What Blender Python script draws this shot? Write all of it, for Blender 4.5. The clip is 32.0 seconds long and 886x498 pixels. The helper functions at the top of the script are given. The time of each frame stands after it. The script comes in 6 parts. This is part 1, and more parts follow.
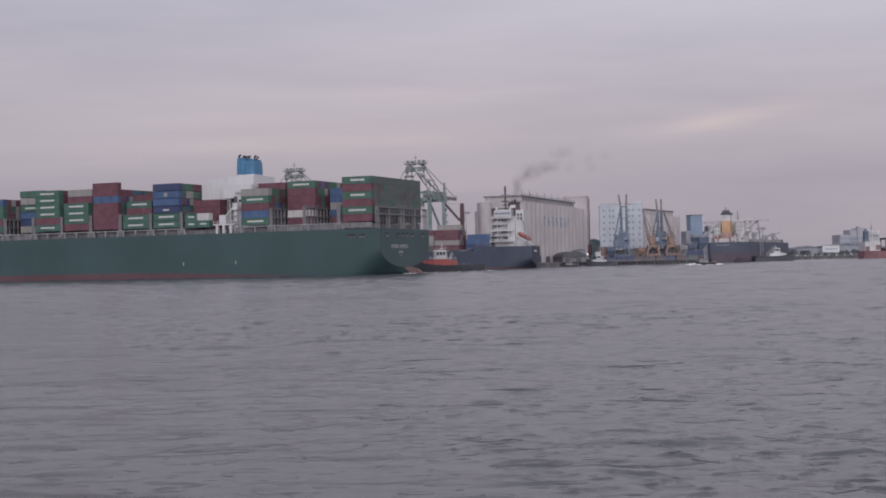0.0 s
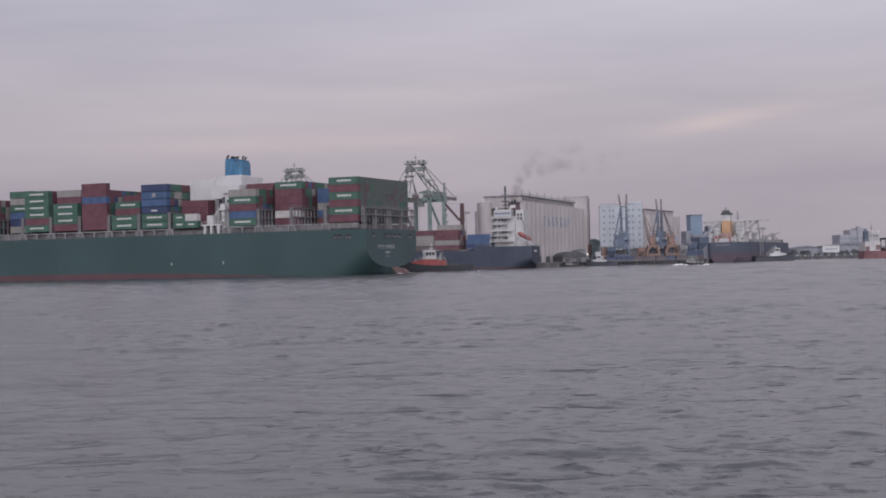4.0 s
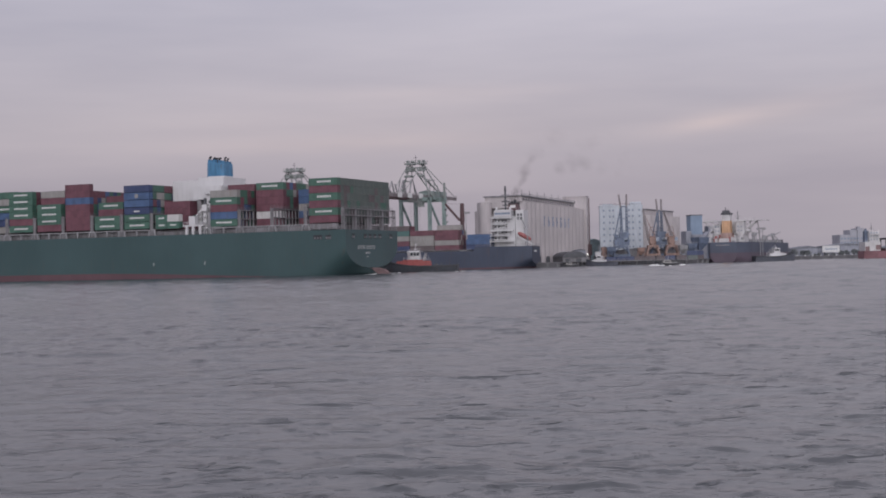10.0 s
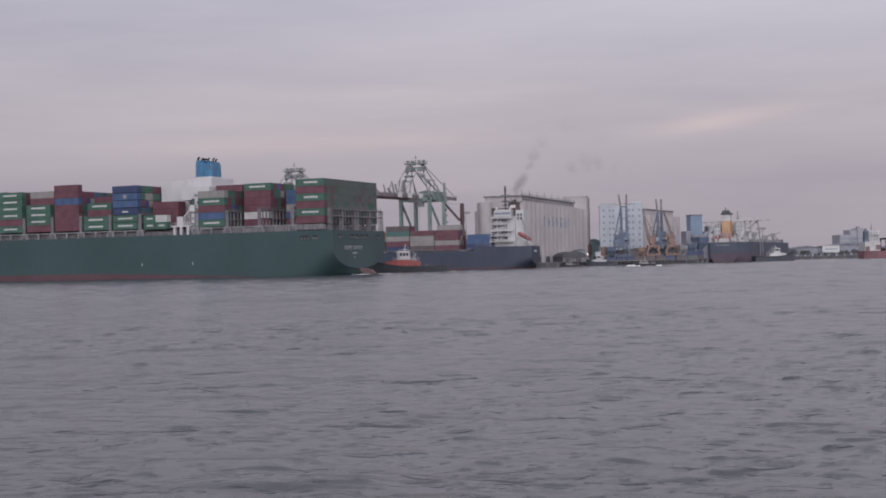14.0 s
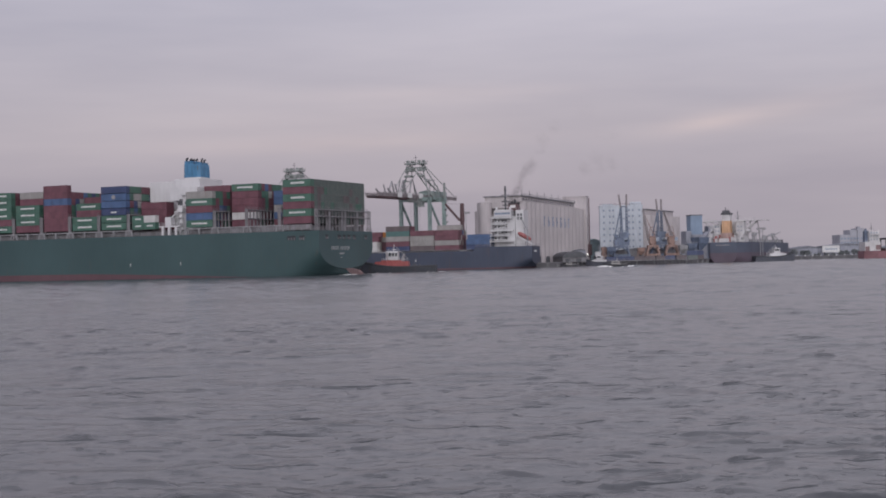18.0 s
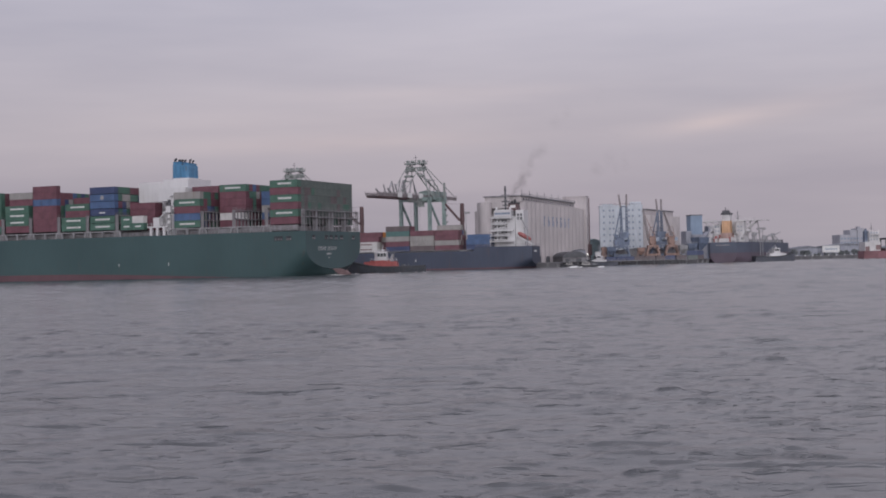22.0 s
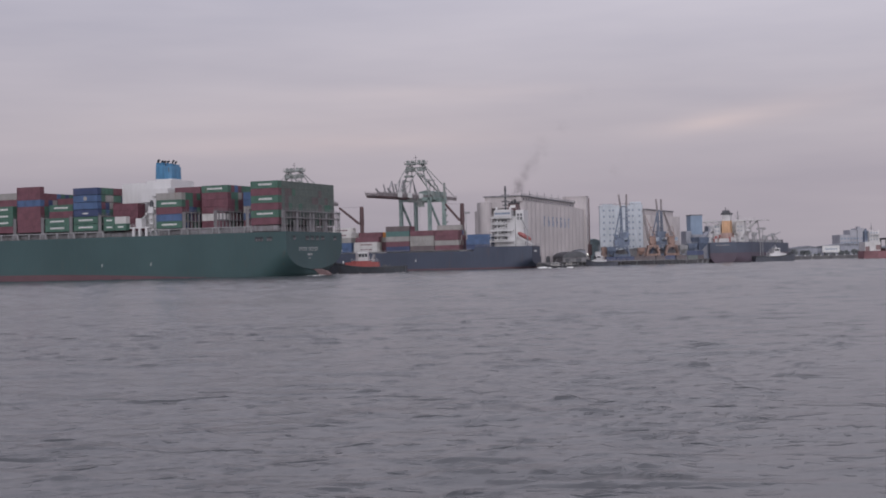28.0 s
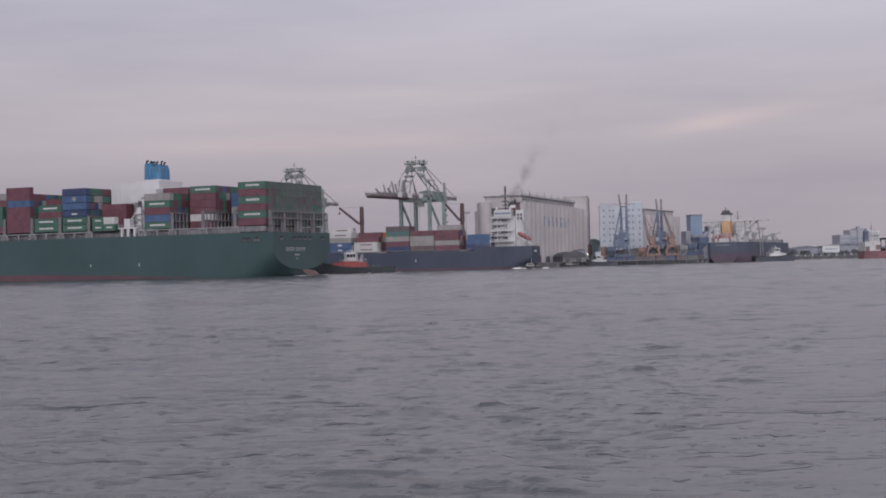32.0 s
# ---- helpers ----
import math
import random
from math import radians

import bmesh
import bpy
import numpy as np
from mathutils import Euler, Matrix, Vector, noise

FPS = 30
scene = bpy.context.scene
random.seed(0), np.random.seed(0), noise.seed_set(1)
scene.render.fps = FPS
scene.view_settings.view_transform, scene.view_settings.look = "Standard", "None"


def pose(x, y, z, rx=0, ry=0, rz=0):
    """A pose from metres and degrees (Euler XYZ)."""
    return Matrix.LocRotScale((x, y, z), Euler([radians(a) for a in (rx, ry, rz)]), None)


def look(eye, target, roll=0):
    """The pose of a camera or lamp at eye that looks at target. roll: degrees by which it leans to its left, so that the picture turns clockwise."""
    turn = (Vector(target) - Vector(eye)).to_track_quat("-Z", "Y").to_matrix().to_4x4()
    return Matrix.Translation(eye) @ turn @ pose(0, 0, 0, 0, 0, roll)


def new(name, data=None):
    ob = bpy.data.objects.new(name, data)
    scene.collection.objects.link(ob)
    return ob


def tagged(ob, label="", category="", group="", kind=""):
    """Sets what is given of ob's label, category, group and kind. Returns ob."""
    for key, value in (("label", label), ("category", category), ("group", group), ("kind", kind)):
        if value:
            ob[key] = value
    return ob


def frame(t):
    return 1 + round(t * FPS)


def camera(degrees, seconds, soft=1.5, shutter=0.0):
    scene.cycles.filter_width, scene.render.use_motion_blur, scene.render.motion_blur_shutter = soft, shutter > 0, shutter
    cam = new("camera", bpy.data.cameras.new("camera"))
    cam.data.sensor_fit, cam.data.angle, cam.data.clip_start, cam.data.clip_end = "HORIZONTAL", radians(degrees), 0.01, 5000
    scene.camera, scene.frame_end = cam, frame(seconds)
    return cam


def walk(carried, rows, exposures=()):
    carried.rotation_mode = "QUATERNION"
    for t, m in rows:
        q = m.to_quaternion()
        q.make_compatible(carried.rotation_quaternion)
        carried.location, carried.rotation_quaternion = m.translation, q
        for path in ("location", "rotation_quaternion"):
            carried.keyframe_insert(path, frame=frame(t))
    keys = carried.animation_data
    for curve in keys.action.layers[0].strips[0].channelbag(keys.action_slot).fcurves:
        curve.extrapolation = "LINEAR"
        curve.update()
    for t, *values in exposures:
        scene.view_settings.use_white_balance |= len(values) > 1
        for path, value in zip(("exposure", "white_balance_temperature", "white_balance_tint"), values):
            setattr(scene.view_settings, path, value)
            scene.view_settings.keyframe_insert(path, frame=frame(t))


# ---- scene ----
# One harbour channel seen from a low bank. Camera at the origin, looking along +y; x to the right.
cam = camera(35.64, 32.0, soft=1.85)
EYE = (0.0, 0.0, 3.6)
UP = math.tan(math.atan(24.7 / 2440.0))
VIEW = look(EYE, (0.0, 100.0, 3.6 + 100.0 * UP), -1.29)
walk(cam, [(0.0, VIEW), (32.0, VIEW)])

# ---------------------------------------------------------------- sky and light
SUN_AZ, SUN_EL = radians(176.0), radians(17.0)
world = bpy.data.worlds.new("overcast_evening")
scene.world = world
world.use_nodes = True
wn, wl = world.node_tree.nodes, world.node_tree.links
wn.clear()
w_out = wn.new("ShaderNodeOutputWorld")
w_bg = wn.new("ShaderNodeBackground")
w_sky = wn.new("ShaderNodeTexSky")
w_sky.sky_type = "NISHITA"
w_sky.sun_disc = False
w_sky.sun_elevation, w_sky.sun_rotation = SUN_EL, SUN_AZ
w_sky.air_density, w_sky.dust_density = 1.5, 4.0
w_co = wn.new("ShaderNodeTexCoord")
w_sep = wn.new("ShaderNodeSeparateXYZ")
wl.new(w_co.outputs["Generated"], w_sep.inputs[0])
w_ramp = wn.new("ShaderNodeValToRGB")
cr = w_ramp.color_ramp
cr.elements[0].position, cr.elements[0].color = 0.0, (0.36, 0.33, 0.372, 1)
cr.elements[1].position, cr.elements[1].color = 0.7, (0.64, 0.62, 0.715, 1)
for pos, col in ((0.05, (0.386, 0.350, 0.399, 1)), (0.10, (0.442, 0.407, 0.456, 1)), (0.19, (0.485, 0.465, 0.54, 1)), (0.32, (0.56, 0.54, 0.625, 1))):
    e = cr.elements.new(pos)
    e.color = col
wl.new(w_sep.outputs["Z"], w_ramp.inputs[0])
# cloud banks: long streaks lying flat over the horizon
w_map = wn.new("ShaderNodeMapping")
w_map.inputs["Scale"].default_value = (2.6, 2.6, 19.0)
w_map.inputs["Rotation"].default_value = (0.0, radians(3.0), 0.0)
wl.new(w_co.outputs["Generated"], w_map.inputs[0])
w_n1 = wn.new("ShaderNodeTexNoise")
w_n1.inputs["Scale"].default_value, w_n1.inputs["Detail"].default_value = 1.3, 4.0
w_n1.inputs["Roughness"].default_value = 0.5
wl.new(w_map.outputs[0], w_n1.inputs["Vector"])
w_r1 = wn.new("ShaderNodeValToRGB")
w_r1.color_ramp.elements[0].position, w_r1.color_ramp.elements[0].color = 0.32, (0.90, 0.90, 0.93, 1)
w_r1.color_ramp.elements[1].position, w_r1.color_ramp.elements[1].color = 0.72, (1.10, 1.08, 1.07, 1)
wl.new(w_n1.outputs[0], w_r1.inputs[0])
w_mul = wn.new("ShaderNodeMix")
w_mul.data_type, w_mul.blend_type = "RGBA", "MULTIPLY"
w_mul.inputs[0].default_value = 1.0
wl.new(w_ramp.outputs[0], w_mul.inputs[6])
wl.new(w_r1.outputs[0], w_mul.inputs[7])
w_add = wn.new("ShaderNodeMix")
w_add.data_type, w_add.blend_type = "RGBA", "ADD"
w_add.inputs[0].default_value = 0.004
wl.new(w_mul.outputs[2], w_add.inputs[6])
wl.new(w_sky.outputs[0], w_add.inputs[7])

# one long warm break in the clouds, low ahead and to the right
w_az = wn.new("ShaderNodeMath")
w_az.operation = "ARCTAN2"
wl.new(w_sep.outputs["X"], w_az.inputs[0])
wl.new(w_sep.outputs["Y"], w_az.inputs[1])


def calc(op, a, b):
    n = wn.new("ShaderNodeMath")
    n.operation = op
    for i, v in enumerate((a, b)):
        if isinstance(v, (int, float)):
            n.inputs[i].default_value = v
        elif v is not None:
            wl.new(v, n.inputs[i])
    return n.outputs[0]


def bank(az, el, wide, high, lean):
    u = calc("DIVIDE", calc("SUBTRACT", w_az.outputs[0], radians(az)), radians(wide))
    v0 = calc("SUBTRACT", w_sep.outputs["Z"], math.sin(radians(el)))
    v = calc("DIVIDE", calc("SUBTRACT", v0, calc("MULTIPLY", u, lean)), radians(high))
    r = calc("ADD", calc("MULTIPLY", u, u), calc("MULTIPLY", v, v))
    return calc("EXPONENT", calc("MULTIPLY", r, -1.0), None)


w_gap = calc("ADD", calc("MULTIPLY", bank(12.9, 5.80, 3.5, 0.50, 0.0085), 0.75), calc("MULTIPLY", bank(-1.0, 6.0, 11.0, 1.1, 0.004), 0.20))
for spot in ((11.1, 5.48, 1.5, 0.24, 0.002, 0.50), (-3.6, 5.05, 7.0, 0.36, 0.002, 0.34), (0.4, 7.05, 6.0, 0.34, 0.0, 0.24)):
    w_gap = calc("ADD", w_gap, calc("MULTIPLY", bank(*spot[:5]), spot[5]))
w_gap = calc("MULTIPLY", w_gap, calc("ADD", calc("MULTIPLY", w_n1.outputs[0], 1.6), 0.1))
w_warm = wn.new("ShaderNodeMix")
w_warm.data_type, w_warm.blend_type = "RGBA", "ADD"
wl.new(w_gap, w_warm.inputs[0])
wl.new(w_add.outputs[2], w_warm.inputs[6])
w_warm.inputs[7].default_value = (0.150, 0.095, 0.058, 1)
# a brighter sky patch, mostly out of view, added to lighten the water rightward
w_fill = wn.new("ShaderNodeMix")
w_fill.data_type, w_fill.blend_type = "RGBA", "ADD"
wl.new(bank(24.0, 24.0, 26.0, 13.0, 0.0), w_fill.inputs[0])
wl.new(w_warm.outputs[2], w_fill.inputs[6])
w_fill.inputs[7].default_value = (0.20, 0.195, 0.205, 1)
wl.new(w_fill.outputs[2], w_bg.inputs[0])
w_bg.inputs[1].default_value = 1.0
wl.new(w_bg.outputs[0], w_out.inputs[0])

sun = new("sun", bpy.data.lights.new("sun", "SUN"))
sun.data.energy, sun.data.angle, sun.data.color = 1.7, radians(50.0), (0.98, 0.97, 1.0)
sun.matrix_world = look((0, 0, 0), (-math.sin(SUN_AZ) * math.cos(SUN_EL), -math.cos(SUN_AZ) * math.cos(SUN_EL), -math.sin(SUN_EL)))
scene.view_settings.exposure = 0.0


# ---------------------------------------------------------------- materials
def nodes_of(name):
    m = bpy.data.materials.new(name)
    m.use_nodes = True
    nt = m.node_tree
    return m, nt, nt.nodes["Principled BSDF"]


def paint(name, col, rough=0.55, vary=0.18, scale=0.25, metal=0.0, streak=0.25, bump=0.05, ridge=0.0, rust=0.0):
    """Weathered paint: broad fading, run-down streaks, fine bump; ridge: upright corrugation pitch in metres."""
    m, nt, bsdf = nodes_of(name)
    n, l = nt.nodes, nt.links
    co = n.new("ShaderNodeTexCoord")
    info = n.new("ShaderNodeObjectInfo")
    add = n.new("ShaderNodeVectorMath")
    add.operation = "MULTIPLY_ADD"
    comb = n.new("ShaderNodeCombineXYZ")
    for i in range(3):
        l.new(info.outputs["Random"], comb.inputs[i])
    add.inputs[1].default_value = (37.0, 53.0, 19.0)
    l.new(comb.outputs[0], add.inputs[0])
    l.new(co.outputs["Object"], add.inputs[2])
    big = n.new("ShaderNodeTexNoise")
    big.inputs["Scale"].default_value, big.inputs["Detail"].default_value = scale, 5.0
    l.new(add.outputs[0], big.inputs["Vector"])
    mp = n.new("ShaderNodeMapping")
    mp.inputs["Scale"].default_value = (1.6, 1.6, 0.12)
    l.new(add.outputs[0], mp.inputs[0])
    run = n.new("ShaderNodeTexNoise")
    run.inputs["Scale"].default_value, run.inputs["Detail"].default_value = 1.0, 3.0
    l.new(mp.outputs[0], run.inputs["Vector"])
    r1 = n.new("ShaderNodeValToRGB")
    lo, hi = 1.0 - vary, 1.0 + vary
    r1.color_ramp.elements[0].position, r1.color_ramp.elements[0].color = 0.3, tuple(max(0, c * lo) for c in col) + (1,)
    r1.color_ramp.elements[1].position, r1.color_ramp.elements[1].color = 0.7, tuple(min(0.95, c * hi + 0.004) for c in col) + (1,)
    l.new(big.outputs[0], r1.inputs[0])
    mix = n.new("ShaderNodeMix")
    mix.data_type, mix.blend_type = "RGBA", "MULTIPLY"
    r2 = n.new("ShaderNodeValToRGB")
    r2.color_ramp.elements[0].position, r2.color_ramp.elements[0].color = 0.38, (1 - streak, 1 - streak, 1 - streak, 1)
    r2.color_ramp.elements[1].position, r2.color_ramp.elements[1].color = 0.58, (1, 1, 1, 1)
    l.new(run.outputs[0], r2.inputs[0])
    mix.inputs[0].default_value = 1.0
    l.new(r1.outputs[0], mix.inputs[6])
    l.new(r2.outputs[0], mix.inputs[7])
    last = mix.outputs[2]
    if rust > 0:
        spots = n.new("ShaderNodeTexNoise")
        spots.inputs["Scale"].default_value, spots.inputs["Detail"].default_value = 0.8, 8.0
        l.new(mp.outputs[0], spots.inputs["Vector"])
        r3 = n.new("ShaderNodeValToRGB")
        r3.color_ramp.elements[0].position, r3.color_ramp.elements[0].color = 0.60, (0, 0, 0, 1)
        r3.color_ramp.elements[1].position, r3.color_ramp.elements[1].color = 0.74, (rust, rust, rust, 1)
        l.new(spots.outputs[0], r3.inputs[0])
        mr = n.new("ShaderNodeMix")
        mr.data_type = "RGBA"
        l.new(r3.outputs[0], mr.inputs[0])
        l.new(last, mr.inputs[6])
        mr.inputs[7].default_value = (0.13, 0.06, 0.035, 1)
        last = mr.outputs[2]
    l.new(last, bsdf.inputs["Base Color"])
    bsdf.inputs["Roughness"].default_value = rough
    bsdf.inputs["Metallic"].default_value = metal
    fine = n.new("ShaderNodeTexNoise")
    fine.inputs["Scale"].default_value, fine.inputs["Detail"].default_value = 3.0, 4.0
    l.new(co.outputs["Object"], fine.inputs["Vector"])
    bp = n.new("ShaderNodeBump")
    bp.inputs["Strength"].default_value, bp.inputs["Distance"].default_value = 0.6, bump
    l.new(fine.outputs[0], bp.inputs["Height"])
    if ridge > 0:
        wv = n.new("ShaderNodeTexWave")
        wv.wave_type, wv.bands_direction = "BANDS", "DIAGONAL"
        wm = n.new("ShaderNodeMapping")
        wm.inputs["Scale"].default_value = (1.0, 1.0, 0.0)
        l.new(co.outputs["Object"], wm.inputs[0])
        l.new(wm.outputs[0], wv.inputs["Vector"])
        wv.inputs["Scale"].default_value = 0.314 / ridge
        b2 = n.new("ShaderNodeBump")
        b2.inputs["Strength"].default_value, b2.inputs["Distance"].default_value = 0.5, 0.04
        l.new(wv.outputs["Fac"], b2.inputs["Height"])
        l.new(bp.outputs[0], b2.inputs["Normal"])
        l.new(b2.outputs[0], bsdf.inputs["Normal"])
    else:
        l.new(bp.outputs[0], bsdf.inputs["Normal"])
    return m


def water_material():
    m, nt, bsdf = nodes_of("harbour_water")
    n, l = nt.nodes, nt.links
    co = n.new("ShaderNodeTexCoord")
    bsdf.inputs["Base Color"].default_value = (0.060, 0.065, 0.072, 1)
    bsdf.inputs["Roughness"].default_value = 0.10
    bsdf.inputs["IOR"].default_value = 1.33
    ruffle = None
    for px_, py_, lo_, hi_ in ((0.010, 0.045, 0.30, 0.70), (0.035, 0.16, 0.28, 0.72)):
        rm = n.new("ShaderNodeMapping")
        rm.inputs["Scale"].default_value = (px_, py_, 1.0)
        l.new(co.outputs["Object"], rm.inputs[0])
        rt = n.new("ShaderNodeTexNoise")
        rt.inputs["Scale"].default_value, rt.inputs["Detail"].default_value = 1.0, 3.0
        l.new(rm.outputs[0], rt.inputs["Vector"])
        rr = n.new("ShaderNodeMapRange")
        rr.inputs["From Min"].default_value, rr.inputs["From Max"].default_value = lo_, hi_
        rr.inputs["To Min"].default_value, rr.inputs["To Max"].default_value = 0.22, 1.12
        l.new(rt.outputs[0], rr.inputs[0])
        if ruffle is None:
            ruffle = rr.outputs[0]
        else:
            mm = n.new("ShaderNodeMath")
            mm.operation = "MULTIPLY"
            l.new(ruffle, mm.inputs[0])
            l.new(rr.outputs[0], mm.inputs[1])
            ruffle = mm.outputs[0]
    last = None
    for sx, sy, sc, det, lo, hi, dist in ((0.5, 1.0, 0.22, 2.0, 0.58, 0.68, 0.24), (0.6, 1.0, 0.6, 2.0, 0.61, 0.69, 0.17), (0.6, 1.0, 1.7, 1.5, 0.635, 0.695, 0.15), (0.6, 1.0, 3.2, 1.5, 0.635, 0.70, 0.08), (0.7, 1.0, 5.5, 2.0, 0.50, 0.76, 0.014)):
        mp = n.new("ShaderNodeMapping")
        mp.inputs["Scale"].default_value = (sx, sy, 1.0)
        mp.inputs["Rotation"].default_value = (0.0, 0.0, 0.12 * sc)
        l.new(co.outputs["Object"], mp.inputs[0])
        t = n.new("ShaderNodeTexNoise")
        t.inputs["Scale"].default_value, t.inputs["Detail"].default_value = sc, det
        t.inputs["Distortion"].default_value = 0.4
        l.new(mp.outputs[0], t.inputs["Vector"])
        q = n.new("ShaderNodeMapRange")
        q.interpolation_type = "SMOOTHSTEP"
        q.inputs["From Min"].default_value, q.inputs["From Max"].default_value = lo, hi
        l.new(t.outputs[0], q.inputs[0])
        b = n.new("ShaderNodeBump")
        b.inputs["Distance"].default_value = dist
        l.new(ruffle, b.inputs["Strength"])
        l.new(q.outputs[0], b.inputs["Height"])
        if last:
            l.new(last, b.inputs["Normal"])
        last = b.outputs[0]
    l.new(last, bsdf.inputs["Normal"])
    # broad calm and ruffled patches
    pm = n.new("ShaderNodeMapping")
    pm.inputs["Scale"].default_value = (0.012, 0.035, 1.0)
    l.new(co.outputs["Object"], pm.inputs[0])
    pt = n.new("ShaderNodeTexNoise")
    pt.inputs["Scale"].default_value = 1.0
    l.new(pm.outputs[0], pt.inputs["Vector"])
    mr = n.new("ShaderNodeMapRange")
    mr.inputs["To Min"].default_value, mr.inputs["To Max"].default_value = 0.19, 0.27
    l.new(pt.outputs[0], mr.inputs[0])
    # roughness falls with distance from the camera, so far water looks brighter in view
    sp = n.new("ShaderNodeSeparateXYZ")
    l.new(co.outputs["Object"], sp.inputs[0])
    far_smooth = n.new("ShaderNodeMapRange")
    far_smooth.inputs["From Min"].default_value, far_smooth.inputs["From Max"].default_value = 60.0, 380.0
    far_smooth.inputs["To Min"].default_value, far_smooth.inputs["To Max"].default_value = 0.0, -0.06
    l.new(sp.outputs["Y"], far_smooth.inputs[0])
    total = n.new("ShaderNodeMath")
    total.operation = "ADD"
    l.new(mr.outputs[0], total.inputs[0])
    l.new(far_smooth.outputs[0], total.inputs[1])
    l.new(total.outputs[0], bsdf.inputs["Roughness"])
    return m


def smoke_material(name, dense, z_full, z_gone):
    """Thin smoke: each wisp is densest in its middle, frays out, and thins as it climbs and mixes with the air."""
    m, nt, bsdf = nodes_of(name)
    n, l = nt.nodes, nt.links
    bsdf.inputs["Base Color"].default_value = (0.10, 0.085, 0.09, 1)
    bsdf.inputs["Roughness"].default_value = 1.0
    bsdf.inputs["Specular IOR Level"].default_value = 0.0
    co = n.new("ShaderNodeTexCoord")
    off = n.new("ShaderNodeVectorMath")
    off.operation = "SUBTRACT"
    off.inputs[1].default_value = (0.5, 0.5, 0.5)
    l.new(co.outputs["Generated"], off.inputs[0])
    flat = n.new("ShaderNodeVectorMath")
    flat.operation = "MULTIPLY"
    flat.inputs[1].default_value = (2.0, 0.0, 2.0)
    l.new(off.outputs[0], flat.inputs[0])
    ln = n.new("ShaderNodeVectorMath")
    ln.operation = "LENGTH"
    l.new(flat.outputs[0], ln.inputs[0])
    fall = n.new("ShaderNodeMapRange")
    fall.interpolation_type = "SMOOTHERSTEP"
    fall.inputs["From Min"].default_value, fall.inputs["From Max"].default_value = 0.95, 0.0
    fall.inputs["To Max"].default_value = dense
    l.new(ln.outputs["Value"], fall.inputs[0])
    t = n.new("ShaderNodeTexNoise")
    t.inputs["Scale"].default_value, t.inputs["Detail"].default_value = 0.28, 4.0
    l.new(co.outputs["Object"], t.inputs["Vector"])
    mr = n.new("ShaderNodeMapRange")
    mr.inputs["From Min"].default_value, mr.inputs["From Max"].default_value = 0.10, 0.62
    l.new(t.outputs[0], mr.inputs[0])
    place = n.new("ShaderNodeNewGeometry")
    sep = n.new("ShaderNodeSeparateXYZ")
    l.new(place.outputs["Position"], sep.inputs[0])
    thin = n.new("ShaderNodeMapRange")
    thin.interpolation_type = "SMOOTHSTEP"
    thin.inputs["From Min"].default_value, thin.inputs["From Max"].default_value = z_gone, z_full
    l.new(sep.outputs["Z"], thin.inputs[0])
    gone = n.new("ShaderNodeMapRange")
    gone.inputs["From Min"].default_value, gone.inputs["From Max"].default_value = 98.0, 46.0
    l.new(sep.outputs["X"], gone.inputs[0])
    last = fall.outputs[0]
    for other in (mr.outputs[0], thin.outputs[0], gone.outputs[0]):
        mu = n.new("ShaderNodeMath")
        mu.operation = "MULTIPLY"
        l.new(last, mu.inputs[0])
        l.new(other, mu.inputs[1])
        last = mu.outputs[0]
    l.new(last, bsdf.inputs["Alpha"])
    return m


M_WATER = water_material()
M_SMOKE, M_SMOKE_FAINT, M_SMOKE_BROAD = smoke_material("thin_smoke", 0.25, 37.0, 66.0), smoke_material("old_smoke", 0.17, 40.0, 75.0), smoke_material("broad_smoke", 0.075, 55.0, 110.0)
# Hull green is lifted a little to stand in for haze; rust is wear.
GREEN_HULL = paint("hazed_green_hull", (0.041, 0.078, 0.083), 0.5, 0.10, 0.05, streak=0.03, rust=0.25)
RED_BOOT = paint("red_antifouling", (0.108, 0.058, 0.070), 0.7, 0.12, 0.05, streak=0.08)
WHITE = paint("ship_white", (0.54, 0.535, 0.55), 0.45, 0.04, 0.2, streak=0.05, rust=0.15)
WHITE_MARK = paint("white_marking", (0.58, 0.58, 0.58), 0.6, 0.05, 0.5, streak=0.08)
STEEL = paint("grey_steel", (0.285, 0.285, 0.30), 0.6, 0.2, 0.3, rust=0.4)
DARK = paint("dark_steel", (0.082, 0.085, 0.098), 0.6, 0.2, 0.4)
BLACK = paint("soot_and_port_black", (0.040, 0.042, 0.050), 0.7, 0.2, 0.4)
FUNNEL_BLUE = paint("funnel_blue", (0.058, 0.185, 0.33), 0.5, 0.12, 0.3)
GLASS = paint("dark_glazing", (0.03, 0.036, 0.045), 0.12, 0.1, 0.4, streak=0.05)
C_GREEN = paint("container_green", (0.055, 0.122, 0.095), 0.55, 0.18, 0.3, streak=0.10, ridge=0.28, rust=0.35)
C_MAROON = paint("container_maroon", (0.132, 0.054, 0.072), 0.55, 0.2, 0.3, streak=0.10, ridge=0.28, rust=0.35)
C_BLUE = paint("container_blue", (0.058, 0.102, 0.205), 0.55, 0.18, 0.3, streak=0.10, ridge=0.28, rust=0.3)
C_NAVY = paint("container_navy", (0.038, 0.055, 0.125), 0.55, 0.18, 0.3, streak=0.10, ridge=0.28, rust=0.3)
C_GREY = paint("container_grey", (0.265, 0.255, 0.25), 0.55, 0.12, 0.3, streak=0.10, ridge=0.28, rust=0.35)
C_WHITE = paint("container_white", (0.50, 0.49, 0.49), 0.5, 0.08, 0.3, streak=0.10, ridge=0.28, rust=0.35)
C_ORANGE = paint("container_orange", (0.48, 0.19, 0.05), 0.55, 0.15, 0.3, streak=0.10, ridge=0.28, rust=0.3)
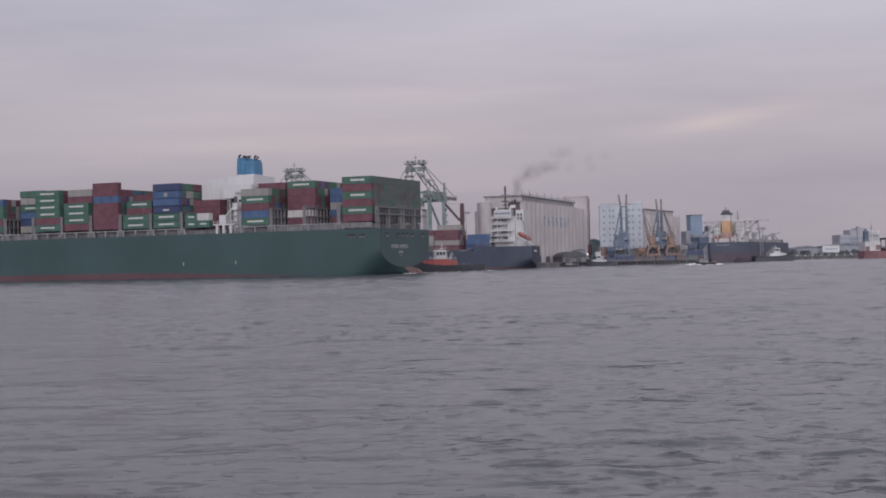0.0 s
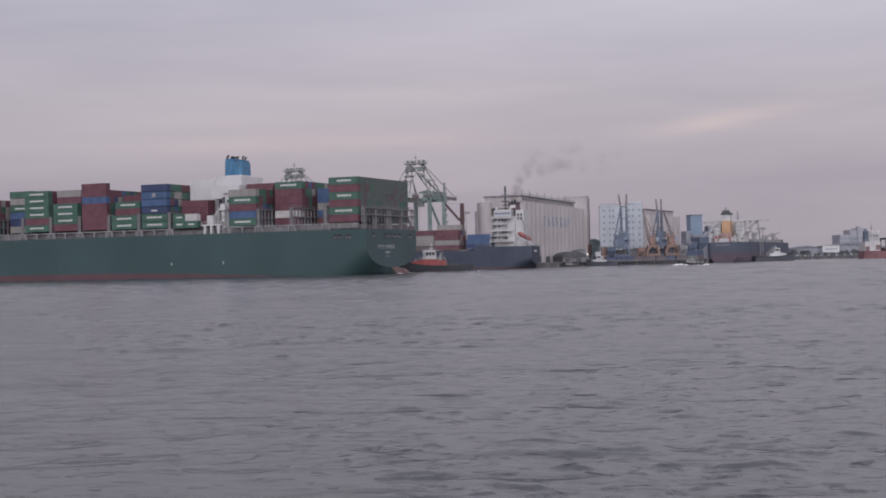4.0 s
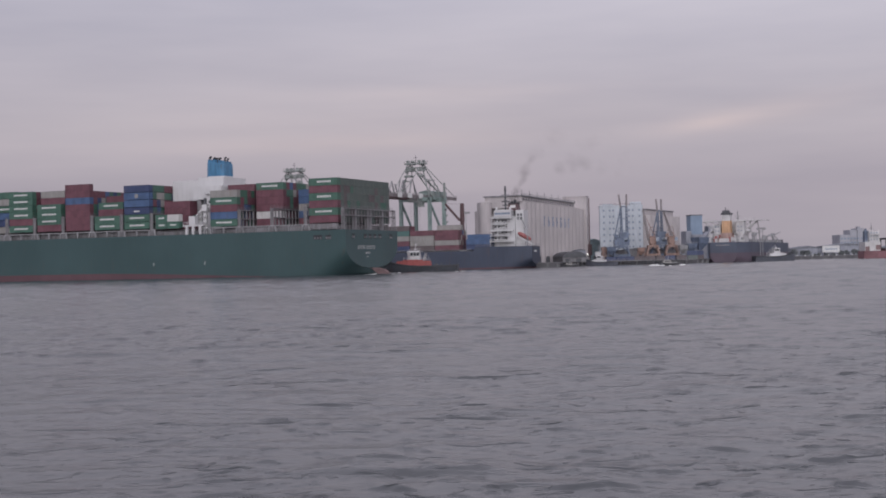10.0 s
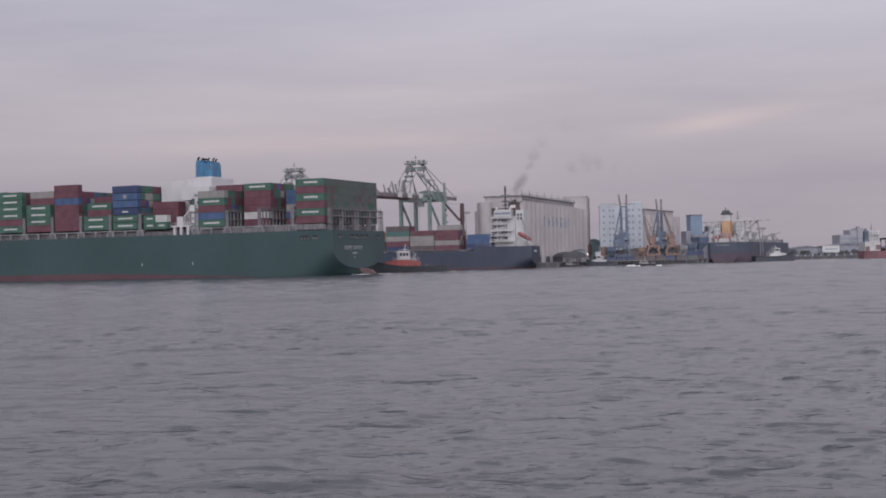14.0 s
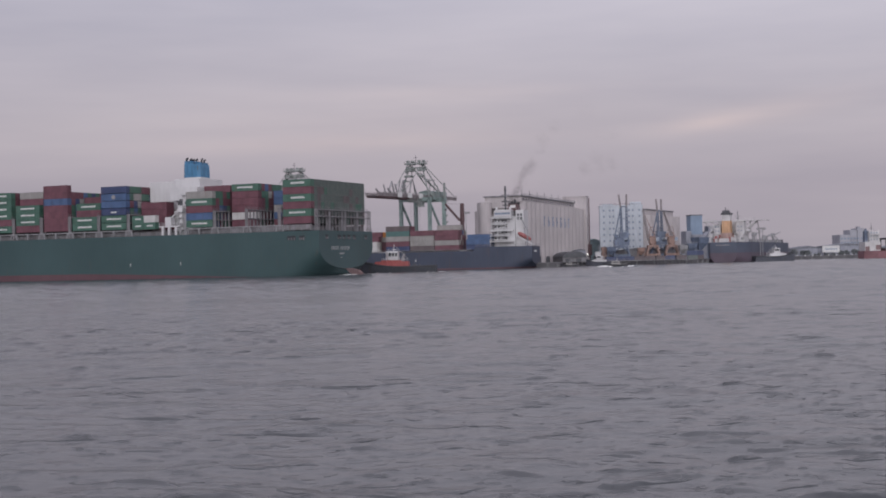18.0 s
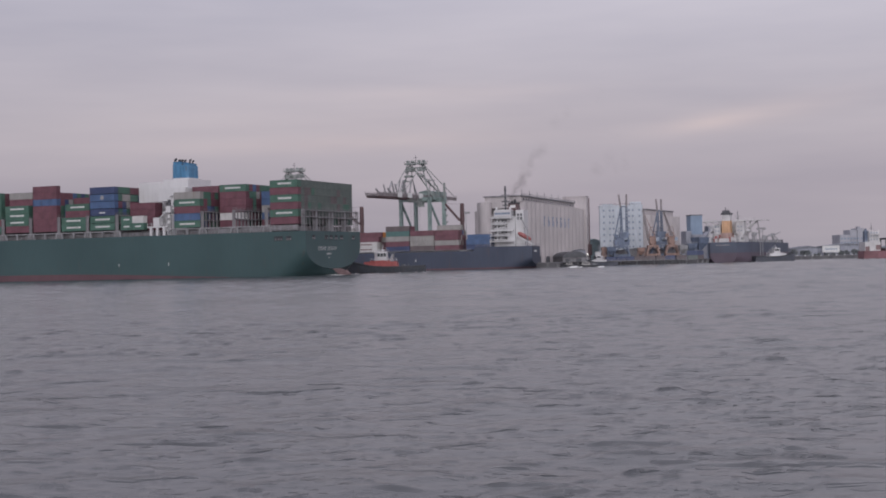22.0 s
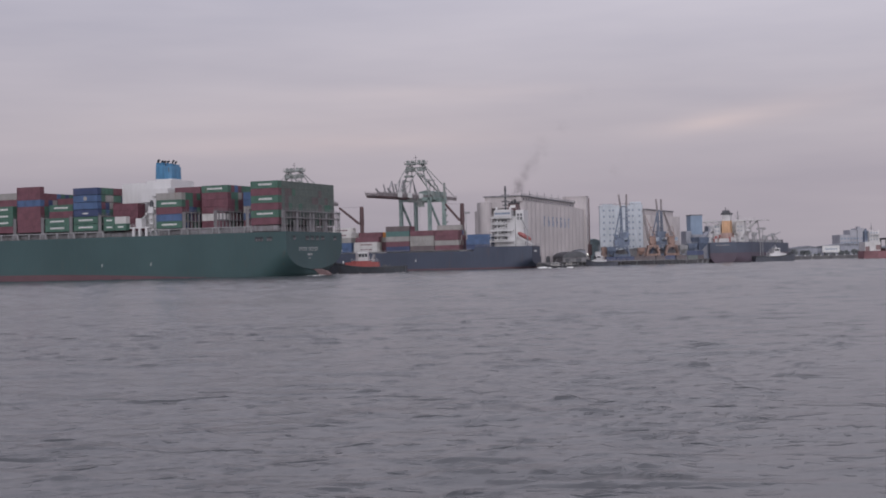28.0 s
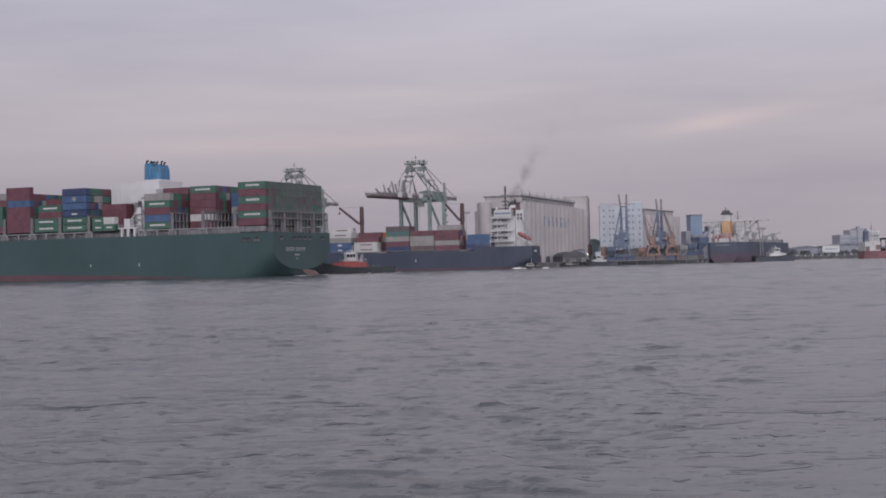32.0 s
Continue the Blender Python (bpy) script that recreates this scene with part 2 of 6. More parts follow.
C_TEAL = paint("container_teal", (0.075, 0.150, 0.145), 0.55, 0.15, 0.3, streak=0.10, ridge=0.28, rust=0.3)
C_SAGE = paint("container_sage", (0.098, 0.119, 0.113), 0.55, 0.18, 0.3, streak=0.10, ridge=0.28, rust=0.35)
C_BROWN = paint("container_brown", (0.108, 0.086, 0.092), 0.55, 0.18, 0.3, streak=0.10, ridge=0.28, rust=0.35)
PAL = {"s": C_SAGE, "r": C_BROWN, "g": C_GREEN, "m": C_MAROON, "b": C_BLUE, "n": C_NAVY, "y": C_GREY, "w": C_WHITE, "o": C_ORANGE, "t": C_TEAL}
PAL_NAME = {"s": "sage green", "r": "brown", "g": "green", "m": "maroon", "b": "blue", "n": "navy blue", "y": "grey", "w": "white", "o": "orange", "t": "teal"}
NAVY_HULL = paint("navy_hull", (0.043, 0.054, 0.086), 0.65, 0.15, 0.06, streak=0.08, rust=0.3)
NAME_GREY = paint("stern_name_grey", (0.40, 0.40, 0.41), 0.6, 0.1, 0.5, streak=0.15)
LASH = paint("lashing_steel", (0.205, 0.198, 0.212), 0.65, 0.2, 0.3, rust=0.5)
RUST_RED = paint("crane_red_brown", (0.085, 0.045, 0.050), 0.6, 0.2, 0.3)
CRANE_GREEN = paint("quay_crane_green", (0.225, 0.295, 0.285), 0.6, 0.15, 0.3, rust=0.35)
CRANE_GREY = paint("quay_crane_grey", (0.25, 0.275, 0.27), 0.6, 0.15, 0.3, rust=0.35)
CONCRETE = paint("silo_concrete", (0.435, 0.402, 0.412), 0.85, 0.08, 0.09, streak=0.10, bump=0.08)
# Quay, crane, cladding and roof base colours are raised to stand in for haze.
CONCRETE_D = paint("quay_concrete", (0.215, 0.210, 0.225), 0.9, 0.2, 0.15, streak=0.3, bump=0.1)
PALE_BLUE = paint("pale_blue_render", (0.455, 0.49, 0.54), 0.8, 0.08, 0.1, streak=0.15)
SLATE_BLUE = paint("slate_blue_cladding", (0.20, 0.265, 0.36), 0.7, 0.08, 0.2, streak=0.1)
CRANE_BLUE = paint("portal_crane_blue", (0.122, 0.155, 0.225), 0.6, 0.18, 0.3, rust=0.3)
CRANE_ORANGE = paint("portal_crane_orange", (0.255, 0.165, 0.140), 0.6, 0.18, 0.3, rust=0.4)
FUNNEL_ORANGE = paint("funnel_orange", (0.55, 0.335, 0.20), 0.55, 0.12, 0.3)
TUG_RED = paint("tug_orange_red", (0.34, 0.072, 0.070), 0.5, 0.12, 0.4)
LIFE_RED = paint("lifeboat_red", (0.30, 0.095, 0.095), 0.5, 0.12, 0.4)
ROOF_DARK = paint("warehouse_roof", (0.165, 0.168, 0.185), 0.8, 0.2, 0.2)
ROOF_GREEN = paint("green_sheet_roof", (0.22, 0.29, 0.31), 0.8, 0.2, 0.2, ridge=0.8)
GROUND = paint("dock_ground", (0.15, 0.15, 0.16), 0.95, 0.25, 0.03, bump=0.15)
# Leaf colour greyed and blued as if seen through haze.
FOLIAGE = paint("hazed_foliage", (0.150, 0.168, 0.172), 0.9, 0.3, 0.3, bump=0.3)
GLOW = bpy.data.materials.new("dock_lamp_glow")
GLOW.use_nodes = True
GLOW.node_tree.nodes["Principled BSDF"].inputs["Emission Color"].default_value = (1.0, 0.97, 0.9, 1)
GLOW.node_tree.nodes["Principled BSDF"].inputs["Emission Strength"].default_value = 3.0
# Shed wall and roof tones carry the far shore's haze in their colour.
PALE_WALL = paint("hazed_shed_wall", (0.275, 0.285, 0.33), 0.85, 0.15, 0.15, streak=0.2)
PALE_ROOF = paint("hazed_shed_roof", (0.19, 0.20, 0.235), 0.85, 0.15, 0.15)
# Glazing colour raised to imitate haze in front of far windows.
PALE_GLASS = paint("hazed_window", (0.20, 0.24, 0.31), 0.3, 0.1, 0.4, streak=0.1)
# Office wall grey with the distance haze mixed into it.
HAZE_GREY = paint("hazed_office_grey", (0.33, 0.335, 0.375), 0.85, 0.1, 0.15, streak=0.1)
# White greyed in its base colour for distance haze; streaks and rust are wear.
OFF_WHITE = paint("hazed_worn_off_white", (0.53, 0.52, 0.53), 0.55, 0.10, 0.2, streak=0.15, rust=0.45)
JIB_BROWN = paint("jib_grey_brown", (0.225, 0.20, 0.21), 0.6, 0.18, 0.3, rust=0.3)
SIGN_BLUE = paint("faded_sign_blue", (0.285, 0.315, 0.40), 0.8, 0.15, 0.4)
RUDDER_RED = paint("rudder_faded_red", (0.21, 0.14, 0.145), 0.7, 0.15, 0.3)
FOAM = paint("wake_foam", (0.84, 0.84, 0.85), 0.7, 0.1, 1.0, streak=0.1)


# ---------------------------------------------------------------- mesh helpers
class Geo:
    """Collects vertices and faces for one mesh."""

    def __init__(self):
        self.v, self.f = [], []

    def raw(self, vs, fs):
        o = len(self.v)
        self.v.extend(tuple(p) for p in vs)
        self.f.extend(tuple(i + o for i in q) for q in fs)
        return self

    def box(self, x0, x1, y0, y1, z0, z1):
        vs = [(x, y, z) for z in (z0, z1) for y in (y0, y1) for x in (x0, x1)]
        return self.raw(vs, [(0, 2, 3, 1), (4, 5, 7, 6), (0, 1, 5, 4), (2, 6, 7, 3), (0, 4, 6, 2), (1, 3, 7, 5)])

    def beam(self, a, b, w, h=None):
        """A straight square-section member from a to b."""
        a, b = Vector(a), Vector(b)
        h = h or w
        d = (b - a).normalized()
        up = Vector((0, 0, 1)) if abs(d.z) < 0.95 else Vector((1, 0, 0))
        s = d.cross(up).normalized() * (w / 2)
        t = s.cross(d).normalized() * (h / 2)
        vs = [p + i * s + j * t for p in (a, b) for i, j in ((-1, -1), (1, -1), (1, 1), (-1, 1))]
        return self.raw(vs, [(0, 1, 2, 3), (7, 6, 5, 4), (0, 4, 5, 1), (1, 5, 6, 2), (2, 6, 7, 3), (3, 7, 4, 0)])

    def tube(self, a, b, r, r2=None, seg=10):
        a, b = Vector(a), Vector(b)
        r2 = r if r2 is None else r2
        d = (b - a).normalized()
        up = Vector((0, 0, 1)) if abs(d.z) < 0.95 else Vector((1, 0, 0))
        s = d.cross(up).normalized()
        t = s.cross(d).normalized()
        ang = [2 * math.pi * i / seg for i in range(seg)]
        vs = [a + (s * math.cos(q) + t * math.sin(q)) * r for q in ang] + [b + (s * math.cos(q) + t * math.sin(q)) * r2 for q in ang]
        fs = [(i, (i + 1) % seg, seg + (i + 1) % seg, seg + i) for i in range(seg)]
        fs += [tuple(range(seg - 1, -1, -1)), tuple(range(seg, 2 * seg))]
        return self.raw(vs, fs)

    def prism(self, prof, x0, x1, axis="x"):
        """A closed outline (pairs) carried along an axis."""
        k = len(prof)
        put = {"x": lambda u, p: (u, p[0], p[1]), "y": lambda u, p: (p[0], u, p[1]), "z": lambda u, p: (p[0], p[1], u)}[axis]
        vs = [put(x0, p) for p in prof] + [put(x1, p) for p in prof]
        fs = [(i, (i + 1) % k, k + (i + 1) % k, k + i) for i in range(k)]
        return self.raw(vs, fs + [tuple(range(k - 1, -1, -1)), tuple(range(k, 2 * k))])

    def loft(self, rings, closed=False, cap=False):
        k = len(rings[0])
        vs = [p for r in rings for p in r]
        fs = []
        for i in range(len(rings) - 1):
            for j in range(k if closed else k - 1):
                a, b = i * k + j, i * k + (j + 1) % k
                fs.append((a, b, b + k, a + k))
        if cap:
            fs += [tuple(range(k - 1, -1, -1)), tuple(range((len(rings) - 1) * k, len(rings) * k))]
        return self.raw(vs, fs)

    def mesh(self, name, mat, smooth=False):
        me = bpy.data.meshes.new(name)
        me.from_pydata(self.v, [], self.f)
        bm = bmesh.new()
        bm.from_mesh(me)
        bmesh.ops.recalc_face_normals(bm, faces=bm.faces)
        bm.to_mesh(me)
        bm.free()
        me.materials.append(mat)
        if smooth:
            me.polygons.foreach_set("use_smooth", [True] * len(me.polygons))
            me.set_sharp_from_angle(angle=radians(35))
        return me


def part(name, geo, mat, parent, label="", at=None, smooth=False, kind=""):
    """One mesh object under a thing or under a part."""
    ob = new(name, geo.mesh(name, mat, smooth) if isinstance(geo, Geo) else geo)
    ob.parent = parent
    if at is not None:
        ob.matrix_basis = at
    return tagged(ob, label, "", "", kind)


def thing(name, label, category, at, group="", kind=""):
    ob = new(name)
    ob.matrix_basis = at
    return tagged(ob, label, category, group, kind)


def solid(name, geo, mat, label, category, at=None, group="", kind="", smooth=False):
    ob = new(name, geo.mesh(name, mat, smooth))
    if at is not None:
        ob.matrix_basis = at
    return tagged(ob, label, category, group, kind)


def rail(g, pts, h=1.1, step=2.5, w=0.07):
    """Posts and two bars along a line of points."""
    for a, b in zip(pts, pts[1:]):
        a, b = Vector(a), Vector(b)
        k = max(1, int((b - a).length / step))
        for i in range(k + 1):
            p = a.lerp(b, i / k)
            g.beam(p, p + Vector((0, 0, h)), w)
        for z in (0.55, 1.0):
            g.beam(a + Vector((0, 0, h * z)), b + Vector((0, 0, h * z)), w)
    return g


def container_geo(L=12.19, W=2.44, Hh=2.59):
    """Steel box with corner posts and rails standing proud of the panels, doors at the back end."""
    g = Geo()
    e = 0.05
    g.box(e, L - e, -W / 2 + e, W / 2 - e, e, Hh - e)
    for x in (0, L - 0.16):
        for y in (-W / 2, W / 2 - 0.16):
            g.box(x, x + 0.16, y, y + 0.16, 0, Hh)
    for y in (-W / 2, W / 2 - 0.12):
        g.box(0.16, L - 0.16, y, y + 0.12, 0, 0.16)
        g.box(0.16, L - 0.16, y, y + 0.12, Hh - 0.14, Hh)
    for x in (0, L - 0.12):
        g.box(x, x + 0.12, -W / 2 + 0.16, W / 2 - 0.16, 0, 0.16)
        g.box(x, x + 0.12, -W / 2 + 0.16, W / 2 - 0.16, Hh - 0.14, Hh)
    for y in (-0.8, -0.3, 0.3, 0.8):
        g.beam((0.02, y, 0.16), (0.02, y, Hh - 0.14), 0.05)
    return g


BOX40 = {k: container_geo().mesh("container_" + k, PAL[k]) for k in PAL}
BOX20 = {k: container_geo(6.06).mesh("short_container_" + k, PAL[k]) for k in PAL}
_mg = Geo()
for _i in range(9):
    _x = 0.74 * _i
    _mg.box(_x, _x + 0.64, 0, 0.03, -0.34 + 0.05 * (_i % 2), 0.34 - 0.04 * (_i % 3))
MARK_LONG = _mg.mesh("marking", WHITE_MARK)
_mg = Geo()
for _i in range(9):
    _mg.box(_i * 0.62, _i * 0.62 + 0.5, 0, 0.03, -0.36, 0.36)
MARK_WORD = _mg.mesh("marking", WHITE_MARK)
_mg = Geo()
_mg.box(0, 2.6, 0, 0.03, -0.25, 0.25)
MARK_SHORT = _mg.mesh("marking", WHITE_MARK)
_mg = Geo()
_mg.tube((0.9, 0.0, 0.0), (0.9, 0.04, 0.0), 0.85, seg=14)
MARK_ROUND = _mg.mesh("marking", C_GREY)


# ---------------------------------------------------------------- water and land
def graded(start, step, grow, stop):
    out, s = [start], step
    while out[-1] < stop:
        out.append(out[-1] + s)
        s *= grow
    return np.array(out)


def fan_grid(ys, inner, columns):
    """Columns fan out from the camera, so near and far water divide alike in its view."""
    fan = np.tan(np.concatenate([np.linspace(-0.70, -inner - 0.01, 16), np.linspace(-inner, inner, columns), np.linspace(inner + 0.01, 0.70, 16)]))
    X = np.maximum(ys, 10.0)[:, None] * fan[None, :]
    return X, np.repeat(ys[:, None], X.shape[1], 1)


def sheet_mesh(name, X, Y, Z):
    ny, nx = X.shape
    vs = np.stack([X, Y, Z], -1).reshape(-1, 3)
    idx = np.arange(nx * ny).reshape(ny, nx)
    q = np.stack([idx[:-1, :-1], idx[:-1, 1:], idx[1:, 1:], idx[1:, :-1]], -1).reshape(-1, 4)
    me = bpy.data.meshes.new(name)
    me.vertices.add(len(vs))
    me.vertices.foreach_set("co", vs.ravel())
    me.loops.add(q.size)
    me.loops.foreach_set("vertex_index", q.ravel())
    me.polygons.add(len(q))
    me.polygons.foreach_set("loop_start", np.arange(0, q.size, 4))
    me.polygons.foreach_set("use_smooth", np.ones(len(q), bool))
    me.update(calc_edges=True)
    me.materials.append(M_WATER)
    return me


def gusts(X, Y):
    """Patches of rougher and calmer water."""
    return 0.9 + 0.6 * np.sin(0.035 * X + 1.3 * np.sin(0.02 * Y)) * np.sin(0.055 * Y + 1.1 * np.sin(0.017 * X + 2))


def water_sheet():
    """One sheet to the horizon; the chop is real relief near the bank and fades into fine bump far off."""
    rng = np.random.default_rng(5)
    ys = np.concatenate([[-900.0, -300.0, -90.0, -30.0, -5.0, 6.0], graded(10.0, 0.05, 1.0033, 760.0)])
    ys = np.concatenate([ys, graded(ys[-1] + 2.0, 2.0, 1.06, 4400.0)])
    X, Y = fan_grid(ys, 0.36, 700)
    X = np.concatenate([np.full((len(ys), 1), -4500.0), X, np.full((len(ys), 1), 4500.0)], 1)
    Y = np.repeat(ys[:, None], X.shape[1], 1)
    DX, DY = np.abs(np.gradient(X, axis=1)), np.abs(np.gradient(Y, axis=0))
    Z = np.zeros_like(X)

    def seen(kx, ky):
        return np.clip(1.7 - 4.0 * np.maximum(DX * abs(kx), DY * abs(ky)) / (2 * math.pi), 0, 1)

    for lam, amp, count in ((9.0, 0.008, 7), (4.5, 0.006, 10), (2.4, 0.0046, 12), (1.3, 0.0030, 14)):
        for _ in range(count):
            a = rng.normal(1.35, 0.95)
            k = 2 * math.pi / (lam * rng.uniform(0.75, 1.35))
            kx, ky = k * math.cos(a), k * math.sin(a)
            ph = kx * X + ky * Y + rng.uniform(0, 6.28)
            ph = ph + 0.9 * np.sin(0.021 * X * rng.uniform(0.5, 2) + 0.03 * Y * rng.uniform(0.5, 2) + rng.uniform(0, 6.28))
            Z += seen(kx, ky) * amp * (1.1 - 2.0 * np.abs(np.sin(ph / 2)) if lam < 4 else np.sin(ph) * 0.8)
    # broad low heaps, kept away from the camera to suit its view
    heap = np.zeros_like(X)
    for _ in range(9):
        a = rng.uniform(0, 2 * math.pi)
        k = 2 * math.pi / (5.2 * rng.uniform(0.7, 1.5))
        heap += np.sin(0.4 * k * math.cos(a) * X + k * math.sin(a) * Y + rng.uniform(0, 6.28))
    Z += seen(1.2, 1.2) * np.clip((Y - 70.0) / 50.0, 0, 1) * 0.052 * np.clip(heap / math.sqrt(4.5) - 1.2, 0, 1.2)
    Z *= gusts(X, Y)
    # short thin wavelets, in flocks
    bend = 0.10 * np.sin(1.9 * X + 0.7 * np.sin(0.6 * Y)) + 0.05 * np.sin(5.3 * X + 1.1)
    flock = np.clip(0.2 + 0.8 * gusts(X * 1.7 + 40.0, Y * 1.6 + 11.0), 0.1, 1.4)
    for lam, amp, limit, slim in ((0.36, 0.025, 1.10, 0.36), (0.70, 0.040, 1.25, 0.34), (1.4, 0.058, 1.40, 0.32), (3.0, 0.080, 1.5, 0.30)):
        heap = np.zeros_like(X)
        for _ in range(12):
            a = rng.uniform(0, 2 * math.pi)
            k = 2 * math.pi / (lam * rng.uniform(0.6, 1.7))
            heap += np.sin(slim * k * math.cos(a) * X + k * math.sin(a) * (Y + bend) + rng.uniform(0, 6.28))
        Z += np.clip(1.9 - 2.2 * np.maximum(DX, DY) / lam, 0, 1) * flock * amp * np.clip(heap / math.sqrt(6.0) - limit, 0, 1.2)
    # steeper chop, put only far from the camera to break up the hull's reflection
    chop = np.zeros_like(X)
    for _ in range(14):
        a = rng.uniform(0, 2 * math.pi)
        k = 2 * math.pi / (5.0 * rng.uniform(0.75, 1.6))
        chop += np.sin(0.5 * k * math.cos(a) * X + k * math.sin(a) * Y + 0.8 * np.sin(0.05 * X + 0.04 * Y) + rng.uniform(0, 6.28))
    Z += 0.085 * np.clip((Y - 110.0) / 170.0, 0, 1) * np.clip(2.2 - Y / 620.0, 0, 1) * chop / math.sqrt(7.0)
    # long low ridges left by passing boats
    for y0, x0, wide, lean, amp in ((292.0, 95.0, 75.0, 0.05, 0.30), (268.0, 60.0, 60.0, 0.04, 0.22), (345.0, 40.0, 90.0, 0.03, 0.28), (226.0, 30.0, 60.0, 0.06, 0.09), (190.0, -30.0, 50.0, -0.03, 0.08), (405.0, 60.0, 120.0, 0.02, 0.28)):
        v = (Y - y0 - lean * (X - x0) - 1.5 * np.sin(X * 0.11 + y0)) / 5.5
        Z += amp * np.exp(-v * v * 0.35 - ((X - x0) / wide) ** 2) * np.cos(v * 1.6) * (0.6 + 0.4 * np.sin(X * 0.37 + y0))
    return tagged(new("water", sheet_mesh("water", X, Y, Z)), "choppy grey harbour water with short dark ripples", "water", kind="structure")


WATER = water_sheet()

SHORE = [(-1500, 1560), (-101, 762), (-14.5, 715), (12, 701), (58, 706), (64, 760), (80, 815), (150, 822), (163, 846), (163, 864), (172, 890), (240, 1042), (262, 1092), (900, 1180),
         (4300, 1300), (4300, 4400), (-4300, 4400), (-4300, 1560)]
g = Geo()
g.prism(SHORE, -3.0, 2.4, "z")
solid("ground", g, GROUND, "flat dock land behind the quay wall", "ground", kind="structure")
g = Geo()
for a, b in zip(SHORE[1:13], SHORE[2:14]):
    a, b = Vector((*a, 2.45)), Vector((*b, 2.45))
    g.beam(a, b, 1.6, 0.5)
    k = max(1, int((b - a).length / 9))
    d = (b - a).normalized()
    side = Vector((d.y, -d.x, 0))
    for i in range(k):
        p = a.lerp(b, (i + 0.5) / k) + side * 0.25
        g.box(p.x - 0.5, p.x + 0.5, p.y - 0.6, p.y + 0.3, -1.5, 2.1)
solid("quay_edge", g, CONCRETE_D, "stained concrete quay edge with rubber fenders", "quay", kind="structure")


# ---------------------------------------------------------------- the departing container ship
SHIP_ROWS = []
for i in range(33):
    q = i / 32.0
    SHIP_ROWS.append((float(i), pose(-16.264 - 38.87 * q, 499.545 + 16.18 * q, 0.0, 0, 0, 180.0 - (22.90 + 0.67 * q))))
SHIP = thing("container_ship", "large dark green container ship under way, loaded with coloured containers", "ship", SHIP_ROWS[0][1])
HB, DECK, LOA = 21.4, 16.2, 262.0


def smooth01(t):
    t = min(1.0, max(0.0, t))
    return t * t * (3 - 2 * t)


def half_breadth(x, z):
    """Half breadth of the green ship's hull at x metres ahead of the aft stack and height z."""
    q = min(1.0, max(0.0, (x + 3.0) / 48.0))
    zf = 11.2 - 15.2 * q ** 0.62
    zk = 2.4 - 14.0 * min(1.0, max(0.0, (x + 3.0) / 16.0)) ** 0.9
    t = min(1.0, max(0.0, (z - zk) / max(2.0, zf - zk)))
    full = min(1.0, max(0.0, (x + 1.0) / 14.0))
    b = HB * max(0.0, 1 - (1 - t) ** (2.3 + 1.1 * full)) ** (1 / (2.1 + 0.7 * full))
    if x > 185:
        u = (x - 185) / (LOA - 3 - 185 + (z - DECK) * 0.45)
        b *= max(0.0, 1 - u ** (1.6 + 0.06 * z)) if u < 1 else 0.0
    return b


def boot_line(x):
    return -0.3 + 2.7 * smooth01((x + 4.0) / 115.0)


stations = [-3.0, -1.0, 2, 5, 8, 12, 16, 20, 25, 30, 36, 42, 48, 55, 65, 80, 100, 120, 140, 160, 185, 195, 205, 215, 225, 235, 245, 252, 256, LOA - 4, LOA - 3]


def hull_strip(z_lo, z_hi, rows):
    g = Geo()
    for side in (1, -1):
        rings = []
        for x in stations:
            lo, hi = z_lo(x), z_hi(x)
            rings.append([(x, side * half_breadth(x, lo + (hi - lo) * j / rows), lo + (hi - lo) * j / rows) for j in range(rows + 1)])
        g.loft(rings)
    return g


g = hull_strip(boot_line, lambda x: DECK, 22)
tr = [(-3.0, -half_breadth(-3.0, z), z) for z in np.linspace(DECK, 2.45, 24)] + [(-3.0, half_breadth(-3.0, z), z) for z in np.linspace(2.45, DECK, 24)]
g.raw(tr, [tuple(range(len(tr)))])
hull = part("hull", g, GREEN_HULL, SHIP, "dark green steel hull paled for haze, with rust streaks", smooth=True)
part("boot_top", hull_strip(lambda x: -6.0, boot_line, 6), RED_BOOT, SHIP, "dull red band at the waterline", smooth=True)
g = Geo()
g.loft([[(x, -half_breadth(x, DECK) + 0.02, DECK - 0.3), (x, half_breadth(x, DECK) - 0.02, DECK - 0.3)] for x in stations])
part("deck", g, STEEL, SHIP, "grey steel weather deck")
g = Geo()
g.loft([[(x, -w, z) for x, z in prof_r] + [(x, w, z) for x, z in prof_r[::-1]] for w, prof_r in ((0.55, [(-8.6, -3.0), (-9.4, 0.5), (-8.0, 1.6), (-5.2, 2.3), (-2.4, 2.4), (1.0, 2.4), (1.0, -3.0)]), (0.25, [(-8.8, -3.2), (-9.6, 0.6), (-8.1, 1.75), (-5.2, 2.45), (-2.4, 2.55), (1.2, 2.55), (1.2, -3.2)]))], closed=True, cap=True)
part("rudder", g, RUDDER_RED, SHIP, "dull red rudder head awash")
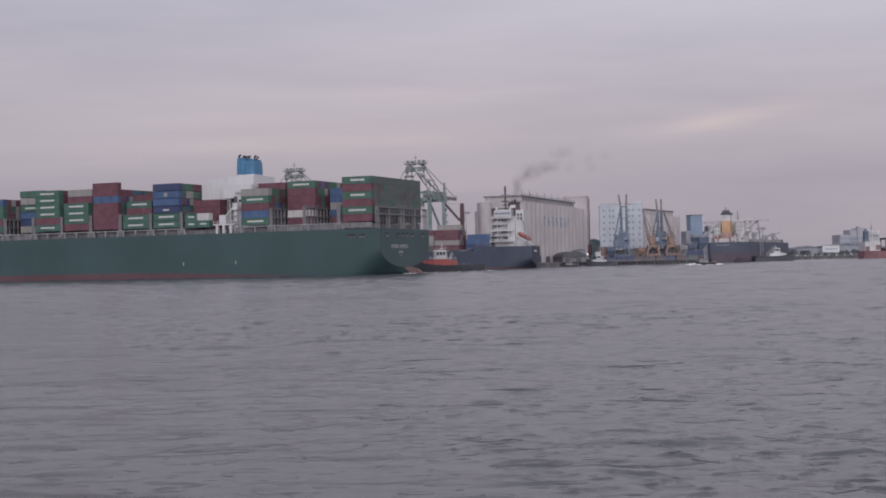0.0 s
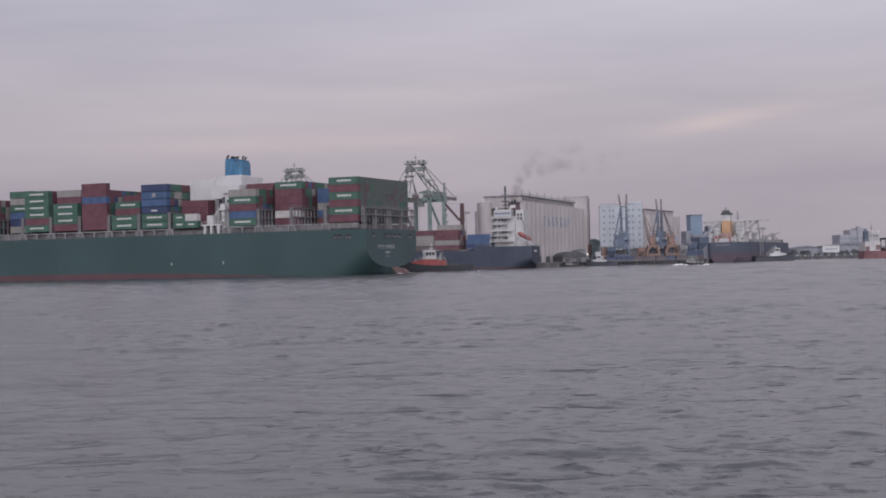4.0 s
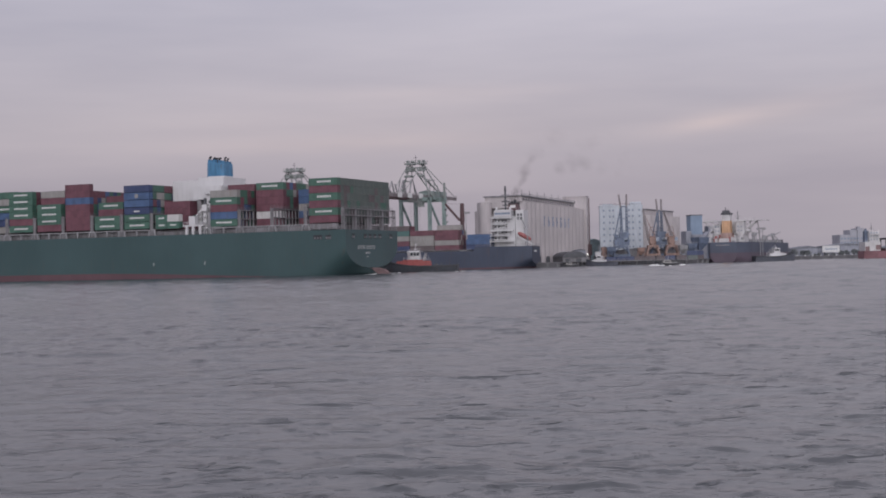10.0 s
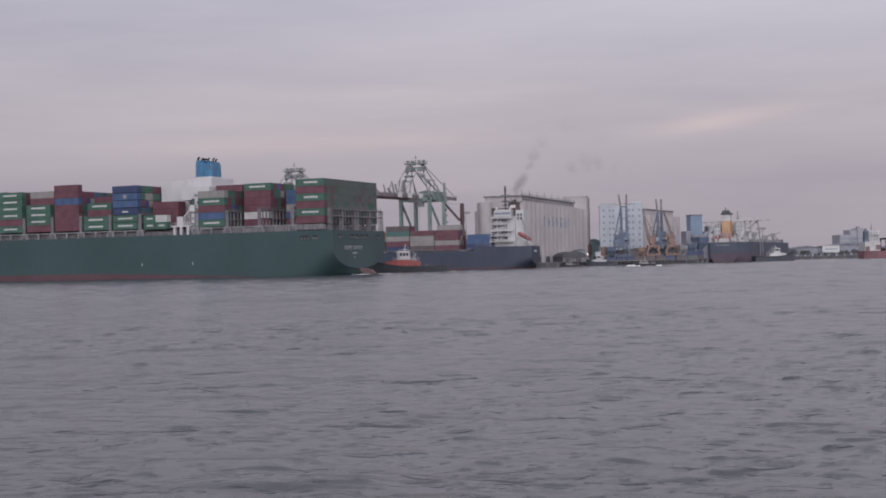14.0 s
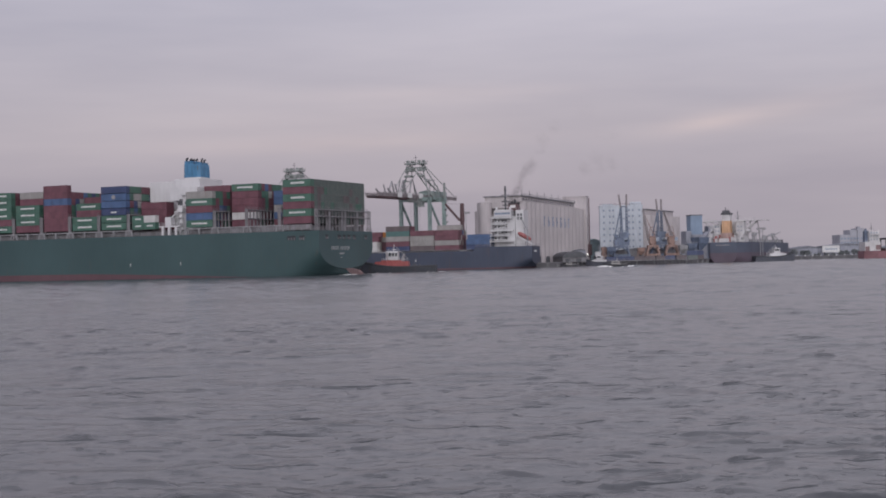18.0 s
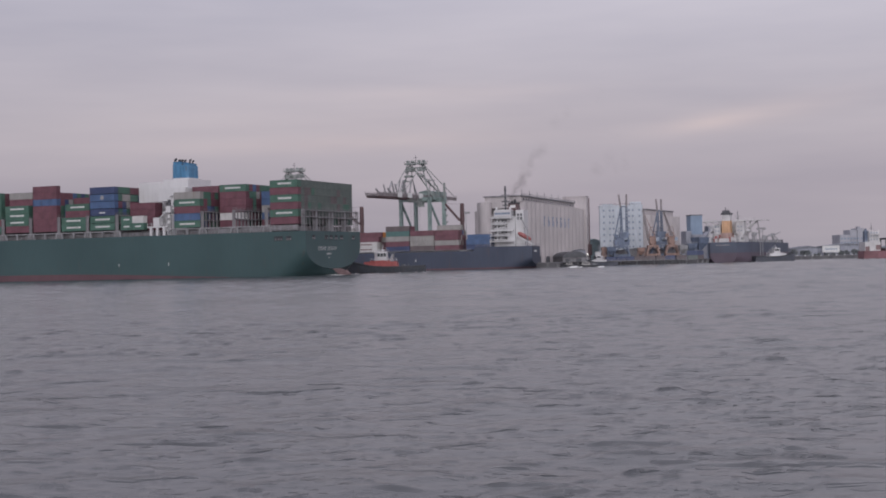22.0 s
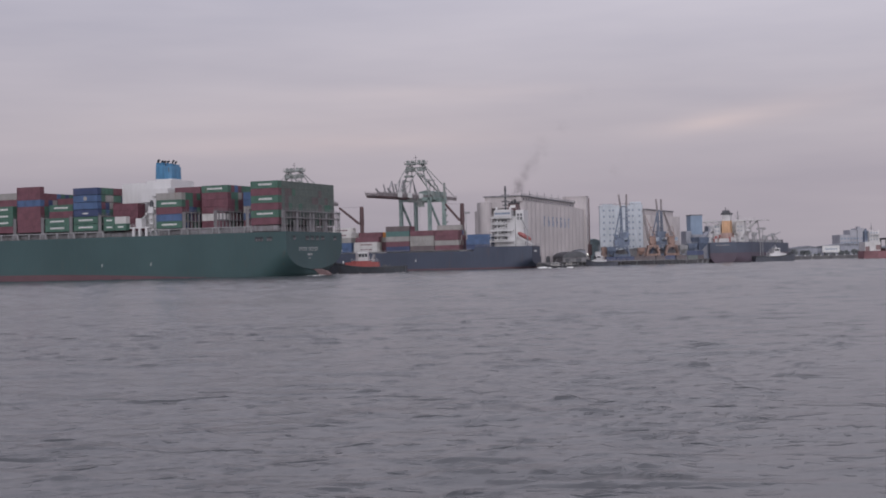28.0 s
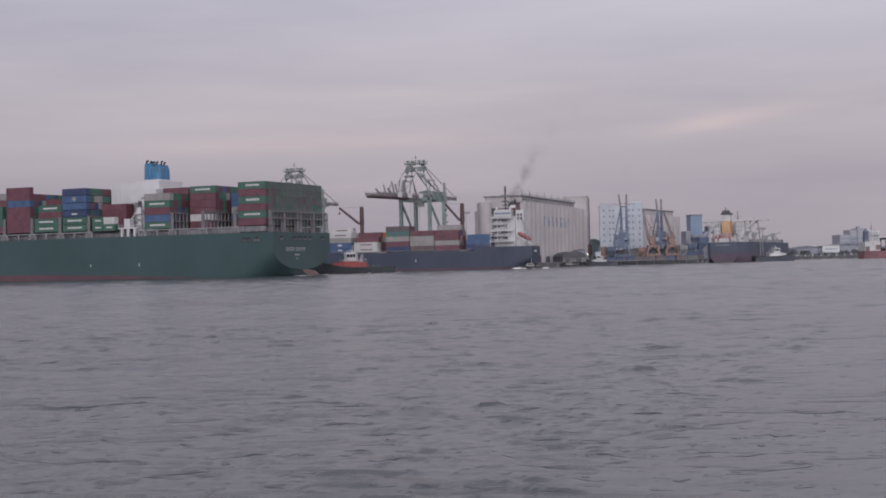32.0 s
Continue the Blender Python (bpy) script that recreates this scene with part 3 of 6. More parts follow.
# mooring ports, stern quarter and transom: flat black panels stand in for shaded openings
def mooring_port(x0, x1, z0, z1, where):
    g = Geo()
    if where == "side":
        g.box(x0, x1, HB - 0.02, HB + 0.06, z0, z1)
        p = part("mooring_port", g, BLACK, SHIP)
        f = Geo()
        for a, b, c, d in ((x0 - 0.2, x1 + 0.2, z0 - 0.2, z0), (x0 - 0.2, x1 + 0.2, z1, z1 + 0.2), (x0 - 0.2, x0, z0, z1), (x1, x1 + 0.2, z0, z1)):
            f.box(a, b, HB, HB + 0.14, c, d)
        for i in range(3):
            xx = x0 + (x1 - x0) * (i + 0.5) / 3
            r = Geo()
            r.tube((xx, HB + 0.02, z0 + 0.1), (xx, HB + 0.02, z0 + 0.85), 0.2)
            part("roller", r, LASH, p)
    else:
        g.box(-3.08, -2.98, x0, x1, z0, z1)
        p = part("mooring_port", g, BLACK, SHIP)
        f = Geo()
        for a, b, c, d in ((x0 - 0.2, x1 + 0.2, z0 - 0.2, z0), (x0 - 0.2, x1 + 0.2, z1, z1 + 0.2), (x0 - 0.2, x0, z0, z1), (x1, x1 + 0.2, z0, z1)):
            f.box(-3.15, -3.0, a, b, c, d)
        for i in range(2):
            yy = x0 + (x1 - x0) * (i + 0.5) / 2
            r = Geo()
            r.tube((-3.08, yy, z0 + 0.1), (-3.08, yy, z0 + 0.75), 0.2)
            part("roller", r, LASH, p)
    part("port_rim", f, GREEN_HULL, p)


mooring_port(6.3, 9.8, 12.9, 14.5, "side")
mooring_port(2.8, 5.0, 12.9, 14.5, "side")
for y0, y1 in ((14.4, 16.8), (4.6, 7.4), (1.0, 3.4), (-2.8, -0.4), (-7.2, -4.6), (-16.8, -14.2)):
    mooring_port(y0, y1, 13.2, 14.8, "stern")
def name_bar(y0, y1, z0, z1):
    g = Geo()
    g.box(-3.06, -2.99, y0, y1, z0, z1)
    part("letter_bar", g, NAME_GREY, SHIP, "white letter bar on the transom")


for y_first, letters in ((12.0, 5), (5.0, 6)):
    for k in range(letters):
        y = y_first - k * 1.24
        name_bar(y - 0.22, y, 9.25, 10.55)
        name_bar(y - 0.78, y - 0.22, 10.30, 10.55)
        name_bar(y - 0.62, y - 0.22, 9.25 + 0.55 * (k % 2), 9.47 + 0.55 * (k % 2))
for k in range(4):
    name_bar(5.2 - k * 0.95, 5.75 - k * 0.95, 7.6, 8.25)
name_bar(3.4, 5.0, 6.4, 6.65)
for x in (55.1, 77.5):
    g = Geo()
    g.box(x, x + 0.25, HB - 0.02, HB + 0.07, 4.9, 6.1)
    part("draught_mark", g, WHITE_MARK, SHIP)

# churned water under the counter
g = Geo()
rf = random.Random(8)
for i in range(22):
    x, y, s = rf.uniform(-8.0, -2.5), rf.uniform(-5.5, 6.5), rf.uniform(0.25, 0.6)
    g.loft([[(x + s * 1.6 * a, y + s * 2.0 * b, s * 0.55 * z) for b, z in ((-1, -0.5), (-0.4, 0.6), (0.5, 0.7), (1, -0.5))] for a in (-1, -0.3, 0.5, 1)])
part("stern_wash", g, FOAM, SHIP, "white churned water under the stern", kind="stuff")

# hatch coamings, deck edge stanchions, lashing bridges
BASE, TIER, PITCH, BOX_L = 18.65, 2.64, 13.63, 11.4
SHIP_BOX = {k: container_geo(BOX_L).mesh("container_" + k, PAL[k]) for k in PAL}
POSTS = [13.1 + i * PITCH for i in range(4)] + [13.1 + 3 * PITCH + 24.54 + i * PITCH for i in range(9)]
g = Geo()
g.box(1.6, 11.0, -18.5, 18.5, DECK - 0.3, DECK + 1.9)
for side in (-20.4, 20.4):
    g.box(0.3, 12.4, side - 0.4, side + 0.4, DECK + 0.3, DECK + 2.3)
g.box(14.0, 54.0, -17.5, 17.5, DECK - 0.3, DECK + 1.9)
g.box(63.5, 182.0, -17.5, 17.5, DECK - 0.3, DECK + 1.9)
part("hatch_coaming", g, LASH, SHIP, "grey hatch coaming")


def deck_frame():
    """Splayed steel stanchion pair that carries a container bay at the deck edge."""
    g = Geo()
    for s in (-1.5, 1.5):
        g.beam((s, 0, 0), (s * 0.75, 0, 2.2), 0.5, 0.6)
    g.beam((-1.5, 0, 2.2), (1.5, 0, 2.2), 0.7, 0.4)
    return g


FRAME_M = deck_frame().mesh("deck_stanchion", STEEL)
_g = Geo()
_g.beam((0, 0, 0), (0, 0, 2.3), 0.5)
_g.beam((-0.9, 0, 2.2), (0.9, 0, 2.2), 0.35)
MID_M = _g.mesh("deck_stanchion", STEEL)
for i, x in enumerate(POSTS):
    for side in (1, -1):
        part("deck_stanchion", FRAME_M, None, SHIP, at=pose(x, side * (HB - 0.5), DECK - 0.05))
        if i != 3:
            part("deck_stanchion", MID_M, None, SHIP, at=pose(x + PITCH * 0.5, side * (HB - 0.5), DECK - 0.05))
g = Geo()
for side in (1, -1):
    for x0, x1 in ((14.0, 52.0), (78.5, 182.0)):
        g.beam((x0, side * (HB - 0.6), DECK + 2.15), (x1, side * (HB - 0.6), DECK + 2.15), 0.4, 0.35)
    rail(g, [(-2.8, side * (HB - 0.15), DECK), (182.0, side * (HB - 0.15), DECK)], 1.1, 3.4, 0.09)
part("deck_edge_rail", g, STEEL, SHIP, "thin grey rail along the deck edge")


def lashing_bridge(height, stern=False):
    """Frame across the ship between two bays: posts at every row, walkways and cross braces."""
    g = Geo()
    for r in range(18):
        y = -21.0 + r * 42.0 / 17
        thick = (1.5 if stern else 0.70) if r in (4, 8, 9, 13) else 0.26
        g.beam((0, y, DECK), (0, y, DECK + height), thick, 0.18 if stern else 0.5)
    for z in ((height * 0.68, height) if stern else (2.3, height * 0.62, height)):
        g.box(-0.55, 0.55, -21.2, 21.2, DECK + z - 0.28, DECK + z + 0.1)
    for side in (1, -1):
        y = side * 21.0
        g.beam((-0.55, y, DECK), (-0.55, y, DECK + height), 0.26)
        g.beam((0.55, y, DECK), (0.55, y, DECK + height), 0.26)
        for z in (0.3, 0.55, 0.8):
            g.beam((-0.6, y, DECK + height * z), (0.6, y, DECK + height * (z + 0.2)), 0.16)
    rail(g, [(0.5, -21, DECK + height), (0.5, 21, DECK + height)], 1.0, 2.5, 0.08)
    return g


LB_M = lashing_bridge(8.4).mesh("lashing_bridge", LASH)
for i, x in enumerate(POSTS):
    if i != 3:
        part("lashing_bridge", LB_M, None, SHIP, at=pose(x, 0, 0))
part("lashing_bridge", lashing_bridge(7.6, True), LASH, SHIP, "grey stern lashing bridge with open bays", at=pose(-1.9, 0, 0))
for a, b in ((-12.2, -10.0), (-1.4, 1.4), (10.0, 12.2)):
    g = Geo()
    g.box(-1.6, -0.9, a, b, DECK, DECK + 5.0)
    part("stern_locker", g, LASH, SHIP, "grey steel locker")

# bays: x of aft end, first filled row from port, tiers at port (bottom first), labels, inner tiers
ROW_Y = [20.0 - r * 2.5 for r in range(17)]
rs = random.Random(4)
BAYS = [
    (0.0, 0, "mgmgmg", "0L0W0W", 6),
    (13.9, 7, "mbybb", "00S000", 5),
    (13.9 + PITCH, 4, "mwmmmg", "00000L", 6),
    (13.9 + 2 * PITCH, 0, "gbmgy", "L00L0", 5),
    (POSTS[4] + 0.8, 0, "ggnbbn", "LLS0E0", 6),
    (POSTS[5] + 0.8, 0, "gg", "LL", 4),
    (POSTS[6] + 0.8, 0, "mmmmbmm", "0000000", 6),
    (POSTS[7] + 0.8, 0, "mggg", "0LLL", 5),
    (POSTS[8] + 0.8, 0, "gmgggg", "L0LLLL", 6),
    (POSTS[9] + 0.8, 3, "ynbgyg", "000L00", 6),
    (POSTS[10] + 0.8, 0, "gmggb", "L0000", 5),
]
BULK = {k: Geo() for k in "gmbnyw"}


def add_box(x, y, z, k, label="0"):
    ob = part("container", SHIP_BOX[k], None, SHIP, at=pose(x, y, z))
    if label == "L":
        part("marking", MARK_LONG, None, ob, at=pose(2.4, 1.225, 1.35))
    elif label == "W":
        part("marking", MARK_WORD, None, ob, at=pose(2.6, 1.225, 1.35))
    elif label == "E":
        part("marking", MARK_ROUND, None, ob, at=pose(4.8, 1.225, 1.3))
    elif label == "S":
        part("marking", MARK_SHORT, None, ob, at=pose(4.4, 1.225, 1.1))
    return ob


def bulk_box(x, y, z, k):
    g = BULK[k]
    g.box(x, x + BOX_L, y - 1.22, y + 1.22, z, z + 2.59)


for bx, first, tiers, labels, inner in BAYS:
    for r in range(first, 17):
        port_row = r == first
        n = len(tiers) if port_row else max(1, inner - (1 if rs.random() < 0.12 and inner < 6 else 0))
        if bx == POSTS[6] + 0.8 and 0 < r < 6:
            n = 6
        if bx == 13.9 + 2 * PITCH and r >= 5:
            n = 6
        if bx == POSTS[5] + 0.8:
            n = 2 if r == 0 else (4 if r < 3 else 5)
        if bx == POSTS[7] + 0.8 and r >= 1:
            n = 6
        for t in range(n):
            z = BASE + 0.18 + 0.005 * max(0.0, bx - 50.0) + t * {POSTS[4] + 0.8: 2.77, POSTS[6] + 0.8: 2.53, POSTS[9] + 0.8: 2.78}.get(bx, TIER)
            k = tiers[t] if port_row else rs.choice("ggggmmmmmbny")
            if bx == POSTS[5] + 0.8 and r in (1, 2, 3):
                k = "ggmgm"[t]
            if bx == POSTS[7] + 0.8 and r == 1:
                k = "mgggmy"[t]
            if bx == POSTS[6] + 0.8 and r < 4 and t >= 5:
                k = "m"
            if bx == 13.9 + 2 * PITCH and r == 5:
                k = "m"
            # stern ends mostly sage and brown, greyed picks that imitate haze
            if bx == 0.0:
                k = tiers[t] if port_row else rs.choice("ssgssssgss" if t == 5 else ("ssrsrsssrs" if t % 2 else "sssrssgsrs"))
            edge = port_row or r == 16 or (bx == 0.0) or (t >= n - 1 and r <= first + 8)
            if edge:
                lab = labels[t] if port_row and t < len(labels) else "0"
                if bx == POSTS[5] + 0.8 and r == 1 and t == 3:
                    lab = "L"
                add_box(bx, ROW_Y[r], z, k, lab)
            else:
                bulk_box(bx, ROW_Y[r], z, k)
for k, g in BULK.items():
    if g.v:
        part("inner_cargo", g, PAL[k], SHIP, "inner stacked " + PAL_NAME[k] + " containers", kind="stuff")
# short boxes beside the engine casing
SHORT_BOX = {k: container_geo(5.1).mesh("short_container_" + k, PAL[k]) for k in "gw"}
bx = 66.3
for x, t, k in ((bx + 5.2, 0, "g"), (bx + 5.2, 1, "g"), (bx, 0, "g"), (bx, 1, "w")):
    ob = part("container", SHORT_BOX[k], None, SHIP, at=pose(x, ROW_Y[0], BASE + t * TIER))
    if k == "g":
        part("marking", MARK_SHORT, None, ob, at=pose(1.2, 1.225, 1.35))
for r in range(3, 5):
    for t in range(4):
        add_box(bx, ROW_Y[r], BASE + t * TIER, "m" if r == 3 else rs.choice("gmmb"))

# engine casing, accommodation and funnel
g = Geo()
g.box(53.8, 60.5, -15.0, 11.5, DECK, 29.5)
g.box(53.8, 66.2, -15.0, 11.5, 29.5, 34.5)
g.box(66.2, 79.0, -15.0, 6.0, DECK, 37.3)
g.box(55.0, 66.2, -8.0, 8.0, 34.5, 37.9)
house = part("deckhouse", g, WHITE, SHIP, "tall white engine casing and deckhouse")
for z in (25.5, 31.5):
    f = Geo()
    f.box(53.2, 60.5, 11.4, 12.6, z - 0.12, z + 0.06)
    rail(f, [(53.3, 12.5, z), (60.4, 12.5, z)], 1.0, 1.6, 0.06)
    part("walkway", f, WHITE, house)
for z in (28.0,):
    for x in (55.0, 58.5):
        f = Geo()
        f.box(x, x + 0.9, 11.48, 11.56, z, z + 0.9)
        part("window", f, GLASS, house)
g = Geo()
prof = [(57.6, -2.6), (63.2, -2.6), (64.2, -1.6), (64.2, 4.6), (63.2, 5.6), (57.6, 5.6), (56.6, 4.6), (56.6, -1.6)]
g.prism(prof, 37.9, 38.5, "z")
part("funnel_base", g, WHITE, SHIP, "white funnel casing", smooth=True)
g = Geo()
g.loft([[(60.4 + (x - 60.4) * k, 1.5 + (y - 1.5) * k, z + 0.09 * (x - 60.4) * (z > 40)) for x, y in prof] for z, k in ((38.5, 1.0), (43.4, 0.975), (43.7, 0.94))], closed=True, cap=True)
g.box(60.6, 63.9, -1.4, 4.6, 43.4, 44.9)
g.box(57.0, 58.0, -1.2, 4.4, 43.0, 44.2)
funnel = part("funnel", g, FUNNEL_BLUE, SHIP, "bright blue funnel with a stepped top", smooth=True)
f = Geo()
f.box(57.4, 59.6, 5.32, 5.50, 41.2, 42.9)
f.box(58.2, 58.7, 5.32, 5.52, 40.6, 41.2)
part("funnel_louvre", f, DARK, funnel, "dark louvre high on the funnel")
for x, y, h, r in ((63.5, 3.6, 1.7, 0.42), (62.7, 1.2, 1.0, 0.45), (61.9, 3.4, 1.1, 0.40), (61.1, 0.6, 1.2, 0.40), (60.8, 3.0, 0.9, 0.35), (57.7, 0.4, 0.6, 0.35), (57.3, 2.8, 1.0, 0.35)):
    f = Geo()
    f.tube((x, y, 43.6), (x + 0.1, y, 44.6 + h * 0.7), r)
    f.tube((x + 0.1, y, 44.6 + h * 0.7), (x - 0.6, y, 44.9 + h * 0.7), r * 0.95)
    part("exhaust_pipe", f, BLACK, funnel, smooth=True)
# stores crane and bunker platform at the port deck edge
g = Geo()
for x in (57.2, 60.2, 63.0):
    g.beam((x, 20.9, DECK), (x, 20.9, DECK + 3.0), 0.9)
g.box(55.6, 64.6, 18.2, 21.3, DECK + 3.0, DECK + 3.5)
rail(g, [(55.7, 21.2, DECK + 3.5), (64.5, 21.2, DECK + 3.5)], 1.1, 1.5, 0.08)
g.box(60.0, 62.6, 17.5, 20.2, DECK + 3.5, DECK + 6.8)
part("bunker_platform", g, WHITE, SHIP, "white platform on three legs at the deck edge")
g = Geo()
g.tube((56.4, 18.6, DECK), (56.4, 18.6, DECK + 11.0), 0.95, 0.85)
g.box(55.2, 57.2, 17.6, 19.6, DECK + 8.2, DECK + 11.0)
g.beam((56.4, 18.6, DECK + 10.6), (60.4, 18.4, DECK + 6.9), 0.4)
g.beam((56.4, 18.6, DECK + 10.6), (52.6, 18.4, DECK + 9.6), 0.4)
for k in range(4):
    g.box(54.6, 58.2, 19.5, 20.7, DECK + 2.2 + k * 2.1, DECK + 2.35 + k * 2.1)
crane = part("stores_crane", g, WHITE, SHIP, "white stores crane")
f = Geo()
f.tube((56.4, 18.6, DECK + 11.0), (56.4, 18.6, DECK + 13.4), 0.6)
part("crane_head", f, DARK, crane)


# ---------------------------------------------------------------- the moored feeder ship
FEEDER = thing("feeder_ship", "dark navy geared container feeder moored at the quay", "ship", pose(45.9, 680.0, 0.0, 0, 0, 165.0))
FB = 12.5


def feeder_half(x, z):
    q = min(1.0, max(0.0, x / 22.0))
    zf, zk = 5.5 - 6.5 * q, 2.2 - 7.0 * min(1.0, max(0.0, x / 9.0))
    t = min(1.0, max(0.0, (z - zk) / max(1.5, zf - zk)))
    b = FB * (0.80 + 0.20 * min(1.0, x / 10.0)) * max(0.0, 1 - (1 - t) ** 2.2) ** 0.5
    if x > 118:
        b *= max(0.0, 1 - ((x - 118) / (36.0 + (z - 9) * 0.5)) ** 1.8)
    return b


fst = [0.0, 2, 4, 7, 10, 14, 18, 22, 28, 29, 40, 70, 100, 118, 126, 134, 142, 148, 151]
g = Geo()
for side in (1, -1):
    g.loft([[(x, side * feeder_half(x, z), z) for z in np.linspace(0.9, 11.0 if x < 28.5 else 9.2, 12)] for x in fst])
tr = [(0.0, -feeder_half(0, z), z) for z in np.linspace(11.0, 2.25, 12)] + [(0.0, feeder_half(0, z), z) for z in np.linspace(2.25, 11.0, 12)]
g.raw(tr, [tuple(range(len(tr)))])
part("hull", g, NAVY_HULL, FEEDER, "dark navy steel hull", smooth=True)
g = Geo()
for side in (1, -1):
    g.loft([[(x, side * feeder_half(x, z), z) for z in (-3.0, -1.0, 0.0, 0.5, 0.9)] for x in fst])
part("boot_top", g, RED_BOOT, FEEDER, "dull red waterline band", smooth=True)
g = Geo()
g.loft([[(x, -feeder_half(x, 9) + 0.02, 10.8 if x < 28.5 else 8.9), (x, feeder_half(x, 9) - 0.02, 10.8 if x < 28.5 else 8.9)] for x in fst])
g.box(30, 112, -10.6, 10.6, 8.8, 9.7)
part("deck", g, STEEL, FEEDER, "grey deck and hatch covers")
g = Geo()
for k in range(5):
    g.box(-0.06, 0.02, 3.4 - k * 1.2, 4.3 - k * 1.2, 8.2, 9.1)
part("stern_lettering", g, WHITE_MARK, FEEDER, "pale name bars on the stern")
g = Geo()
rail(g, [(0.1, -9.5, 11.0), (0.1, 9.5, 11.0)], 1.1, 2.0, 0.08)
rail(g, [(0.1, 9.6, 11.0), (9.0, 12.2, 11.0), (27.5, 12.3, 11.0)], 1.1, 2.0, 0.08)
rail(g, [(30.0, 12.3, 9.2), (112.0, 12.3, 9.2)], 1.1, 3.0, 0.08)
part("deck_rail", g, STEEL, FEEDER)
g = Geo()
for s in (58.0, 96.0):
    g.box(s, s + 0.5, FB - 0.02, FB + 0.08, 4.4, 5.6)
part("draught_mark", g, WHITE_MARK, FEEDER)
# accommodation
g = Geo()
g.box(8.5, 19.2, -9.0, 7.6, 11.0, 25.6)
g.box(8.5, 12.2, 7.6, 9.2, 11.0, 22.2)
g.box(10.0, 18.5, -11.6, 10.6, 25.6, 28.2)
g.prism([(9.6, 28.2), (18.9, 28.2), (17.6, 29.0), (10.6, 29.0)], -11.2, 10.9, "y")
house = part("accommodation", g, WHITE, FEEDER, "white accommodation block with open decks")
for i, (z, x0, ext, thick) in enumerate(((13.6, 9.0, 12.0, 0.35), (16.4, 11.0, 12.0, 0.30), (19.2, 8.8, 11.9, 0.75), (22.2, 12.4, 11.4, 0.45), (25.3, 9.6, 12.2, 0.60))):
    f = Geo()
    f.box(x0, 20.8 - 0.25 * i, 7.5, ext, z - thick, z + 0.05)
    rail(f, [(x0, ext - 0.1, z), (20.7 - 0.25 * i, ext - 0.1, z)], 1.05, 1.3, 0.09)
    for x in (x0 + 0.3, 16.5, 20.3 - 0.25 * i):
        f.beam((x, ext - 0.3, z - 2.7), (x, ext - 0.3, z), 0.25)
    part("side_deck", f, WHITE, house)
    f = Geo()
    xa, xb = (13.4, 16.0) if i % 2 else (17.8, 15.2)
    for y in (ext - 1.0, ext - 1.8):
        f.beam((xa, y, z - 2.6), (xb, y, z), 0.12, 0.25)
    for k in range(7):
        q = (k + 0.5) / 7
        f.beam((xa + (xb - xa) * q, ext - 1.8, z - 2.6 + 2.6 * q), (xa + (xb - xa) * q, ext - 1.0, z - 2.6 + 2.6 * q), 0.1)
    part("stairway", f, WHITE, house)
for z in (14.6, 17.4, 20.2, 23.2):
    for x in (12.8, 14.6, 16.4, 18.0):
        f = Geo()
        f.box(x, x + 0.8, 7.58, 7.66, z, z + 0.9)
        part("window", f, GLASS, house)
    f = Geo()
    f.box(13.7, 14.4, 7.58, 7.68, z - 0.9, z + 1.0)
    part("door", f, STEEL, house)
for x in (10.8, 17.6):
    f = Geo()
    f.tube((x, 8.6, 29.0), (x, 8.6, 30.3), 0.5, 0.6)
    part("radome", f, WHITE, house, smooth=True)
f = Geo()
f.box(10.4, 18.1, 10.58, 10.68, 26.6, 27.6)
part("bridge_window", f, PALE_GLASS, house)
f = Geo()
f.beam((14.5, 2, 28.6), (14.5, 2, 41.0), 0.7)
f.beam((14.5, -1.5, 34.0), (14.5, 5.5, 34.0), 0.3)
f.beam((12.5, 2, 36.5), (16.5, 2, 36.5), 0.35)
f.beam((13.0, 2, 31.5), (16.0, 2, 31.5), 0.5)
f.box(12.8, 16.2, 1.0, 3.0, 33.0, 33.5)
f.tube((14.5, 2, 38.4), (14.5, 2, 39.4), 0.6)
part("mast", f, DARK, house, "dark radar mast")
g = Geo()
g.box(4.6, 8.5, -4.5, 6.5, 11.0, 28.8)
casing = part("engine_casing", g, WHITE, FEEDER, "plain white engine casing")
for dx in (0.0, 1.5):
    for dz in (0.0, 1.7):
        f = Geo()
        f.box(5.2 + dx, 6.3 + dx, 6.48, 6.56, 24.0 + dz, 25.3 + dz)
        part("vent_panel", f, DARK, casing)
g = Geo()
g.loft([[(7.7, -2, 28.6), (13.1, -2, 28.6), (13.1, 4, 28.6), (7.7, 4, 28.6)], [(8.2, -1.6, 32.0), (12.6, -1.6, 32.0), (12.6, 3.6, 32.0), (8.2, 3.6, 32.0)]], closed=True, cap=True)
fn = part("funnel", g, RUST_RED, FEEDER, "dark red funnel with a white panel")
f = Geo()
f.box(9.1, 11.7, 3.80, 3.96, 30.0, 31.4)
part("funnel_panel", f, WHITE_MARK, fn)
f = Geo()
f.box(7.9, 12.9, -1.8, 3.8, 32.0, 32.6)
f.tube((9.9, 1, 32.4), (9.9, 1, 34.2), 0.6)
f.tube((11.2, 1.8, 32.4), (11.2, 1.8, 33.6), 0.4)
part("funnel_cap", f, BLACK, fn)
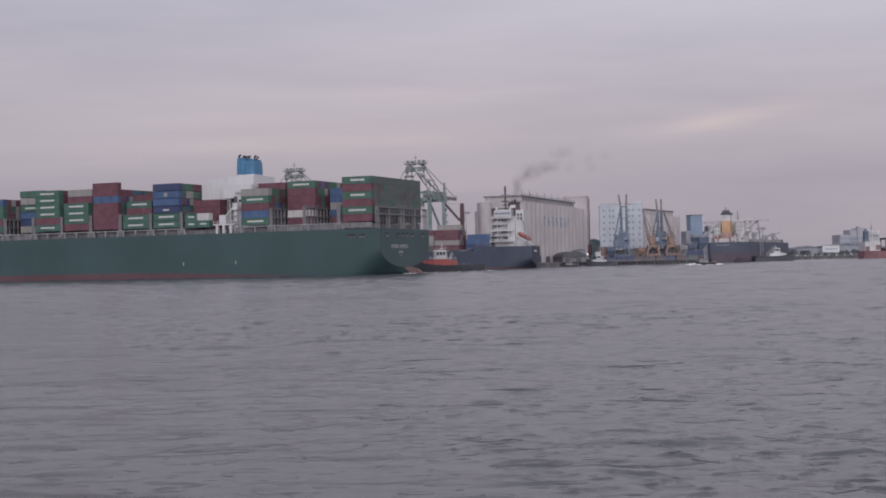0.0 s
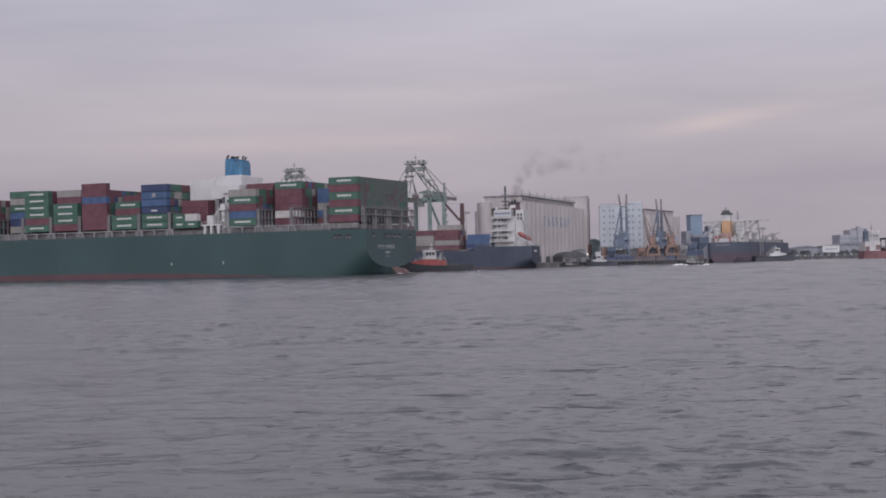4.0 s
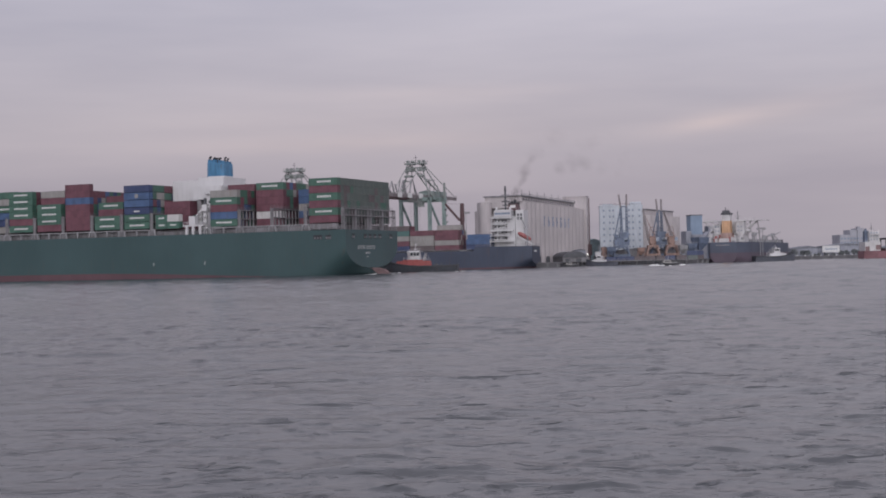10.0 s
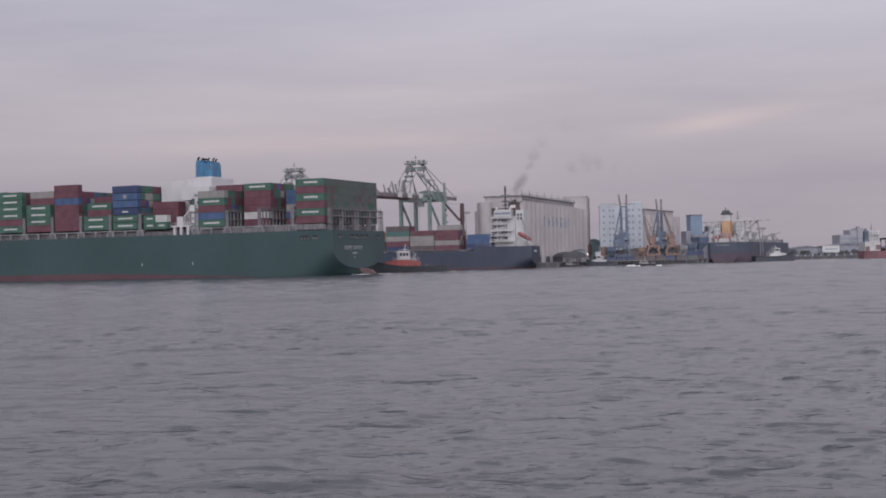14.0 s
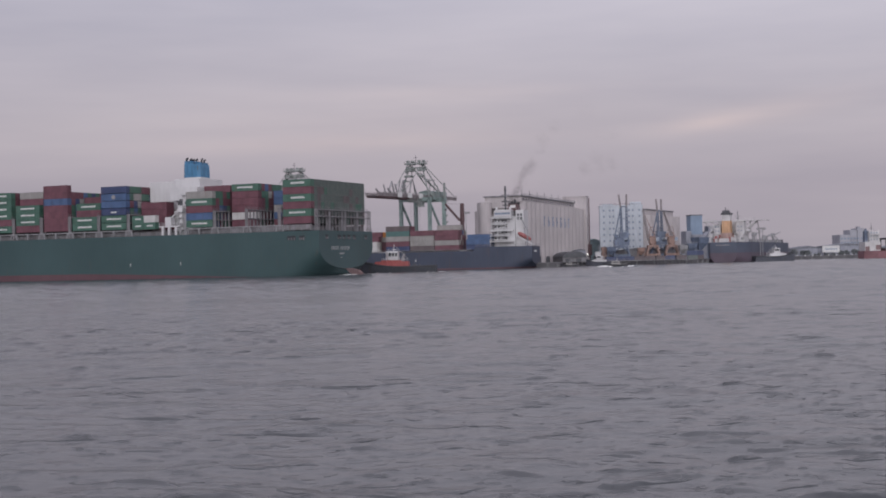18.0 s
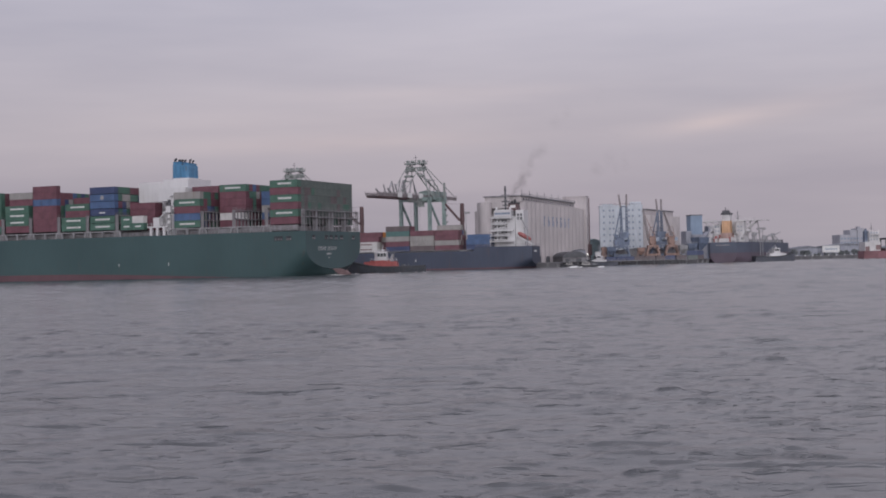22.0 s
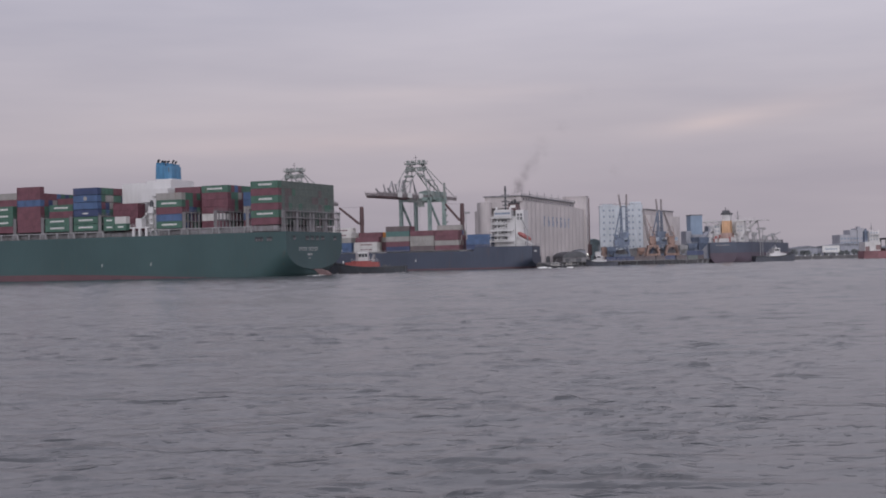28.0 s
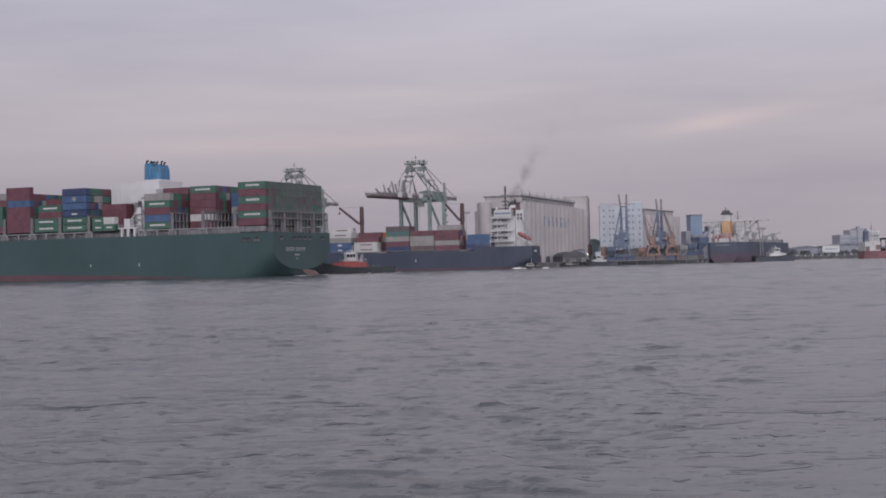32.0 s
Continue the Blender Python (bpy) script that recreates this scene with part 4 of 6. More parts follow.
# free-fall boat on its slope
g = Geo()
g.beam((8.0, 8.0, 16.2), (-0.2, 8.0, 11.6), 0.6, 0.7)
g.beam((8.0, 5.6, 16.2), (-0.2, 5.6, 11.6), 0.6, 0.7)
for x, z in ((7.8, 16.0), (4.3, 14.0), (0.9, 12.2)):
    g.beam((x, 8.0, 11.0), (x, 8.0, z), 0.4)
    g.beam((x, 5.6, 11.0), (x, 5.6, z), 0.4)
g.beam((7.8, 8.0, 11.2), (4.3, 8.0, 14.0), 0.3)
part("boat_ramp", g, WHITE, FEEDER, "white sloping lifeboat ramp")
g = Geo()
c0, c1 = Vector((7.4, 6.8, 17.6)), Vector((0.9, 6.8, 13.9))
ax = (c1 - c0).normalized()
rings = []
for q, r in ((0.0, 0.3), (0.07, 0.8), (0.25, 1.1), (0.75, 1.1), (0.93, 0.7), (1.0, 0.2)):
    c = c0.lerp(c1, q)
    rings.append([c + Vector((0, 1, 0)) * r * math.cos(a) + ax.cross(Vector((0, 1, 0))) * r * math.sin(a) for a in [i * math.pi / 5 for i in range(10)]])
g.loft(rings, closed=True, cap=True)
part("lifeboat", g, LIFE_RED, FEEDER, "red enclosed lifeboat", smooth=True)
g = Geo()
g.beam((2.2, 9.6, 11.0), (2.2, 9.6, 18.5), 0.5)
g.beam((2.2, 9.6, 18.5), (4.6, 9.6, 23.6), 0.45)
g.beam((4.6, 9.6, 23.6), (7.4, 9.6, 24.6), 0.4)
part("boat_davit", g, STEEL, FEEDER, "grey lifeboat davit")


def deck_crane(x, jib_dx, jib_z0, jib_z1):
    g = Geo()
    g.loft([[(x + w * math.cos(a), -0.5 + w * math.sin(a), z) for a in [i * math.pi / 4 for i in range(8)]] for z, w in ((8.8, 1.05), (24.0, 1.05), (24.2, 1.2), (32.6, 1.05), (33.3, 0.85))], closed=True, cap=True)
    post = part("deck_crane", g, RUST_RED, FEEDER, "dark red-brown deck crane with a raised jib")
    j = Geo()
    for s in (-0.9, 0.9):
        j.beam((x + 1.4, -0.5 + s, jib_z0), (x + jib_dx, -0.5 + s * 0.4, jib_z1), 0.5, 0.9)
    for i in range(1, 6):
        q = i / 6
        j.beam((x + 1.4 + (jib_dx - 1.4) * q, -1.4, jib_z0 + (jib_z1 - jib_z0) * q), (x + 1.4 + (jib_dx - 1.4) * q, 0.4, jib_z0 + (jib_z1 - jib_z0) * q), 0.35)
    part("jib", j, RUST_RED, post)
    c = Geo()
    c.beam((x, -0.5, 33.0), (x + jib_dx, -0.5, jib_z1), 0.09)
    c.beam((x + jib_dx, -0.5, jib_z1), (x + jib_dx, -0.5, jib_z1 - 2.6), 0.12)
    c.box(x + jib_dx - 0.4, x + jib_dx + 0.4, -0.8, -0.2, jib_z1 - 3.4, jib_z1 - 2.4)
    part("hook_cable", c, DARK, post)


deck_crane(90.2, 12.0, 24.5, 33.0)
deck_crane(37.3, 8.6, 24.8, 33.2)
# cargo of the feeder: x of aft end, rows from port: (first row, tiers)
FROW = [10.4 - r * 2.6 for r in range(9)]
FT = 2.5
for x, stacks in ((20.4, [(0, "nb"), (1, "bnb"), (2, "bbn"), (3, "nbb"), (4, "bbn"), (5, "nbb")]),
                  (36.4, [(0, "mymm"), (1, "mymm"), (2, "mmymy"), (3, "mymby"), (4, "bmmy"), (5, "mmmy")]),
                  (49.0, [(0, "ryym"), (1, "mmym"), (2, "ymmm"), (3, "mmbm"), (4, "mymb")]),
                  (61.6, [(0, "nmytr"), (1, "nmymm"), (2, "bmmym"), (3, "mmymm"), (4, "mbym")]),
                  (78.5, [(0, "ww"), (1, "wwm"), (2, "yym"), (3, "mmym"), (4, "mby"), (5, "mmb")]),
                  (74.4, [(4, "mmyo"), (5, "mbyo"), (6, "mmbo")]),
                  (92.0, [(0, "bbyw"), (1, "bbyww"), (2, "bmyww"), (3, "mbyw"), (4, "bbmw")])):
    for r, tiers in stacks:
        for t, k in enumerate(tiers):
            ob = part("container", BOX40[k], None, FEEDER, at=pose(x, FROW[r], 9.72 + t * FT))
            if r == 0 and k in "wb" and x > 76.0 or (r == 1 and t == len(tiers) - 1 and k == "w"):
                mk = Geo()
                if k == "w":
                    for i in range(7):
                        mk.box(2.8 + i * 0.85, 3.5 + i * 0.85, 1.22, 1.26, 1.05, 1.65)
                    part("marking", mk, C_MAROON, ob)
                else:
                    mk.box(5.0, 7.2, 1.22, 1.26, 1.0, 1.7)
                    part("marking", mk, WHITE_MARK, ob)


# ---------------------------------------------------------------- quay cranes
def quay_crane(name, label, at):
    """Ship-to-shore gantry; local x runs along the quay, -y out over the water, z up from the quay."""
    c = thing(name, label, "crane", at, "quay cranes")
    gz = 35.6
    for x in (-8.5, 8.5):
        for y in (0.0, 16.0):
            g = Geo()
            g.beam((x, y, 0.0), (x, y, gz), 1.5, 1.7)
            g.box(x - 2.6, x + 2.6, y - 0.6, y + 0.6, 0.0, 1.4)
            part("leg", g, CRANE_GREEN, c)
    g = Geo()
    for x in (-8.5, 8.5):
        g.beam((x, 0, 12.0), (x, 16, 12.0), 1.0, 1.4)
        g.beam((x, 0, 33.5), (x, 16, 14.0), 0.9)
    for y in (0.0, 16.0):
        g.beam((-8.5, y, 5.0), (8.5, y, 5.0), 1.1, 1.5)
        g.beam((-9.5, y, gz - 1.0), (9.5, y, gz - 1.0), 1.5, 2.0)
    part("portal_frame", g, CRANE_GREEN, c)
    g = Geo()
    for x in (-3.2, 3.2):
        g.box(x - 0.5, x + 0.5, -43.8, 40.0, gz - 0.5, gz + 1.1)
    for i in range(22):
        y = -43.0 + i * 3.9
        g.box(-3.2, 3.2, y, y + 0.5, gz + 0.1, gz + 0.7)
    for x in (-4.4, 4.4):
        rail(g, [(x, -43.0, gz + 0.6), (x, 39.0, gz + 0.6)], 1.1, 3.0, 0.1)
    part("boom", g, JIB_BROWN, c, "long grey-brown boom")
    g = Geo()
    for x in (-3.2, 3.2):
        g.box(x - 0.35, x + 0.35, -43.0, -3.0, gz - 1.3, gz - 0.5)
    part("trolley_rail", g, RUST_RED, c, "rusty trolley girder under the boom")
    g = Geo()
    for i in range(6):
        y0 = -14.0 + i * 2.6
        pts = [Vector((4.9, y0 + 2.6 * q / 6, gz - 0.6 - 2.6 * math.sin(math.pi * q / 6))) for q in range(7)]
        for a, b in zip(pts, pts[1:]):
            g.beam(a, b, 0.22)
    part("festoon_cable", g, CRANE_GREY, c, "looped cables hanging under the boom")
    for y in (-26.0, -15.6, -4.0):
        g = Geo()
        g.box(4.46, 4.58, y, y + 4.6, gz - 0.7, gz + 1.9)
        part("boom_panel", g, WHITE_MARK, c, "white panel on the boom")
    # machinery house and trolley
    g = Geo()
    g.box(-4.4, 4.4, 12.0, 27.0, gz - 0.8, gz + 3.4)
    g.prism([(-4.7, gz + 3.4), (4.7, gz + 3.4), (0, gz + 4.2)], 11.8, 27.2, "y")
    part("machinery_house", g, CRANE_GREEN, c, "green sheet-clad machinery house")
    g = Geo()
    g.box(-3.0, 3.0, -3.0, 3.0, gz - 2.4, gz - 0.6)
    g.box(2.0, 4.8, -1.5, 1.5, gz - 4.9, gz - 2.4)
    part("operator_cab", g, CRANE_GREY, c)
    # apex frame
    g = Geo()
    top = 53.4
    for x in (-6.0, 6.0):
        g.beam((x * 1.4, 0.0, gz), (x * 0.6, 1.5, top), 0.5)
        g.beam((x * 1.4, 16.0, gz), (x * 0.6, 2.2, top), 0.4)
        g.beam((x * 1.15, 0.6, gz + 9.0), (x * 1.15, 9.0, gz + 9.0), 0.5)
    for z, w in ((top, 5.6), (top - 2.2, 6.0)):
        g.beam((-w, 1.6, z), (w, 1.6, z), 0.7)
    g.beam((-2.2, 1.4, top - 1.0), (6.4, 8.0, gz + 1.0), 0.62)
    g.beam((2.6, 1.6, top - 5.0), (7.4, 12.0, gz + 3.0), 0.45)
    for i in range(7):
        q = i / 6.0
        g.box(-4.6 - 3.6 * q - 0.7, -4.6 - 3.6 * q + 0.7, 0.4, 1.8, top - 2.4 - 14.0 * q, top - 1.3 - 14.0 * q)
    for x, z in ((3.5, 10.0), (6.0, 8.0), (8.2, 6.0)):
        g.beam((x, 10.0, gz + 1.0), (x, 10.0, gz + z), 0.28)
    g.beam((3.5, 10.0, gz + 6.5), (8.2, 10.0, gz + 6.0), 0.22)
    part("apex_frame", g, CRANE_GREY, c, "raised A-frame over the boom")
    for x in (-3.3, 3.3):
        g = Geo()
        g.box(x - 2.0, x + 2.0, -1.2, 4.4, top - 0.5, top + 0.3)
        g.tube((x - 1.4, 1.6, top + 0.6), (x - 1.4, 1.6, top + 1.8), 0.8)
        g.tube((x + 1.4, 1.6, top + 0.6), (x + 1.4, 1.6, top + 1.7), 0.8)
        rail(g, [(x - 2.0, -1.2, top + 0.3), (x + 2.0, -1.2, top + 0.3), (x + 2.0, 4.4, top + 0.3), (x - 2.0, 4.4, top + 0.3)], 1.0, 1.8, 0.1)
        g.box(x - 1.6, x + 1.6, -0.6, 3.2, top - 4.0, top - 2.4)
        g.box(x - 1.2, x + 1.2, -0.6, 3.2, top - 7.0, top - 6.0)
        part("sheave_platform", g, CRANE_GREY, c)
    g = Geo()
    g.beam((0, 1.6, top), (0, 1.6, top + 4.4), 0.18)
    g.beam((-1.2, 1.6, top + 3.2), (1.2, 1.6, top + 3.2), 0.12)
    part("mast", g, DARK, c)
    for x in (-3.4, 3.4):
        for y in (-18.0,):
            g = Geo()
            a, b = Vector((x * 1.2, 0.4, top - 0.5)), Vector((x, y, gz + 1.5))
            m = a.lerp(b, 0.55) + Vector((0, 0, 0.0))
            g.beam(a, m, 0.26)
            g.beam(m, b, 0.26)
            part("forestay", g, CRANE_GREY, c)
        g = Geo()
        g.beam((x * 1.2, 2.4, top - 0.5), (x, 38.0, gz + 1.5), 0.28)
        part("backstay", g, CRANE_GREY, c)
        # folded stay links standing above the boom
        for y0, z0, y1, z1, w in ((-12, 1, -9.5, 9, 0.55), (-15, 1, -18.2, 8, 0.6), (-22, 1, -18.2, 8, 0.5), (-4, 1, -7.5, 7, 0.55), (-24, 1, -26.5, 6, 0.5), (-30, 1, -34, 3.6, 0.6)):
            g = Geo()
            g.beam((x, y0, gz + z0), (x, y1, gz + z1), w)
            part("stay_link", g, STEEL, c)
    g = Geo()
    g.beam((8.5, 16.8, 1.5), (8.5, 16.8, gz + 8.0), 0.9)
    for i in range(9):
        g.beam((8.5 - 1.2, 17.6, 3 + i * 3.6), (8.5 + 1.4, 17.6, 5.2 + i * 3.6), 0.3, 0.5)
    part("stair_tower", g, CRANE_GREY, c)
    g = Geo()
    for x in (-1.8, 1.8):
        for y in (-1.5, 1.5):
            g.beam((x, y, gz - 2.4), (x, y, 17.0), 0.07)
    g.box(-6.0, 6.0, -1.2, 1.2, 16.2, 17.0)
    part("spreader", g, DARK, c)
    return c


quay_crane("quay_crane", "grey-green container gantry crane with its boom lowered", pose(-14.0, 719.0, 2.4, 0, 0, -28.0))
quay_crane("quay_crane", "grey-green container gantry crane with its boom lowered", pose(-81.4, 754.8, 2.4, 0, 0, -28.0))


# ---------------------------------------------------------------- grain silos and dock buildings
def silo_block():
    s = thing("grain_silo", "long pale concrete grain silo of upright round cells", "silo", pose(44.5, 745.0, 2.4, 0, 0, 70.8))
    # local x runs back along the long face, +y to the short face's far side
    cell = Geo()
    cell.tube((0, 0, 0), (0, 0, 33.6), 4.68, seg=22)
    cm = cell.mesh("silo_cell", CONCRETE, True)
    for i in range(15):
        for j in range(3):
            if 0 < i < 14 and j == 1:
                continue
            part("silo_cell", cm, None, s, at=pose(4.7 + i * 9.4, 4.7 + j * 9.4, 0.0))
    g = Geo()
    g.box(4.4, 138.0, 4.4, 24.0, 0, 33.5)
    part("silo_core", g, CONCRETE, s)
    g = Geo()
    g.box(-1.0, 118.0, 1.2, 22.0, 33.6, 36.4)
    gal = part("top_gallery", g, CONCRETE, s, "flat-roofed gallery over the cells")
    f = Geo()
    f.box(-1.8, 118.6, 0.4, 22.7, 36.4, 36.9)
    part("gallery_roof", f, ROOF_DARK, gal, "dark thin roof slab")
    for i in range(22):
        f = Geo()
        f.box(2.0 + i * 5.2, 4.2 + i * 5.2, 1.1, 1.22, 34.3, 35.6)
        part("gallery_window", f, GLASS, gal)
    for i in range(7):
        f = Geo()
        f.beam((2 + i * 16.0, 2.0, 36.9), (2 + i * 16.0, 2.0, 40.0), 0.2)
        part("roof_post", f, DARK, gal)
    # blue painted signs, not legible
    for i in range(7):
        x = 42.3 + 9.4 * i
        f = Geo()
        f.box(x - 1.5, x - 0.5, -0.10, 0.30, 20.6, 26.6)
        f.box(x - 0.5, x + 1.0, -0.10, 0.30, 25.4 - 2.4 * (i % 2), 26.6 - 2.4 * (i % 2))
        if i % 3:
            f.box(x + 0.4, x + 1.3, -0.10, 0.30, 21.0, 24.2)
        part("sign_stroke", f, SIGN_BLUE, s)
    # round cells outside the short face
    for x, y, top in ((-3.4, 21.1, 33.5), (5.0, 26.3, 29.0)):
        g = Geo()
        g.tube((x, y, 0), (x, y, top), 3.4, seg=18)
        part("outer_cell", g, CONCRETE, s, smooth=True)
    g = Geo()
    g.box(-1.2, 1.2, 8.0, 18.4, 30.2, 33.56)
    part("gallery_hood", g, CONCRETE, s)
    # workhouse tower at the far end
    g = Geo()
    g.box(139.6, 145.0, -1.6, 14.0, 0, 41.2)
    g.box(139.2, 145.4, -2.0, 14.4, 41.2, 41.8)
    tower = part("workhouse", g, CONCRETE, s, "tall plain concrete workhouse")
    f = Geo()
    f.beam((145.2, -1.8, 2.0), (145.2, -1.8, 40.6), 0.5)
    f.box(140.6, 144.6, -3.4, -1.6, 4.0, 11.0)
    part("conveyor_head", f, RUST_RED, tower, "rusty conveyor housing")
    g = Geo()
    rail(g, [(-1.6, 0.6, 36.9), (118.0, 0.6, 36.9)], 1.0, 4.0, 0.1)
    part("roof_rail", g, DARK, s)
    for i in range(5):
        g = Geo()
        g.box(7.9 + i * 18.8, 10.9 + i * 18.8, -0.7, 0.6, 0.0, 3.6)
        part("loading_door", g, DARK, s)
    return s


silo_block()


def windowed_block():
    b = thing("dock_building", "pale blue-white tower block with small square windows", "building", pose(100.8, 882.0, 2.4, 0, 0, -5.0))
    g = Geo()
    g.box(0, 27.2, 0, 16.0, 0, 35.0)
    g.box(-0.3, 27.5, -0.3, 16.3, 35.0, 35.6)
    wall = part("wall", g, PALE_BLUE, b)
    for col in (2.0, 5.8, 8.0, 12.8, 18.0, 20.4, 24.6):
        for row in range(8):
            w = Geo()
            w.box(col, col + 1.15, -0.06, 0.1, 4.4 + row * 3.9, 5.7 + row * 3.9)
            wf = part("window", w, PALE_GLASS, b)
            fr = Geo()
            fr.box(col - 0.15, col + 1.3, -0.2, 0.0, 4.2 + row * 3.9, 4.4 + row * 3.9)
            part("window_sill", fr, CONCRETE, wf)
    g = Geo()
    g.box(2.0, 8.5, 3, 12, 35.6, 36.5)
    part("roof_house", g, PALE_BLUE, b)
    g = Geo()
    g.box(19.6, 26.6, 3, 12, 35.6, 37.6)
    part("roof_house", g, PALE_BLUE, b)
    g = Geo()
    rail(g, [(0, 0, 35.6), (27.2, 0, 35.6)], 1.0, 2.5, 0.1)
    part("roof_rail", g, DARK, b)
    s = thing("storage_silo", "grey concrete storage silo behind the tower block", "silo", pose(129.8, 889.0, 2.4, 0, 0, 65.0))
    g = Geo()
    g.box(0, 80, 0.0, 18, 0, 29.0)
    part("silo_core", g, CONCRETE, s)
    cell = Geo()
    cell.tube((0, 0, 0), (0, 0, 29.4), 4.2, seg=16)
    cm = cell.mesh("silo_cell", CONCRETE, True)
    for i in range(9):
        part("silo_cell", cm, None, s, at=pose(4.4 + i * 8.4, 0.0, 0.0))
    g = Geo()
    g.box(-1, 66, -1, 15, 29.4, 32.8)
    part("top_gallery", g, CONCRETE, s)
    g = Geo()
    g.box(-1.6, 66.6, -1.6, 15.6, 32.8, 33.3)
    part("gallery_roof", g, ROOF_DARK, s)


windowed_block()

# slate blue tower and the grey block under it
b = thing("blue_tower", "slate blue clad tower over a grey works block", "building", pose(175.0, 985.0, 2.4, 0, 0, 4.0))
g = Geo()
g.box(2.4, 10.9, 0, 12, 0, 31.0)
part("tower", g, SLATE_BLUE, b)
g = Geo()
g.box(2.1, 11.2, -0.3, 12.3, 31.0, 31.7)
part("roof", g, ROOF_DARK, b)
g = Geo()
g.box(-1.4, 2.4, -2, 14, 0, 20.0)
g.box(2.6, 13.5, -3.0, -0.01, 0, 17.5)
g.box(13.5, 30.0, -1, 16, 0, 19.5)
g.box(16.0, 24.0, 2, 14, 19.5, 23.5)
part("works_block", g, PALE_WALL, b, "grey streaked works block, paled for haze")
for i in range(5):
    for j in range(3):
        w = Geo()
        w.box(15.0 + i * 2.9, 16.8 + i * 2.9, -1.06, -0.9, 4.0 + j * 4.8, 5.8 + j * 4.8)
        part("window", w, PALE_GLASS, b)


def portal_crane(label, at, col, x0, x1, a0, a1, az, h0, h1, hz):
    """Level-luffing dock crane: portal, slewing house, steep lattice members meeting at az, heads up to hz."""
    c = thing("portal_crane", label, "crane", at, "portal cranes")
    pw = 4.4 if a1 is None else 5.6
    for x in (-pw, pw):
        for y in (-3.6, 3.6):
            g = Geo()
            g.beam((x, y, 0), (x * 0.62, y * 0.6, 8.6), 0.85)
            g.box(x - 1.1, x + 1.1, y - 0.4, y + 0.4, 0, 0.8)
            part("leg", g, col, c)
    for z, wx, w in ((3.4, pw * 0.86, 3.2), (8.6, pw * 0.64, 2.3)):
        g = Geo()
        for s in (-1, 1):
            g.beam((-wx, s * w, z), (wx, s * w, z), 0.7, 1.2)
            g.beam((s * wx, -w, z), (s * wx, w, z), 0.7, 1.2)
            g.beam((-wx, s * w, z - 2.6), (0, s * w, z), 0.35)
            g.beam((wx, s * w, z - 2.6), (0, s * w, z), 0.35)
        part("portal_ring", g, col, c)
    g = Geo()
    g.tube((0, 0, 8.6), (0, 0, 10.2), 2.0, seg=14)
    slim = 0.62 if a1 is None else 1.0
    g.box(-3.2 * slim, 2.6 * slim, -1.9, 1.9, 10.2, 14.0)
    g.prism([(-2.0, 14.0), (2.0, 14.0), (0, 14.7)], -3.3 * slim, 2.7 * slim, "x")
    house = part("slewing_house", g, col, c)
    g = Geo()
    g.box(1.8, 3.6, -2.2, -0.6, 11.6, 13.8)
    part("driver_cab", g, PALE_GLASS, house)
    def lattice(p, q, w0, w1, name, mat=None):
        """Two-plane lattice member from p to q, narrowing from w0 to w1."""
        p, q = Vector(p), Vector(q)
        g = Geo()
        for sy in (-1, 1):
            for sx in (-1, 1):
                g.beam(p + Vector((sx * w0, sy * 1.2, 0)), q + Vector((sx * w1, sy * 0.4, 0)), 0.42)
        n = 11
        for i in range(n):
            a, b = i / n, (i + 1) / n
            wa, wb = w0 + (w1 - w0) * a, w0 + (w1 - w0) * b
            ya, yb = 1.2 - 0.8 * a, 1.2 - 0.8 * b
            for sy in (-1, 1):
                g.beam(p.lerp(q, a) + Vector((-wa, sy * ya, 0)), p.lerp(q, b) + Vector((wb, sy * yb, 0)), 0.2)
                g.beam(p.lerp(q, a) + Vector((wa, sy * ya, 0)), p.lerp(q, b) + Vector((-wb, sy * yb, 0)), 0.2)
        part(name, g, mat or col, c)

    if a1 is None:
        lattice((x0, 0, 12.0), (a0, 0, az), 0.55, 0.35, "jib", JIB_BROWN)
    else:
        lattice((a0 + 0.3, 0, 12.0), (a0, 0, az), 0.55, 0.40, "jib")
        lattice((a1 + 0.2, 0, 12.0), (a1, 0, az), 0.60, 0.40, "tower_frame")
        g = Geo()
        for s in (-0.8, 0.8):
            g.beam((x0, s, 12.0), (a0 - 0.3, s * 0.5, az * 0.95), 0.55)
        for i in range(9):
            q = (i + 0.5) / 9
            g.beam((x0 + (a0 - 0.3 - x0) * q, -0.7, 12.0 + (az * 0.95 - 12.0) * q), (x0 + (a0 - 0.3 - x0) * q, 0.7, 12.0 + (az * 0.95 - 12.0) * q), 0.2)
        part("back_strut", g, col, c)
        g = Geo()
        g.box(-4.4, 4.9, -2.2, 2.2, 9.4, 12.6)
        g.box(-1.0, 4.6, -1.6, 1.6, 14.0, 17.4)
        part("counterweight_house", g, col, c)
        g = Geo()
        g.beam((x0 * 0.4, 0, 12.0), (a0, 0, az * 0.7), 0.25)
        for q in (0.3, 0.65):
            z = 12 + (az - 12) * q
            g.beam((x0 + (a0 - x0) * q, 0, z), (a1, 0, z), 0.3)
        g.beam((a0, 0, az), (a1, 0, az), 0.9, 0.6)
        part("cross_tie", g, col, c)
        for a, h in ((a0, h0), (a1, h1)):
            g = Geo()
            g.beam((a, 0, az - 1), (h, 0, hz), 1.1, 1.0)
            part("jib_head", g, JIB_BROWN, c, "grey-brown jib head")
    if a1 is None:
        g = Geo()
        g.beam((x1, 0, 13.5), (a0 * 0.4, 0, az * 0.72), 0.4)
        g.beam((a0 * 0.4, 0, az * 0.72), (a0, 0, az), 0.25)
        part("luffing_strut", g, col, c)
    g = Geo()
